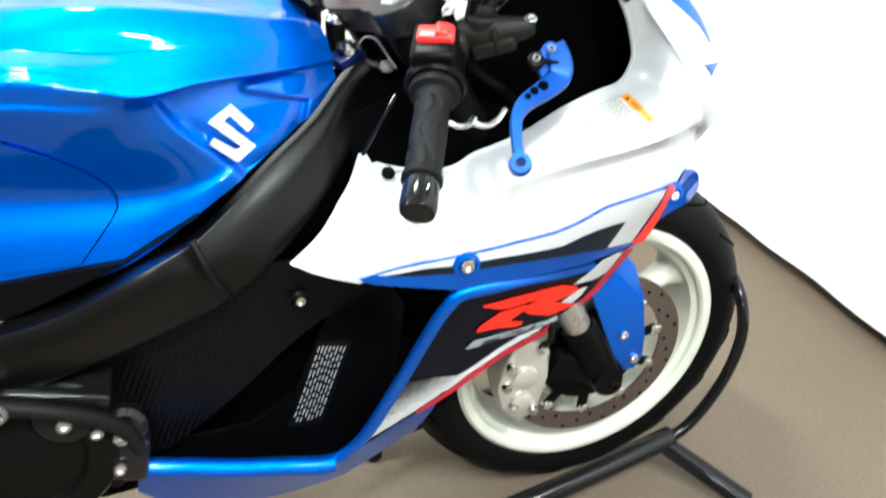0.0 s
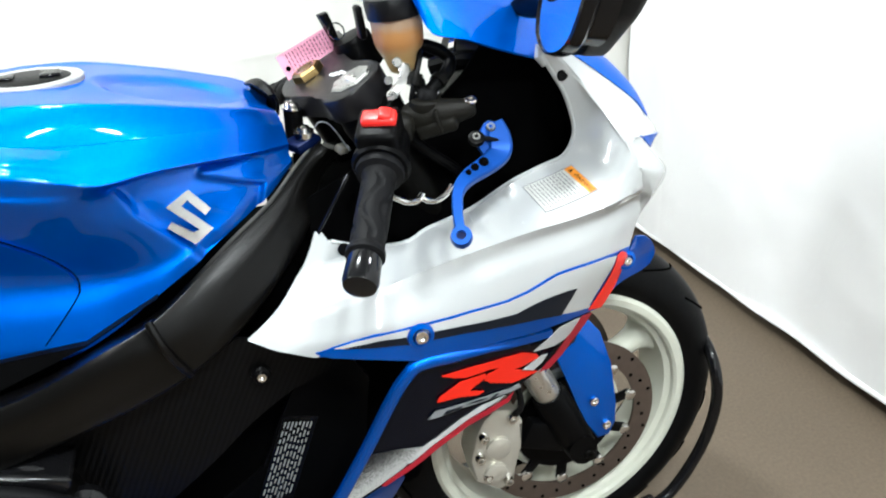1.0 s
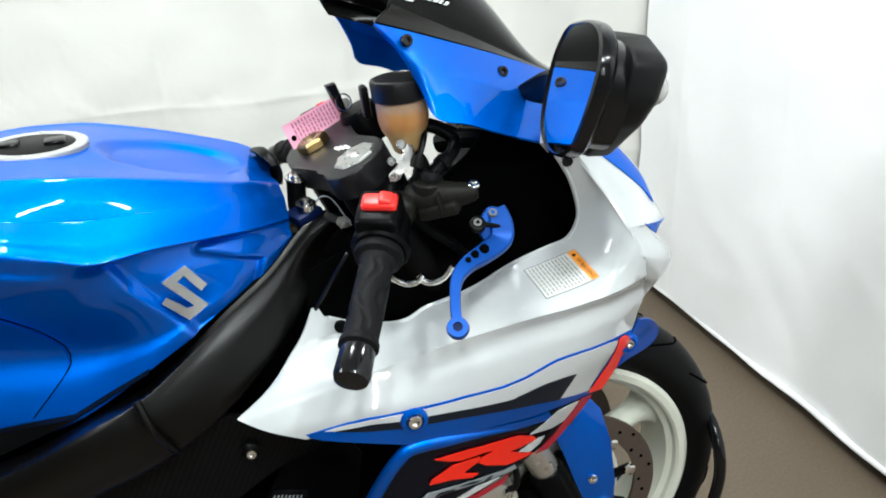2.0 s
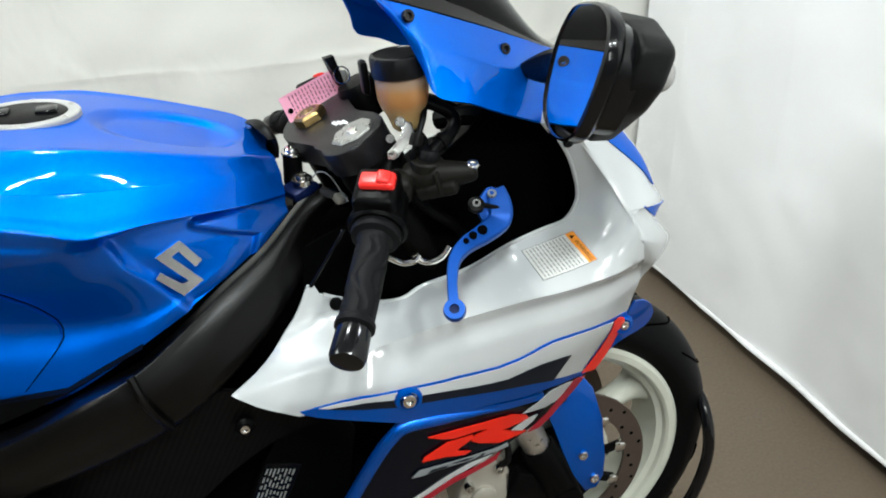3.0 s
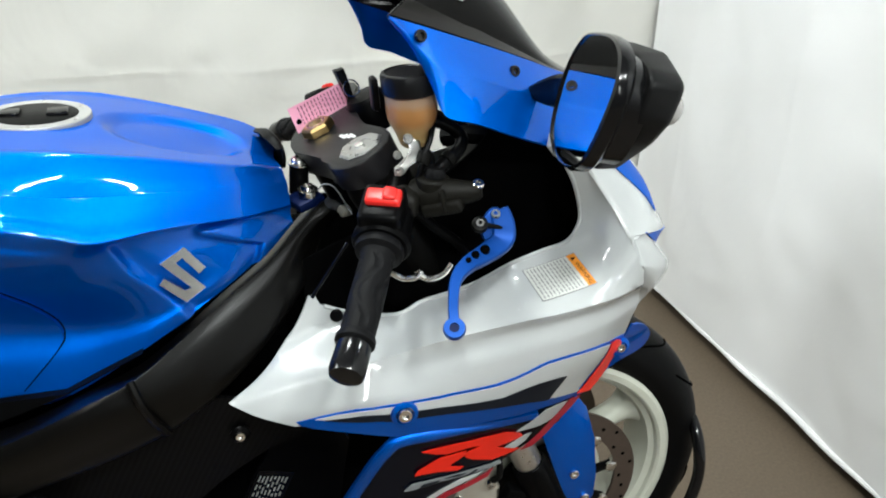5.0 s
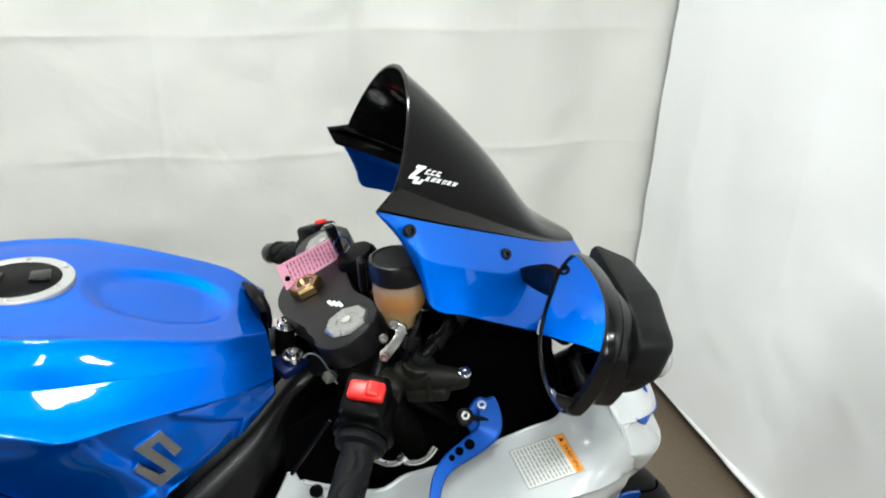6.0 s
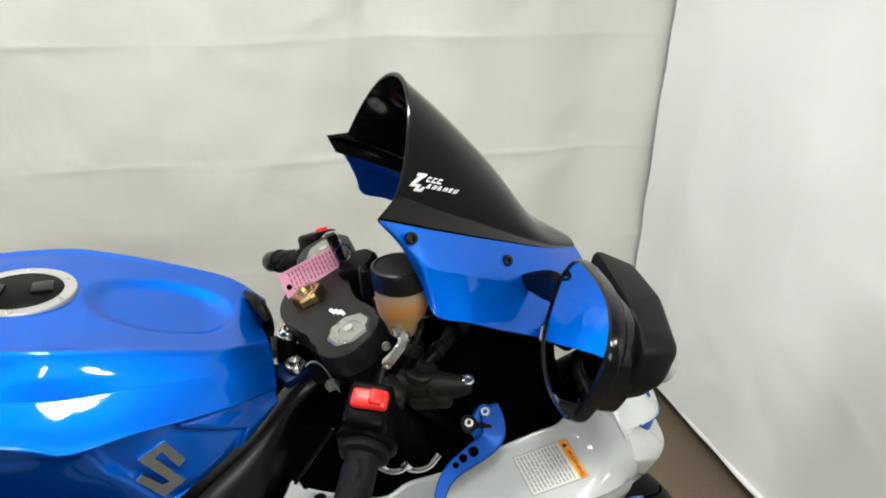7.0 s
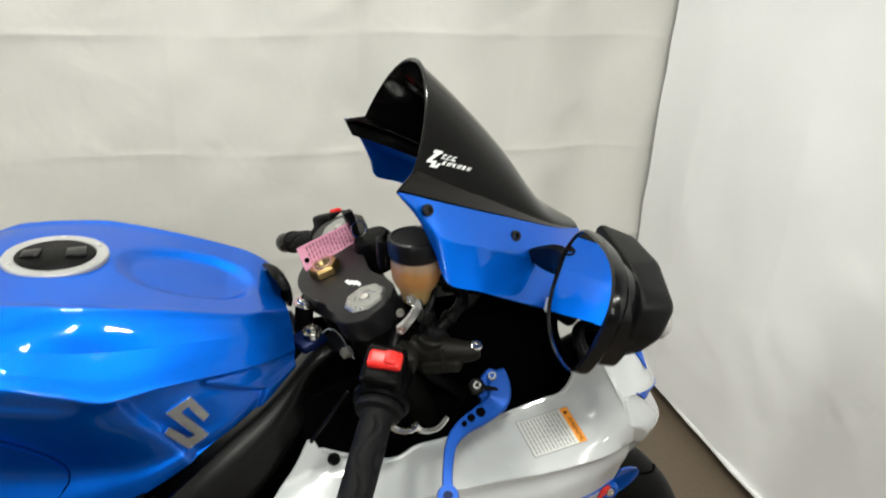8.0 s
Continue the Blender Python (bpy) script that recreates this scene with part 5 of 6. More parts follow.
HEATS = [(-0.345, 0.640), (-0.31, 0.56), (-0.33, 0.40), (-0.36, 0.29), (-0.62, 0.30), (-0.64, 0.46), (-0.52, 0.44), (-0.46, 0.47), (-0.415, 0.56), (-0.39, 0.61)]
shield = part("inner_panel", patch(FLAT, HEATS, -0.012, 0.006, 0.014), BLACK, bike, "black inner panel with a data label")
PLATE = [(-0.424, 0.540), (-0.381, 0.520), (-0.437, 0.388), (-0.482, 0.410)]
part("data_label", patch(FLAT, PLATE, -0.010, 0.001, 0.01), GLOSSB, shield, "black data label with pale print")
rng = random.Random(9)
bm_all = bmesh.new()


def plate_at(a, b):
    A, B, C, D = [Vector((x, z, 0)) for x, z in PLATE]
    p = A.lerp(B, a).lerp(D.lerp(C, a), b)
    return (p.x, p.y)


for k in range(8):
    a0 = 0.09 + 0.105 * k
    b0 = 0.06
    while b0 < 0.9:
        b1 = min(b0 + rng.uniform(0.03, 0.10), 0.94)
        q = [plate_at(a0, b0), plate_at(a0 + 0.045, b0), plate_at(a0 + 0.045, b1), plate_at(a0, b1)]
        top4 = [bm_all.verts.new((x, FLAT(x, z) + 0.0092, z)) for x, z in q]
        low4 = [bm_all.verts.new((x, FLAT(x, z) + 0.0102, z)) for x, z in q]
        bm_all.faces.new(top4)
        for i in range(4):
            bm_all.faces.new((top4[i], top4[(i + 1) % 4], low4[(i + 1) % 4], low4[i]))
        b0 = b1 + 0.035
tagged(part("print", bm_all, GREYV, shield, "rows of small pale print"), kind="stuff")

# belly fairing edge and engine cover low down
BELLY = [(-0.648, 0.478), (-0.55, 0.440), (-0.455, 0.406), (-0.425, 0.400), (-0.359, 0.434), (-0.310, 0.460), (-0.290, 0.42), (-0.31, 0.32), (-0.42, 0.22), (-0.62, 0.26), (-0.67, 0.40)]
FLATB = Sheet([(-0.65, 0.48, -0.222), (-0.45, 0.41, -0.228), (-0.36, 0.44, -0.222), (-0.31, 0.45, -0.214), (-0.34, 0.40, -0.195), (-0.34, 0.32, -0.14), (-0.5, 0.36, -0.19), (-0.5, 0.27, -0.13), (-0.65, 0.3, -0.14)])
belly = part("belly_fairing", patch(FLATB, BELLY, 0, 0.003, 0.014), BLUE, bike, "blue belly fairing")
bm = bmesh.new()
tube(bm, cr([(-0.655, -0.224, 0.480), (-0.600, -0.226, 0.460), (-0.547, -0.228, 0.440), (-0.490, -0.229, 0.421), (-0.455, -0.230, 0.409), (-0.436, -0.229, 0.405)], 6), 0.012, 12)
part("edge_trim", bm, BLUE, belly, "rounded blue upper edge")
bm = bmesh.new()
lathe(bm, [(0.0001, 0), (0.098, 0), (0.098, 0.03), (0.088, 0.045), (0.06, 0.05), (0.055, 0.044), (0.02, 0.046), (0.0001, 0.05)], (-0.745, -0.205, 0.545), (0.1, -1, 0.1), 40)
cover = part("clutch_cover", bm, GUNMETAL, bike, "black cast clutch cover")
for k in range(9):
    a = 2 * math.pi * k / 9
    bm = bmesh.new()
    lathe(bm, [(0.0001, 0), (0.010, 0), (0.010, 0.012), (0.006, 0.014), (0.0001, 0.014)], (-0.745 + 0.098 * math.cos(a), -0.228, 0.545 + 0.098 * math.sin(a)), (0, -1, 0.1), 10)
    part("bolt", bm, GUNMETAL if k % 3 else ALU, cover)

bm = bmesh.new()
lathe(bm, [(0.0001, 0), (0.036, 0), (0.036, 0.016), (0.030, 0.022), (0.014, 0.022), (0.012, 0.030), (0.0001, 0.030)], (-0.690, -0.225, 0.590), (0.05, -1, 0.15), 24)
lathe(bm, [(0.0001, 0), (0.026, 0), (0.026, 0.012), (0.020, 0.018), (0.0001, 0.018)], (-0.648, -0.220, 0.545), (0.05, -1, 0.15), 20)
box(bm, (0.10, 0.05, 0.022), pose(-0.690, -0.225, 0.618, 8, 22, 0), 0.006, 3)
box(bm, (0.05, 0.04, 0.060), pose(-0.655, -0.222, 0.505, 0, 18, 0), 0.008, 3)
part("casing_boss", bm, GLOSSB, cover, "glossy black casing bosses")
bm = bmesh.new()
tube(bm, cr([(-0.760, -0.255, 0.640), (-0.715, -0.262, 0.628), (-0.672, -0.258, 0.600), (-0.645, -0.245, 0.560), (-0.636, -0.235, 0.515)], 6), 0.009, 12)
part("oil_hose", bm, RUBBER, cover, "black hose over the casing")
for at, r in (((-0.735, -0.266, 0.632), 0.010), ((-0.690, -0.254, 0.590), 0.008), ((-0.666, -0.250, 0.566), 0.007), ((-0.648, -0.242, 0.545), 0.009), ((-0.660, -0.246, 0.505), 0.007)):
    bm = bmesh.new()
    bolt(bm, at, (0.05, -1, 0.25), r, 0.006)
    part("bolt", bm, ALU, cover, "bright casing bolt")

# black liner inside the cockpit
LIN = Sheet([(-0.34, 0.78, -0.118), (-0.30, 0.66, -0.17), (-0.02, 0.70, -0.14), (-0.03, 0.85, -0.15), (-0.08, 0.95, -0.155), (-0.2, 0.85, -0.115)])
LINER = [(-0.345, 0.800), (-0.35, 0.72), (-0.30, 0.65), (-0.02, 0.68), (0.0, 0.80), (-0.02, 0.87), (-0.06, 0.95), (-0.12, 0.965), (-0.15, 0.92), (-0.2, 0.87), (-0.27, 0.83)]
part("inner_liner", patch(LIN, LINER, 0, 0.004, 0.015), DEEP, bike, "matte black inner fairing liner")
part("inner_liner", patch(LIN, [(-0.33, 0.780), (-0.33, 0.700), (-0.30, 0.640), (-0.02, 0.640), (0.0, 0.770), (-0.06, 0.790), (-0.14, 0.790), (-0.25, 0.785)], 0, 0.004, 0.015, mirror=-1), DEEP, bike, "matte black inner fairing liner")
bm = bmesh.new()
box(bm, (0.10, 0.22, 0.10), pose(-0.062, 0, 0.872, 0, 20, 0), 0.025, 3)
gauge = part("dashboard", bm, RIBBED, bike, "black instrument cluster")
bm = bmesh.new()
tube(bm, cr([(-0.162, -0.06, 0.915), (-0.13, -0.09, 0.925), (-0.10, -0.10, 0.915), (-0.085, -0.10, 0.895)], 5), 0.012, 10)
part("cable_boot", bm, BLACK, gauge)
bm = bmesh.new()
annulus(bm, [(0.017, -0.005), (0.021, -0.005), (0.021, 0.006), (0.017, 0.006)], (-0.088, 0.04, 0.908), (0.4, -0.8, 0.3), 28)
part("bracket_ring", bm, CHROME, gauge, "bright ring")

# front forks, yoke and bars
AX = Vector((-0.408, 0, 0.913))
FWD = Vector((0.913, 0, 0.408))


def fork_x(z):
    return -0.272 + (0.93 - z) * 0.447


def on_fork(z, s):
    return Vector((fork_x(z), s * 0.105, z))


for s in (-1, 1):
    bm = bmesh.new()
    tube(bm, [on_fork(0.50, s), on_fork(0.925, s)], 0.027, 24)
    leg = part("fork_leg", bm, GUNMETAL, bike, "inverted front fork leg")
    bm = bmesh.new()
    tube(bm, [on_fork(0.37, s), on_fork(0.52, s)], 0.0215, 24)
    part("stanchion", bm, ALU, leg, "silver fork stanchion")
    bm = bmesh.new()
    tube(bm, [on_fork(0.415, s), on_fork(0.405, s), on_fork(0.36, s), on_fork(0.33, s), on_fork(0.275, s)], [0.024, 0.028, 0.029, 0.030, 0.024], 20)
    tube(bm, [Vector((0.004, s * 0.135, 0.31)), Vector((0.004, s * 0.08, 0.31))], 0.024, 20)
    box(bm, (0.08, 0.022, 0.05), pose(-0.045, s * 0.105, 0.335, 0, 25, 0), 0.006)
    part("fork_foot", bm, BLACK, leg, "black fork foot")
    bm = bmesh.new()
    bolt(bm, (0.014, s * 0.132, 0.297), (0, s, 0), 0.009, 0.006)
    part("pinch_bolt", bm, GUNMETAL, leg)
    bm = bmesh.new()
    lathe(bm, [(0.0001, 0), (0.0262, 0), (0.0262, 0.0042), (0.0235, 0.0062), (0.0125, 0.0062), (0.0118, 0.0055), (0.0001, 0.0055)], on_fork(0.925, s), AX, 8)
    part("fork_cap", bm, CAPM, leg, "silver eight-sided fork cap", 20)
    bm = bmesh.new()
    lathe(bm, [(0.0001, 0), (0.006, 0), (0.006, 0.0015), (0.004, 0.002), (0.0001, 0.002)], on_fork(0.925, s) + AX * 0.0055, AX, 6)
    part("adjuster", bm, STEEL, leg)

STEM = Vector((-0.298, 0, 0.905))
outl = []
for y, e in [(-0.142, 0.012), (-0.143, 0.036), (-0.128, 0.062), (-0.100, 0.070), (-0.075, 0.062), (-0.050, 0.052), (-0.03, 0.050), (0, 0.05), (0.03, 0.05), (0.05, 0.052), (0.075, 0.062), (0.1, 0.070), (0.128, 0.062), (0.143, 0.036), (0.142, 0.012), (0.12, -0.006), (0.09, -0.008), (0.055, -0.022), (0.025, -0.036), (0, -0.040), (-0.025, -0.036), (-0.055, -0.022), (-0.09, -0.008), (-0.12, -0.006)]:
    outl.append(STEM + Vector((0, y, 0)) + FWD * e)
bm = bmesh.new()
prism(bm, cr(outl, 3, closed=True), AX * 0.030, 0.003)
yoke = part("top_yoke", bm, YOKE, bike, "dark grey anodised top yoke")
for v in yoke.data.vertices:
    v.co -= AX * 0.020
bm = bmesh.new()
lathe(bm, [(0.0001, 0), (0.0205, 0), (0.0205, 0.008), (0.0180, 0.0110), (0.013, 0.0110), (0.013, 0.006), (0.0001, 0.006)], STEM + AX * 0.011, AX, 6)
part("stem_nut", bm, GOLD, yoke, "gold anodised hexagonal stem nut")
bm = bmesh.new()
annulus(bm, [(0.0125, 0.006), (0.0125, 0.0128), (0.0105, 0.0128), (0.0105, 0.006)], STEM + AX * 0.010, AX, 24)
part("stem_bore", bm, STEEL, yoke)
bm = bmesh.new()
for k in range(3):
    box(bm, (0.004, 0.012, 0.0012), Matrix.Translation(STEM + Vector((0.0, -0.060 - 0.006 * (k - 1), 0)) + FWD * (0.027 + 0.005 * (k - 1)) + AX * 0.0105) @ pose(0, 0, 0, 0, -24, 20))
part("mark", bm, LIT, yoke, "small silver mark")
# ignition lock in front of the stem
bm = bmesh.new()
lathe(bm, [(0.0001, -0.03), (0.026, -0.03), (0.026, 0.008), (0.022, 0.014), (0.012, 0.015), (0.0001, 0.015)], STEM + FWD * 0.068 + AX * 0.006 + Vector((0, 0.018, 0)), AX, 28)
part("ignition_lock", bm, BLACK, yoke, "black ignition lock")
# steering bearing and small silver parts behind the yoke
bm = bmesh.new()
lathe(bm, [(0.0001, -0.10), (0.032, -0.10), (0.032, -0.03), (0.028, -0.02), (0.0001, -0.02)], STEM, AX, 28)
part("steering_head", bm, SPAR, bike, "black steering head")
bm = bmesh.new()
lathe(bm, [(0.0001, 0), (0.03, 0), (0.03, 0.006), (0.0001, 0.006)], STEM - AX * 0.034, AX, 24)
part("bearing_nut", bm, ALU, yoke, "bright bearing nut")
dmp = part("steering_damper_mount", tube(bmesh.new(), [(-0.336, -0.030, 0.850), (-0.333, -0.030, 0.888)], 0.0115, 16), BLACK, bike, "black mount with bright bolts")
bm = bmesh.new()
lathe(bm, [(0.0001, 0), (0.0135, 0), (0.0135, 0.002), (0.0001, 0.002)], (-0.333, -0.030, 0.887), (0.1, -0.1, 1), 20)
bolt(bm, (-0.333, -0.030, 0.889), (0.1, -0.1, 1), 0.0095, 0.005)
part("bolt", bm, STEEL, dmp, "bright bolt")
bm = bmesh.new()
box(bm, (0.036, 0.036, 0.012), pose(-0.332, -0.058, 0.852, 0, -10, 25), 0.004)
part("bracket", bm, ANODD, dmp, "dark blue bracket")
bm = bmesh.new()
lathe(bm, [(0.0001, 0), (0.012, 0), (0.012, 0.007), (0.0001, 0.007)], (-0.328, -0.060, 0.859), (0, -0.1, 1), 20)
bolt(bm, (-0.328, -0.0605, 0.866), (0, -0.1, 1), 0.008, 0.005)
part("bolt", bm, STEEL, dmp, "bright bolt")

BE = Vector((-0.329, -0.335, 0.8085))
BI = Vector((-0.268, -0.205, 0.868))
BD = (BE - BI).normalized()


def along(t, s=-1):
    """A place on a handlebar: t metres from the inner switch outward."""
    p = BI + BD * t
    return Vector((p.x, p.y if s < 0 else -p.y, p.z))


LB = (BE - BI).length
for s in (-1, 1):
    d = BD if s < 0 else Vector((BD.x, -BD.y, BD.z))
    bm = bmesh.new()
    tube(bm, [along(-0.085, s), along(LB - 0.02, s)], 0.011, 16)
    bar = part("handlebar", bm, BLACK, bike, "black clip-on handlebar")
    bm = bmesh.new()
    lathe(bm, [(0.028, -0.022), (0.036, -0.022), (0.038, 0), (0.036, 0.02), (0.028, 0.02)], on_fork(0.885, s), AX, 24)
    part("bar_clamp", bm, GUNMETAL, bar)
    bm = bmesh.new()
    rows = 46
    pr = []
    for k in range(rows + 1):
        t0 = 0.034 + (LB - 0.064) * k / rows
        pr.append((0.0168 + 0.0004 * math.sin(math.pi * k / rows), t0))
    prof = [(0.0001, 0.018), (0.0245, 0.018), (0.0255, 0.022), (0.0245, 0.027), (0.0185, 0.030)] + pr + [(0.0172, LB - 0.030), (0.0190, LB - 0.027), (0.0190, LB - 0.022), (0.016, LB - 0.020), (0.0001, LB - 0.020)]
    lathe(bm, prof, along(0, s), d, 48)
    for v in bm.verts:
        q = v.co - along(0, s)
        t0 = q.dot(d)
        if 0.036 < t0 < LB - 0.032:
            rad = q - d * t0
            a = math.atan2(rad.dot(up0 := Vector((0, 0, 1))), rad.dot(d.cross(up0)))
            wave = math.sin(5 * a + 2.2 * math.sin(t0 * 95)) 
            v.co -= rad.normalized() * (0.0018 if wave > 0.66 else 0.0)
    part("grip", bm, RUBBER, bar, "ribbed black rubber grip")
    bm = bmesh.new()
    lathe(bm, [(0.0001, LB - 0.022), (0.0155, LB - 0.022), (0.0165, LB - 0.018), (0.0172, LB + 0.008), (0.0155, LB + 0.013), (0.010, LB + 0.0145), (0.0001, LB + 0.0145)], along(0, s), d, 28)
    part("bar_end", bm, GLOSSB, bar, "gloss black bar end")
    up = (Vector((0, 0, 1)) - d * d.z).normalized()
    side = d.cross(up)
    mm = Matrix((( d.x, side.x, up.x, 0), (d.y, side.y, up.y, 0), (d.z, side.z, up.z, 0), (0, 0, 0, 1)))
    bm = bmesh.new()
    lathe(bm, [(0.0001, -0.034), (0.020, -0.034), (0.026, -0.028), (0.027, 0.004), (0.030, 0.006), (0.031, 0.014), (0.028, 0.018), (0.0001, 0.018)], along(0, s), d, 28)
    box(bm, (0.050, 0.044, 0.040), Matrix.Translation(along(-0.010, s)) @ mm @ pose(0, 0, 0.020), 0.007, 3)
    part("switch_housing", bm, BLACK, bar, "black switch housing")
    bm = bmesh.new()
    if s < 0:
        box(bm, (0.020, 0.036, 0.012), Matrix.Translation(along(-0.012, s)) @ mm @ pose(0, -0.002, 0.041), 0.004, 3)
        box(bm, (0.016, 0.014, 0.008), Matrix.Translation(along(-0.012, s)) @ mm @ pose(0, -0.009, 0.047, 12, 0, 0), 0.003, 3)
        part("kill_switch", bm, REDSW, bar, "red rocker switch")
    else:
        box(bm, (0.016, 0.014, 0.010), Matrix.Translation(along(-0.020, s)) @ mm @ pose(0, 0.004, 0.040), 0.003)
        part("light_switch", bm, REDSW, bar, "small red button")
        bm = bmesh.new()
        lathe(bm, [(0.0001, 0), (0.016, 0), (0.013, 0.012), (0.006, 0.016), (0.0001, 0.016)], along(-0.05, s) + up * 0.022, up, 20)
        part("clutch_perch", bm, ALU, bar, "bright clutch perch")
        bm = bmesh.new()
        box(bm, (0.04, 0.05, 0.03), Matrix.Translation(along(-0.045, s)) @ mm @ pose(0, -0.02, 0.005), 0.008)
        part("lever_bracket", bm, BLACK, bar)

# brake master cylinder, lever and reservoir
mc = part("master_cylinder", tube(bmesh.new(), cr([(-0.226, -0.160, 0.890), (-0.205, -0.176, 0.894), (-0.180, -0.189, 0.898), (-0.161, -0.198, 0.901)], 5), [0.015, 0.0165, 0.018, 0.0185, 0.0185, 0.018, 0.0175, 0.0165, 0.0155, 0.0145, 0.0135, 0.0125, 0.0115, 0.0105, 0.009, 0.0065], 16, 0.85), CASTB, bike, "dark grey cast brake master cylinder")
bm = bmesh.new()
box(bm, (0.046, 0.022, 0.016), pose(-0.200, -0.186, 0.884, 10, -16, -30), 0.005, 3)
box(bm, (0.005, 0.030, 0.026), pose(-0.196, -0.186, 0.892, 0, -14, -30), 0.002, 2)
lathe(bm, [(0.0001, -0.010), (0.0145, -0.010), (0.0175, -0.002), (0.0175, 0.006), (0.0155, 0.008), (0.0001, 0.008)], (-0.2075, -0.172, 0.905), (0.05, -0.1, 1), 28)
box(bm, (0.030, 0.034, 0.032), pose(-0.237, -0.172, 0.885, 0, 10, -30), 0.009, 3)
part("cast_body", bm, CASTB, mc, "dark grey cast body")
bm = bmesh.new()
bolt(bm, (-0.165, -0.197, 0.9085), (0, -0.35, 1), 0.0066, 0.003)
part("bolt", bm, STEEL, mc)
bm = bmesh.new()
lathe(bm, [(0.0001, 0), (0.0105, 0), (0.0115, 0.004), (0.010, 0.010), (0.008, 0.013), (0.0001, 0.013)], (-0.205, -0.172, 0.910), (0.1, -0.1, 1), 20)
part("rubber_boot", bm, RUBBER, mc)

LV = [(-0.152, -0.216, 0.886), (-0.150, -0.224, 0.872), (-0.154, -0.232, 0.858), (-0.175, -0.242, 0.851), (-0.201, -0.255, 0.847), (-0.218, -0.270, 0.840), (-0.228, -0.292, 0.826), (-0.232, -0.306, 0.815)]
LV = [(x + 0.0009 * k + 0.003, y, z) for k, (x, y, z) in enumerate(LV)]
lv = cr(LV, 5)
wid = [0.012, 0.0125, 0.013, 0.0135, 0.014, 0.0142, 0.0145, 0.0145, 0.0145, 0.0143, 0.014, 0.0135, 0.013, 0.0128, 0.0125, 0.012, 0.0115, 0.011, 0.0105, 0.010, 0.0095, 0.009, 0.0085, 0.008, 0.0075, 0.007, 0.0067, 0.0065, 0.0063, 0.006, 0.006, 0.006, 0.006, 0.006, 0.006, 0.006]
bm = bmesh.new()
rings = []
for i, p in enumerate(lv):
    d = (lv[min(i + 1, len(lv) - 1)] - lv[max(i - 1, 0)]).normalized()
    n = Vector((-0.15, -0.62, 0.77))
    n = (n - d * n.dot(d)).normalized()
    w = d.cross(n)
    h, a = 0.0055, wid[i] * 0.86
    rings.append([p + w * x * a + n * y * h for x, y in ((-1, -0.6), (-0.8, -1), (0.8, -1), (1, -0.6), (1, 0.6), (0.8, 1), (-0.8, 1), (-1, 0.6))])
ring_strip(bm, rings)
lever = part("brake_lever", bm, ANOD, bike, "blue anodised short brake lever with drilled holes", 30)
bm = bmesh.new()
annulus(bm, [(0.0048, -0.006), (0.0100, -0.006), (0.0112, 0), (0.0100, 0.006), (0.0048, 0.006)], (-0.2235, -0.310, 0.8115), (-0.2, -0.62, 0.75), 28)
part("lever_end", bm, ANOD, lever, "rounded lever end with a hole")
bm = bmesh.new()
lathe(bm, [(0.0001, -0.005), (0.0049, -0.005), (0.0049, 0.002), (0.0001, 0.002)], (-0.2235, -0.310, 0.8115), (-0.2, -0.62, 0.75), 20)
part("drilled_hole", bm, ANODD, lever)
for at, r in (((-0.172, -0.2445, 0.8565), 0.0052), ((-0.184, -0.250, 0.855), 0.0042), ((-0.193, -0.2555, 0.853), 0.003)):
    bm = bmesh.new()
    lathe(bm, [(0.0001, -0.002), (r, -0.002), (r, 0.0018), (0.0001, 0.0018)], at, (-0.15, -0.62, 0.77), 18)
    part("drilled_hole", bm, DEEP, lever)
bm = bmesh.new()
HEAD = [(-0.170, 0.873), (-0.1585, 0.8886), (-0.1500, 0.8895), (-0.1440, 0.8830), (-0.1415, 0.8660), (-0.1440, 0.8520), (-0.1560, 0.8480), (-0.1660, 0.8600)]
prism(bm, [(p.x, -0.224 + 0.35 * (p.y - 0.872), p.y) for p in cr([(x, z, 0) for x, z in HEAD], 3, closed=True)], (0.0, 0.006, -0.003), 0.001)
part("lever_head", bm, ANOD, lever, "blue anodised lever head")
bm = bmesh.new()
bolt(bm, (-0.1535, -0.2215, 0.8838), (-0.15, -0.6, 0.78), 0.0050, 0.003)
part("pivot_bolt", bm, CAPM, lever, "steel pivot bolt")
bm = bmesh.new()
lathe(bm, [(0.0001, 0), (0.0085, 0), (0.0088, 0.003), (0.0082, 0.006), (0.006, 0.0068), (0.0001, 0.0068)], (-0.1713, -0.224, 0.8740), (-0.15, -0.6, 0.78), 24)
tube(bm, [(-0.166, -0.2285, 0.8765), (-0.148, -0.2285, 0.8710)], [0.0030, 0.0018], 10)
part("adjuster", bm, GUNMETAL, lever, "dark span adjuster")
bm = bmesh.new()
annulus(bm, [(0.0022, 0), (0.0040, 0), (0.0042, 0.0016), (0.0022, 0.0016)], (-0.1723, -0.2282, 0.8793), (-0.15, -0.6, 0.78), 20)
part("adjuster_ring", bm, CAPM, lever, "bright adjuster ring")

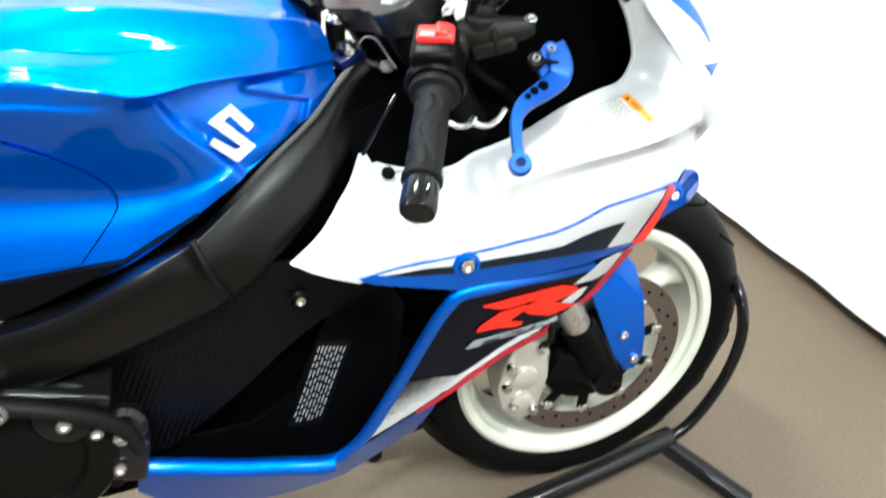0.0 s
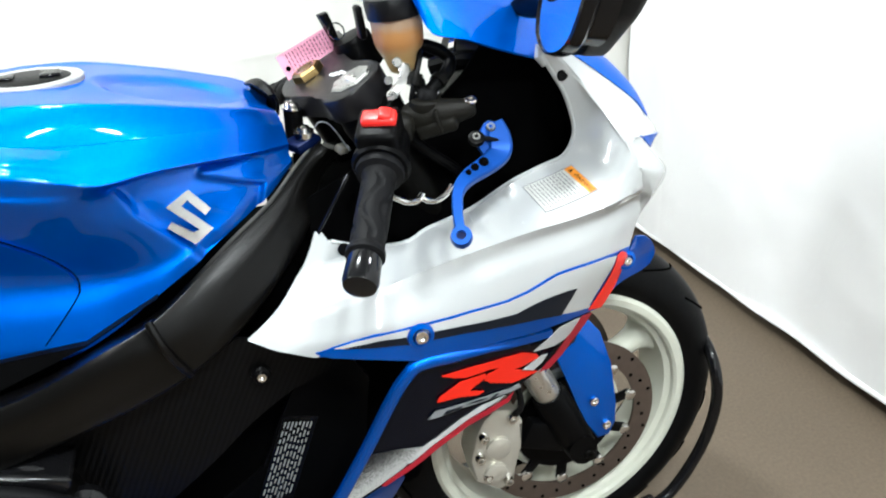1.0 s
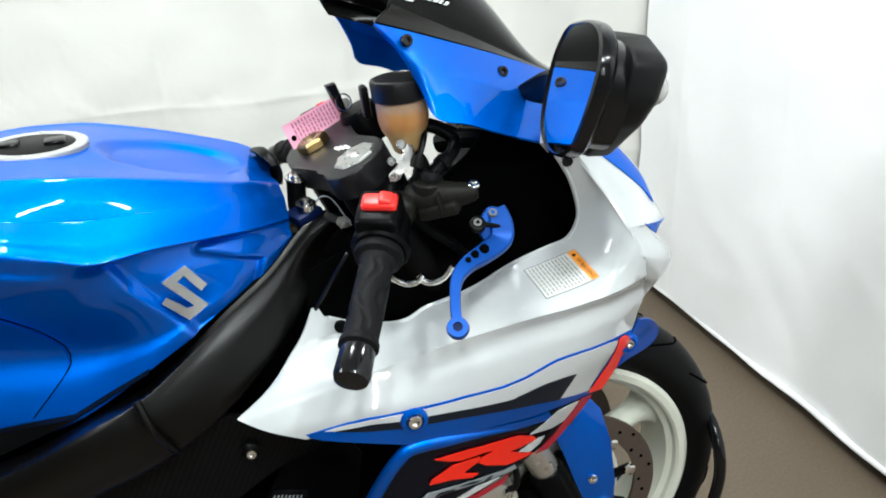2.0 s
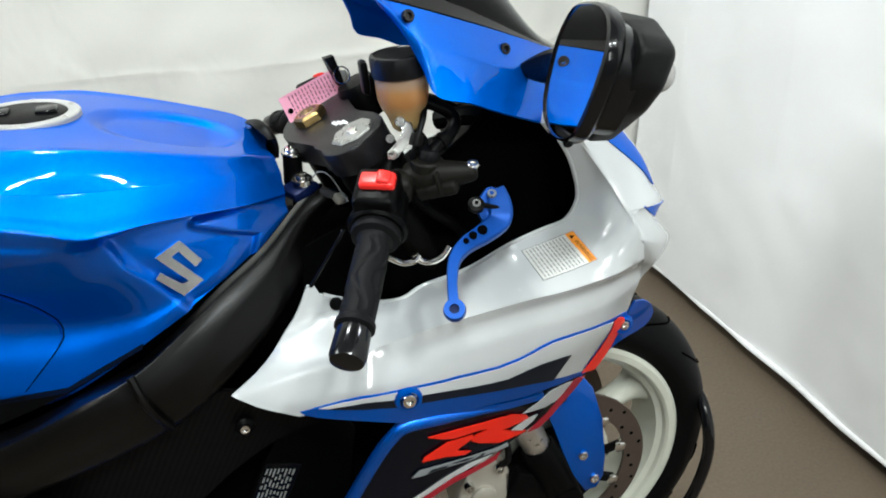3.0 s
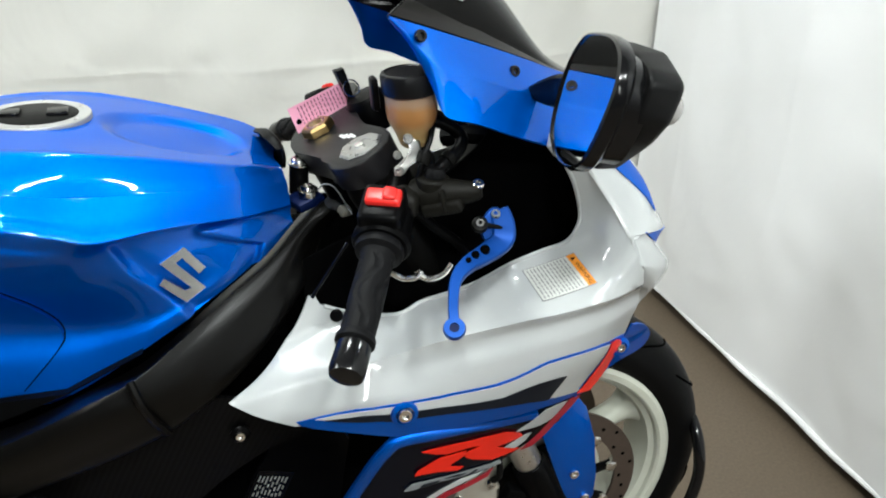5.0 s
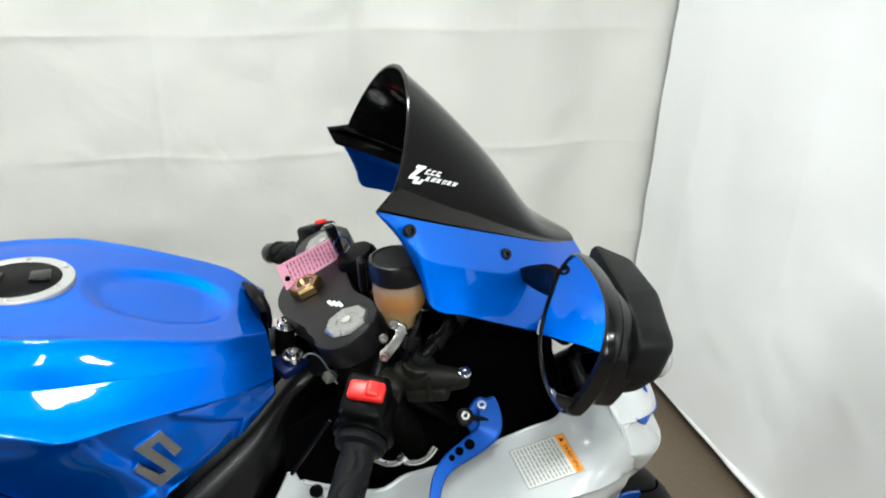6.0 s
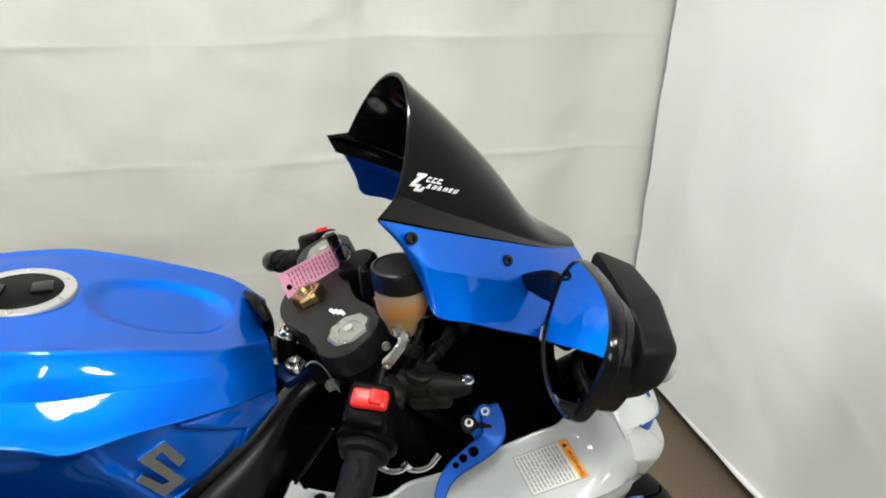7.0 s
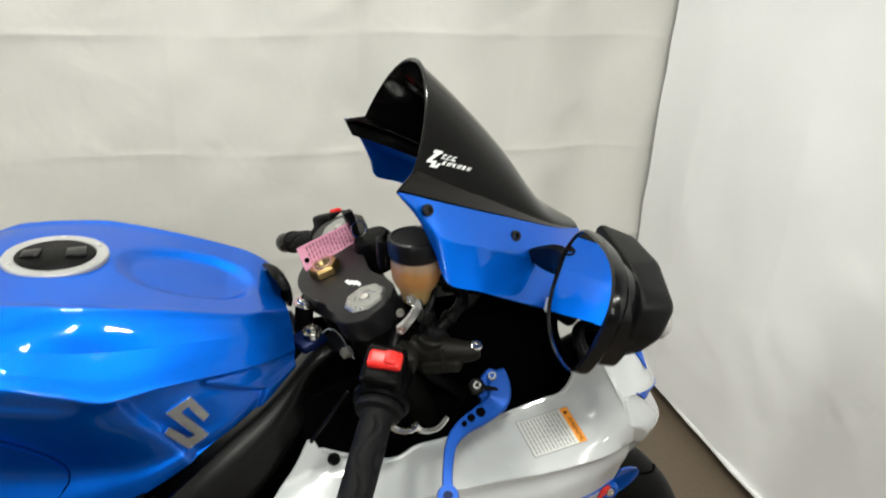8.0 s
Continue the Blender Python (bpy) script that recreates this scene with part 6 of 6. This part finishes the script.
RC = Vector((-0.220, -0.137, 0.968))
RA = Vector((-0.06, 0, 1)).normalized()
bm = bmesh.new()
lathe(bm, [(0.0001, -0.032), (0.012, -0.032), (0.0150, -0.029), (0.0175, -0.021), (0.0200, -0.014), (0.0245, -0.006), (0.0268, 0.002), (0.0274, 0.010), (0.0274, 0.030), (0.0001, 0.030)], RC, RA, 36)
res = part("brake_reservoir", bm, MILKY, bike, "milky brake fluid reservoir with a black lid")
bm = bmesh.new()
prof = [(0.0001, 0.027), (0.0293, 0.027), (0.0299, 0.029), (0.0299, 0.045), (0.0290, 0.0480), (0.0262, 0.0490), (0.0245, 0.0478), (0.0001, 0.0478)]
lathe(bm, prof, RC, RA, 40)
for v in bm.verts:
    q = v.co - RC
    a = math.atan2(q.y, q.x)
    if 0.028 < q.z < 0.0465 and math.hypot(q.x, q.y) > 0.028:
        v.co += Vector((q.x, q.y, 0)) * 0.025 * (1 if round(a / (2 * math.pi) * 40) % 2 else -1)
part("lid", bm, LIDB, res, "ribbed black screw lid")
bm = bmesh.new()
box(bm, (0.008, 0.018, 0.035), pose(-0.256, -0.118, 0.990, 0, -4, 0), 0.003)
part("lid_stop", bm, BLACK, res, "black lid stop")
bm = bmesh.new()
bolt(bm, (-0.230, -0.158, 0.951), (-0.3, -1, 0.3), 0.0055, 0.004)
part("bolt", bm, CAPM, res, "bright bolt")
bm = bmesh.new()
prism(bm, [(-0.226, -0.157, 0.950), (-0.218, -0.157, 0.946), (-0.217, -0.160, 0.937), (-0.225, -0.163, 0.929), (-0.236, -0.166, 0.915), (-0.247, -0.166, 0.914), (-0.247, -0.164, 0.919), (-0.236, -0.162, 0.926), (-0.228, -0.160, 0.936), (-0.230, -0.157, 0.946)], (0.002, 0.005, 0.003), 0.001)
part("bracket", bm, ALU, res, "bent aluminium bracket")
for at in ((-0.2415, -0.167, 0.9195), (-0.240, -0.152, 0.932)):
    bm = bmesh.new()
    bolt(bm, at, (-0.3, -0.9, 0.25), 0.0048, 0.004)
    part("bolt", bm, CAPM, res, "bright bolt")
bm = bmesh.new()
tube(bm, cr([(-0.215, -0.135, 0.935), (-0.205, -0.145, 0.925), (-0.206, -0.155, 0.915), (-0.207, -0.165, 0.908)], 6), 0.006, 10)
tube(bm, cr([(-0.205, -0.130, 0.960), (-0.189, -0.133, 0.958), (-0.1735, -0.138, 0.950), (-0.1675, -0.145, 0.9405), (-0.175, -0.155, 0.932), (-0.192, -0.166, 0.9240), (-0.2035, -0.172, 0.9165)], 6), 0.0072, 14)
tube(bm, cr([(-0.2017, -0.150, 0.9583), (-0.206, -0.158, 0.9497), (-0.2155, -0.168, 0.9325), (-0.222, -0.170, 0.912)], 6), 0.0034, 8)
hose = part("hose", bm, BLACK, res, "black rubber hoses")
bm = bmesh.new()
annulus(bm, [(0.0078, -0.004), (0.0092, -0.004), (0.0092, 0.004), (0.0078, 0.004)], (-0.188, -0.1635, 0.926), (-0.8, -0.5, -0.4), 20)
lathe(bm, [(0.0001, -0.006), (0.0075, -0.006), (0.0080, 0), (0.0075, 0.007), (0.0001, 0.007)], (-0.2155, -0.168, 0.933), (-0.4, -0.3, -0.9), 14)
part("hose_clamp", bm, GUNMETAL, hose)
cab = part("throttle_cable", tube(bmesh.new(), cr([(-0.270, -0.195, 0.826), (-0.257, -0.200, 0.817), (-0.246, -0.202, 0.811), (-0.234, -0.202, 0.811), (-0.228, -0.200, 0.817)], 6), 0.0034, 10), STEEL, bike, "bright plated throttle cable ends")
part("cable", tube(bmesh.new(), cr([(-0.232, -0.198, 0.817), (-0.226, -0.200, 0.809), (-0.215, -0.201, 0.806), (-0.203, -0.200, 0.809), (-0.193, -0.196, 0.818)], 6), 0.0034, 10), STEEL, cab)
part("wire", tube(bmesh.new(), [(-0.298, -0.150, 0.835), (-0.342, -0.157, 0.776)], 0.0022, 8), GLOSSB, bike, "thin black rod")
wire = part("wire", tube(bmesh.new(), cr([(-0.318, -0.080, 0.872), (-0.311, -0.085, 0.880), (-0.300, -0.09, 0.876), (-0.287, -0.095, 0.852), (-0.283, -0.10, 0.845)], 6), 0.0009, 8), GREYV, bike, "thin grey wire")
bm = bmesh.new()
box(bm, (0.014, 0.012, 0.010), pose(-0.289, -0.080, 0.842, 20, 10, 30), 0.002)
part("connector", bm, CALIPER, wire)
bm = bmesh.new()
tube(bm, cr([(-0.25, 0.03, 0.90), (-0.20, 0.02, 0.93), (-0.15, 0.0, 0.92), (-0.11, -0.02, 0.90)], 6), 0.008, 10)
tube(bm, cr([(-0.24, -0.12, 0.88), (-0.2, -0.14, 0.84), (-0.16, -0.13, 0.80), (-0.14, -0.1, 0.74)], 6), 0.007, 10)
part("wiring_loom", bm, BLACK, bike, "black wiring loom behind the yoke")

# front wheel
wheel = tagged(new("front_wheel"), "cream white three-spoke front wheel with a black tyre")
wheel.parent = bike
wheel.location = (0.011, 0, 0.309)
Y = (0, 1, 0)
bm = bmesh.new()
prof = []
for k in range(25):
    a = math.radians(-112 + 224 * k / 24)
    prof.append((0.252 + 0.051 * math.cos(a) * (1.0 if abs(math.degrees(a)) < 90 else 0.9), 0.0605 * math.sin(a)))
prof += [(0.214, 0.045), (0.214, -0.045)]
annulus(bm, prof, (0, 0, 0), Y, 96)
part("tyre", bm, TYRE, wheel, "black grooved tyre")
bm = bmesh.new()
for s in (-1, 1):
    for k in range(16):
        a0 = 2 * math.pi * (k + (0.5 if s > 0 else 0)) / 16
        pts = []
        for j in range(7):
            t = j / 6
            th = math.radians(12 + 48 * t) * s
            r = 0.252 + 0.0518 * math.cos(th)
            a = a0 + 0.26 * t * t
            pts.append((r * math.cos(a), 0.0612 * math.sin(th), r * math.sin(a)))
        tube(bm, pts, 0.0018, 5)
tagged(part("tread_groove", bm, DEEP, wheel, "curved tread grooves"), kind="stuff")
bm = bmesh.new()
annulus(bm, [(0.229, -0.054), (0.231, -0.050), (0.226, -0.044), (0.211, -0.020), (0.211, 0.020), (0.226, 0.044), (0.231, 0.050), (0.229, 0.054), (0.223, 0.058), (0.213, 0.057), (0.209, 0.053), (0.207, 0.046), (0.199, 0.040), (0.194, 0.020), (0.192, 0), (0.194, -0.020), (0.199, -0.040), (0.207, -0.046), (0.209, -0.053), (0.213, -0.057), (0.223, -0.058)], (0, 0, 0), Y, 96)
part("rim", bm, RIMW, wheel, "cream white cast rim", 24)
for k in range(3):
    th = math.radians(26 + 120 * k)
    rings = []
    for r, wdt, dep in ((0.03, 0.026, 0.030), (0.07, 0.019, 0.027), (0.12, 0.0155, 0.024), (0.155, 0.017, 0.022), (0.175, 0.022, 0.022), (0.188, 0.034, 0.026), (0.198, 0.058, 0.032)):
        c = Vector((r * math.cos(th), 0, r * math.sin(th)))
        t = Vector((-math.sin(th), 0, math.cos(th)))
        rings.append([c + t * wdt * math.cos(q) + Vector((0, 1, 0)) * dep * math.sin(q) for q in [2 * math.pi * i / 14 for i in range(14)]])
    bm = bmesh.new()
    ring_strip(bm, rings)
    part("spoke", bm, RIMW, wheel, "cream white spoke")
bm = bmesh.new()
lathe(bm, [(0.0001, -0.05), (0.036, -0.05), (0.040, -0.04), (0.040, 0.04), (0.036, 0.05), (0.0001, 0.05)], (0, 0, 0), Y, 32)
part("hub", bm, RIMW, wheel)
for s in (-1, 1):
    bm = bmesh.new()
    annulus(bm, [(0.036, s * 0.040), (0.098, s * 0.044), (0.104, s * 0.049), (0.098, s * 0.054), (0.036, s * 0.052)], (0, 0, 0), Y, 48)
    part("hub_flange", bm, RIMW, wheel, "cream white hub flange")
for s in (-1, 1):
    bm = bmesh.new()
    annulus(bm, [(0.120, s * 0.068), (0.155, s * 0.068), (0.155, s * 0.073), (0.120, s * 0.073)], (0, 0, 0), Y, 72)
    part("brake_disc", bm, DISC, wheel, "worn brown-tinted brake disc")
    bm = bmesh.new()
    for k in range(36):
        a = 2 * math.pi * k / 36
        r = 0.128 + 0.019 * ((k * 2) % 3) / 2
        lathe(bm, [(0.0001, 0), (0.0032, 0), (0.0032, 0.0008), (0.0001, 0.0008)], (r * math.cos(a), s * 0.0732, r * math.sin(a)), (0, s, 0), 8)
    tagged(part("drilled_holes", bm, DEEP, wheel, "rows of small drilled holes"), kind="stuff")
    for k in range(10):
        a = 2 * math.pi * k / 10 + 0.2
        bm = bmesh.new()
        lathe(bm, [(0.0001, 0), (0.010, 0), (0.010, 0.004), (0.006, 0.006), (0.0001, 0.006)], (0.114 * math.cos(a), s * 0.070, 0.114 * math.sin(a)), (0, s, 0), 14)
        part("disc_button", bm, STEEL, wheel, "bright disc button")
    bm = bmesh.new()
    annulus(bm, [(0.030, s * 0.056), (0.088, s * 0.060), (0.090, s * 0.064), (0.088, s * 0.068), (0.030, s * 0.066)], (0, 0, 0), Y, 48)
    part("disc_carrier", bm, BLACK, wheel, "black disc carrier")
    for k in range(10):
        a = 2 * math.pi * k / 10 + 0.2
        bm = bmesh.new()
        box(bm, (0.036, 0.006, 0.019), pose(0, 0, 0, 0, -math.degrees(a), 0) @ pose(0.099, s * 0.066, 0), 0.003)
        part("carrier_arm", bm, BLACK, wheel)
bm = bmesh.new()
tube(bm, [(0.004, -0.13, 0), (0.004, 0.13, 0)], 0.012, 20)
part("axle", bm, STEEL, wheel)

for s in (-1, 1):
    bm = bmesh.new()
    CAL = [(-0.128, 0.415), (-0.095, 0.405), (-0.084, 0.376), (-0.097, 0.335), (-0.103, 0.262), (-0.128, 0.255), (-0.165, 0.285), (-0.172, 0.33), (-0.160, 0.375), (-0.148, 0.400)]
    prism(bm, [(x, s * 0.112, z) for x, z in CAL], (0, -s * 0.052, 0), 0.007)
    cal = part("brake_caliper", bm, CALIPER, bike, "silver four-piston brake caliper")
    for x, z in ((-0.150, 0.372), (-0.158, 0.335), (-0.148, 0.295), (-0.104, 0.395), (-0.115, 0.275)):
        bm = bmesh.new()
        bolt(bm, (x, s * 0.112, z), (0, s, 0), 0.008, 0.009)
        part("bolt", bm, STEEL, cal)
    bm = bmesh.new()
    lathe(bm, [(0.0001, 0), (0.020, 0), (0.020, 0.006), (0.016, 0.008), (0.0001, 0.008)], (-0.128, s * 0.112, 0.345), (0, s, 0), 20)
    lathe(bm, [(0.0001, 0), (0.018, 0), (0.018, 0.006), (0.014, 0.008), (0.0001, 0.008)], (-0.135, s * 0.112, 0.298), (0, s, 0), 20)
    part("piston_cap", bm, CALIPER, cal)
bm = bmesh.new()
tube(bm, cr([(-0.10, -0.115, 0.40), (-0.095, -0.13, 0.43), (-0.105, -0.12, 0.50), (-0.13, -0.09, 0.60)], 6), 0.005, 8)
part("brake_hose", bm, RUBBER, bike, "black brake hose")

# front mudguard
bm = bmesh.new()
rows = []
for k in range(19):
    a = math.radians(84 + 62 * k / 18)
    row = []
    for j in range(11):
        th = math.radians(-78 + 156 * j / 10)
        r = 0.262 + 0.060 * math.cos(th)
        row.append((r * math.cos(a), 0.078 * math.sin(th), 0.31 + r * math.sin(a)))
    rows.append(row)
loft(bm, rows, 0.003)
guard = part("front_mudguard", bm, BLUE, bike, "blue front mudguard with side stays")
for s in (-1, 1):
    bm = bmesh.new()
    ST = [(-0.040, 0.498), (-0.013, 0.535), (0.012, 0.545), (0.035, 0.515), (0.050, 0.460), (0.060, 0.385), (0.061, 0.345), (0.050, 0.322), (0.030, 0.322), (0.010, 0.360), (-0.006, 0.402), (-0.022, 0.450)]
    prism(bm, [(x, s * (0.132 - 0.10 * max(0, z - 0.46)), z) for x, z in ST], (0, -s * 0.006, 0), 0.002)
    part("stay", bm, BLUE, guard, "blue mudguard stay")
    for x, z in ((0.022, 0.398), (0.044, 0.345)):
        bm = bmesh.new()
        bolt(bm, (x, s * 0.132, z), (0, s, 0), 0.008, 0.005)
        part("screw", bm, STEEL, guard)

# ---- wheel chock ----
chock = tagged(new("wheel_chock"), "black tubular steel wheel chock round the front tyre", "wheel chock")
bm = bmesh.new()
hoop = cr([(0.13, -0.105, 0.085), (0.20, -0.102, 0.115), (0.258, -0.096, 0.19), (0.283, -0.092, 0.27), (0.282, -0.085, 0.335), (0.285, -0.05, 0.372), (0.288, 0, 0.380), (0.285, 0.05, 0.372), (0.282, 0.085, 0.335), (0.283, 0.092, 0.27), (0.258, 0.096, 0.19), (0.20, 0.102, 0.115), (0.13, 0.105, 0.085)], 5)
tube(bm, [p + Vector((-0.003, 0, 0)) for p in hoop], 0.0098, 12)
part("hoop", bm, GLOSSB, chock, "bent black steel hoop")
for s in (-1, 1):
    bm = bmesh.new()
    tube(bm, cr([(-0.34, s * 0.13, 0.055), (-0.1, s * 0.125, 0.075), (0.16, s * 0.105, 0.10)], 5), 0.019, 12)
    part("side_rail", bm, GLOSSB, chock)
    bm = bmesh.new()
    tube(bm, cr([(0.14, s * 0.105, 0.095), (0.20, s * 0.16, 0.05), (0.25, s * 0.22, 0.019)], 5), 0.018, 12)
    part("foot", bm, GLOSSB, chock)
    bm = bmesh.new()
    tube(bm, [(-0.34, s * 0.13, 0.055), (-0.34, s * 0.13, 0.0)], 0.018, 12)
    part("foot", bm, GLOSSB, chock)

# ---- key with its tag ----
key = tagged(new("key_tag"), "black ignition key with a pink paper tag hanging on it", "key")
KT = [Vector((-0.337, 0.022, 0.938)), Vector((-0.268, 0.040, 0.962)), Vector((-0.257, 0.042, 0.934)), Vector((-0.327, 0.014, 0.909))]
bm = bmesh.new()
n4 = (KT[1] - KT[0]).cross(KT[3] - KT[0]).normalized()
prism(bm, KT, n4 * 0.0012)
part("tag", bm, TAGP, key, "pink paper tag with dark writing bars")
rng = random.Random(2)


def tag_at(a, b, d=0.0):
    p = KT[0].lerp(KT[1], a).lerp(KT[3].lerp(KT[2], a), b)
    return p - n4 * d if n4.y > 0 else p + n4 * (d + 0.0012)


bm = bmesh.new()
for k in range(13):
    a = 0.15 + 0.062 * k
    b = 0.10
    while b < 0.86:
        e = min(b + rng.uniform(0.06, 0.2), 0.9)
        vs = [bm.verts.new(tag_at(*q, 0.0006)) for q in ((a, b), (a + 0.018, b), (a + 0.018, e), (a, e))]
        bm.faces.new(vs)
        b = e + 0.06
bmesh.ops.solidify(bm, geom=bm.faces[:], thickness=0.0003)
tagged(part("print", bm, INK, key, "dark handwriting and form lines"), kind="stuff")
bm = bmesh.new()
lathe(bm, [(0.0001, 0), (0.0035, 0), (0.0035, 0.0008), (0.0001, 0.0008)], tag_at(0.09, 0.62, 0.0), -n4 if n4.y > 0 else n4, 14)
part("eyelet", bm, DEEP, key)
bm = bmesh.new()
prism(bm, [(-0.275, 0.030, 0.978), (-0.263, 0.034, 0.980), (-0.259, 0.034, 0.966), (-0.253, 0.034, 0.945), (-0.260, 0.030, 0.943), (-0.268, 0.030, 0.962)], (-0.004, 0.008, 0.001), 0.0015)
part("key_head", bm, GLOSSB, key, "black key head")
bm = bmesh.new()
annulus(bm, [(0.0095, -0.0007), (0.0110, -0.0007), (0.0110, 0.0007), (0.0095, 0.0007)], (-0.257, 0.028, 0.957), (0.25, -1, 0.35), 28)
part("key_ring", bm, STEEL, key, "bright split ring")
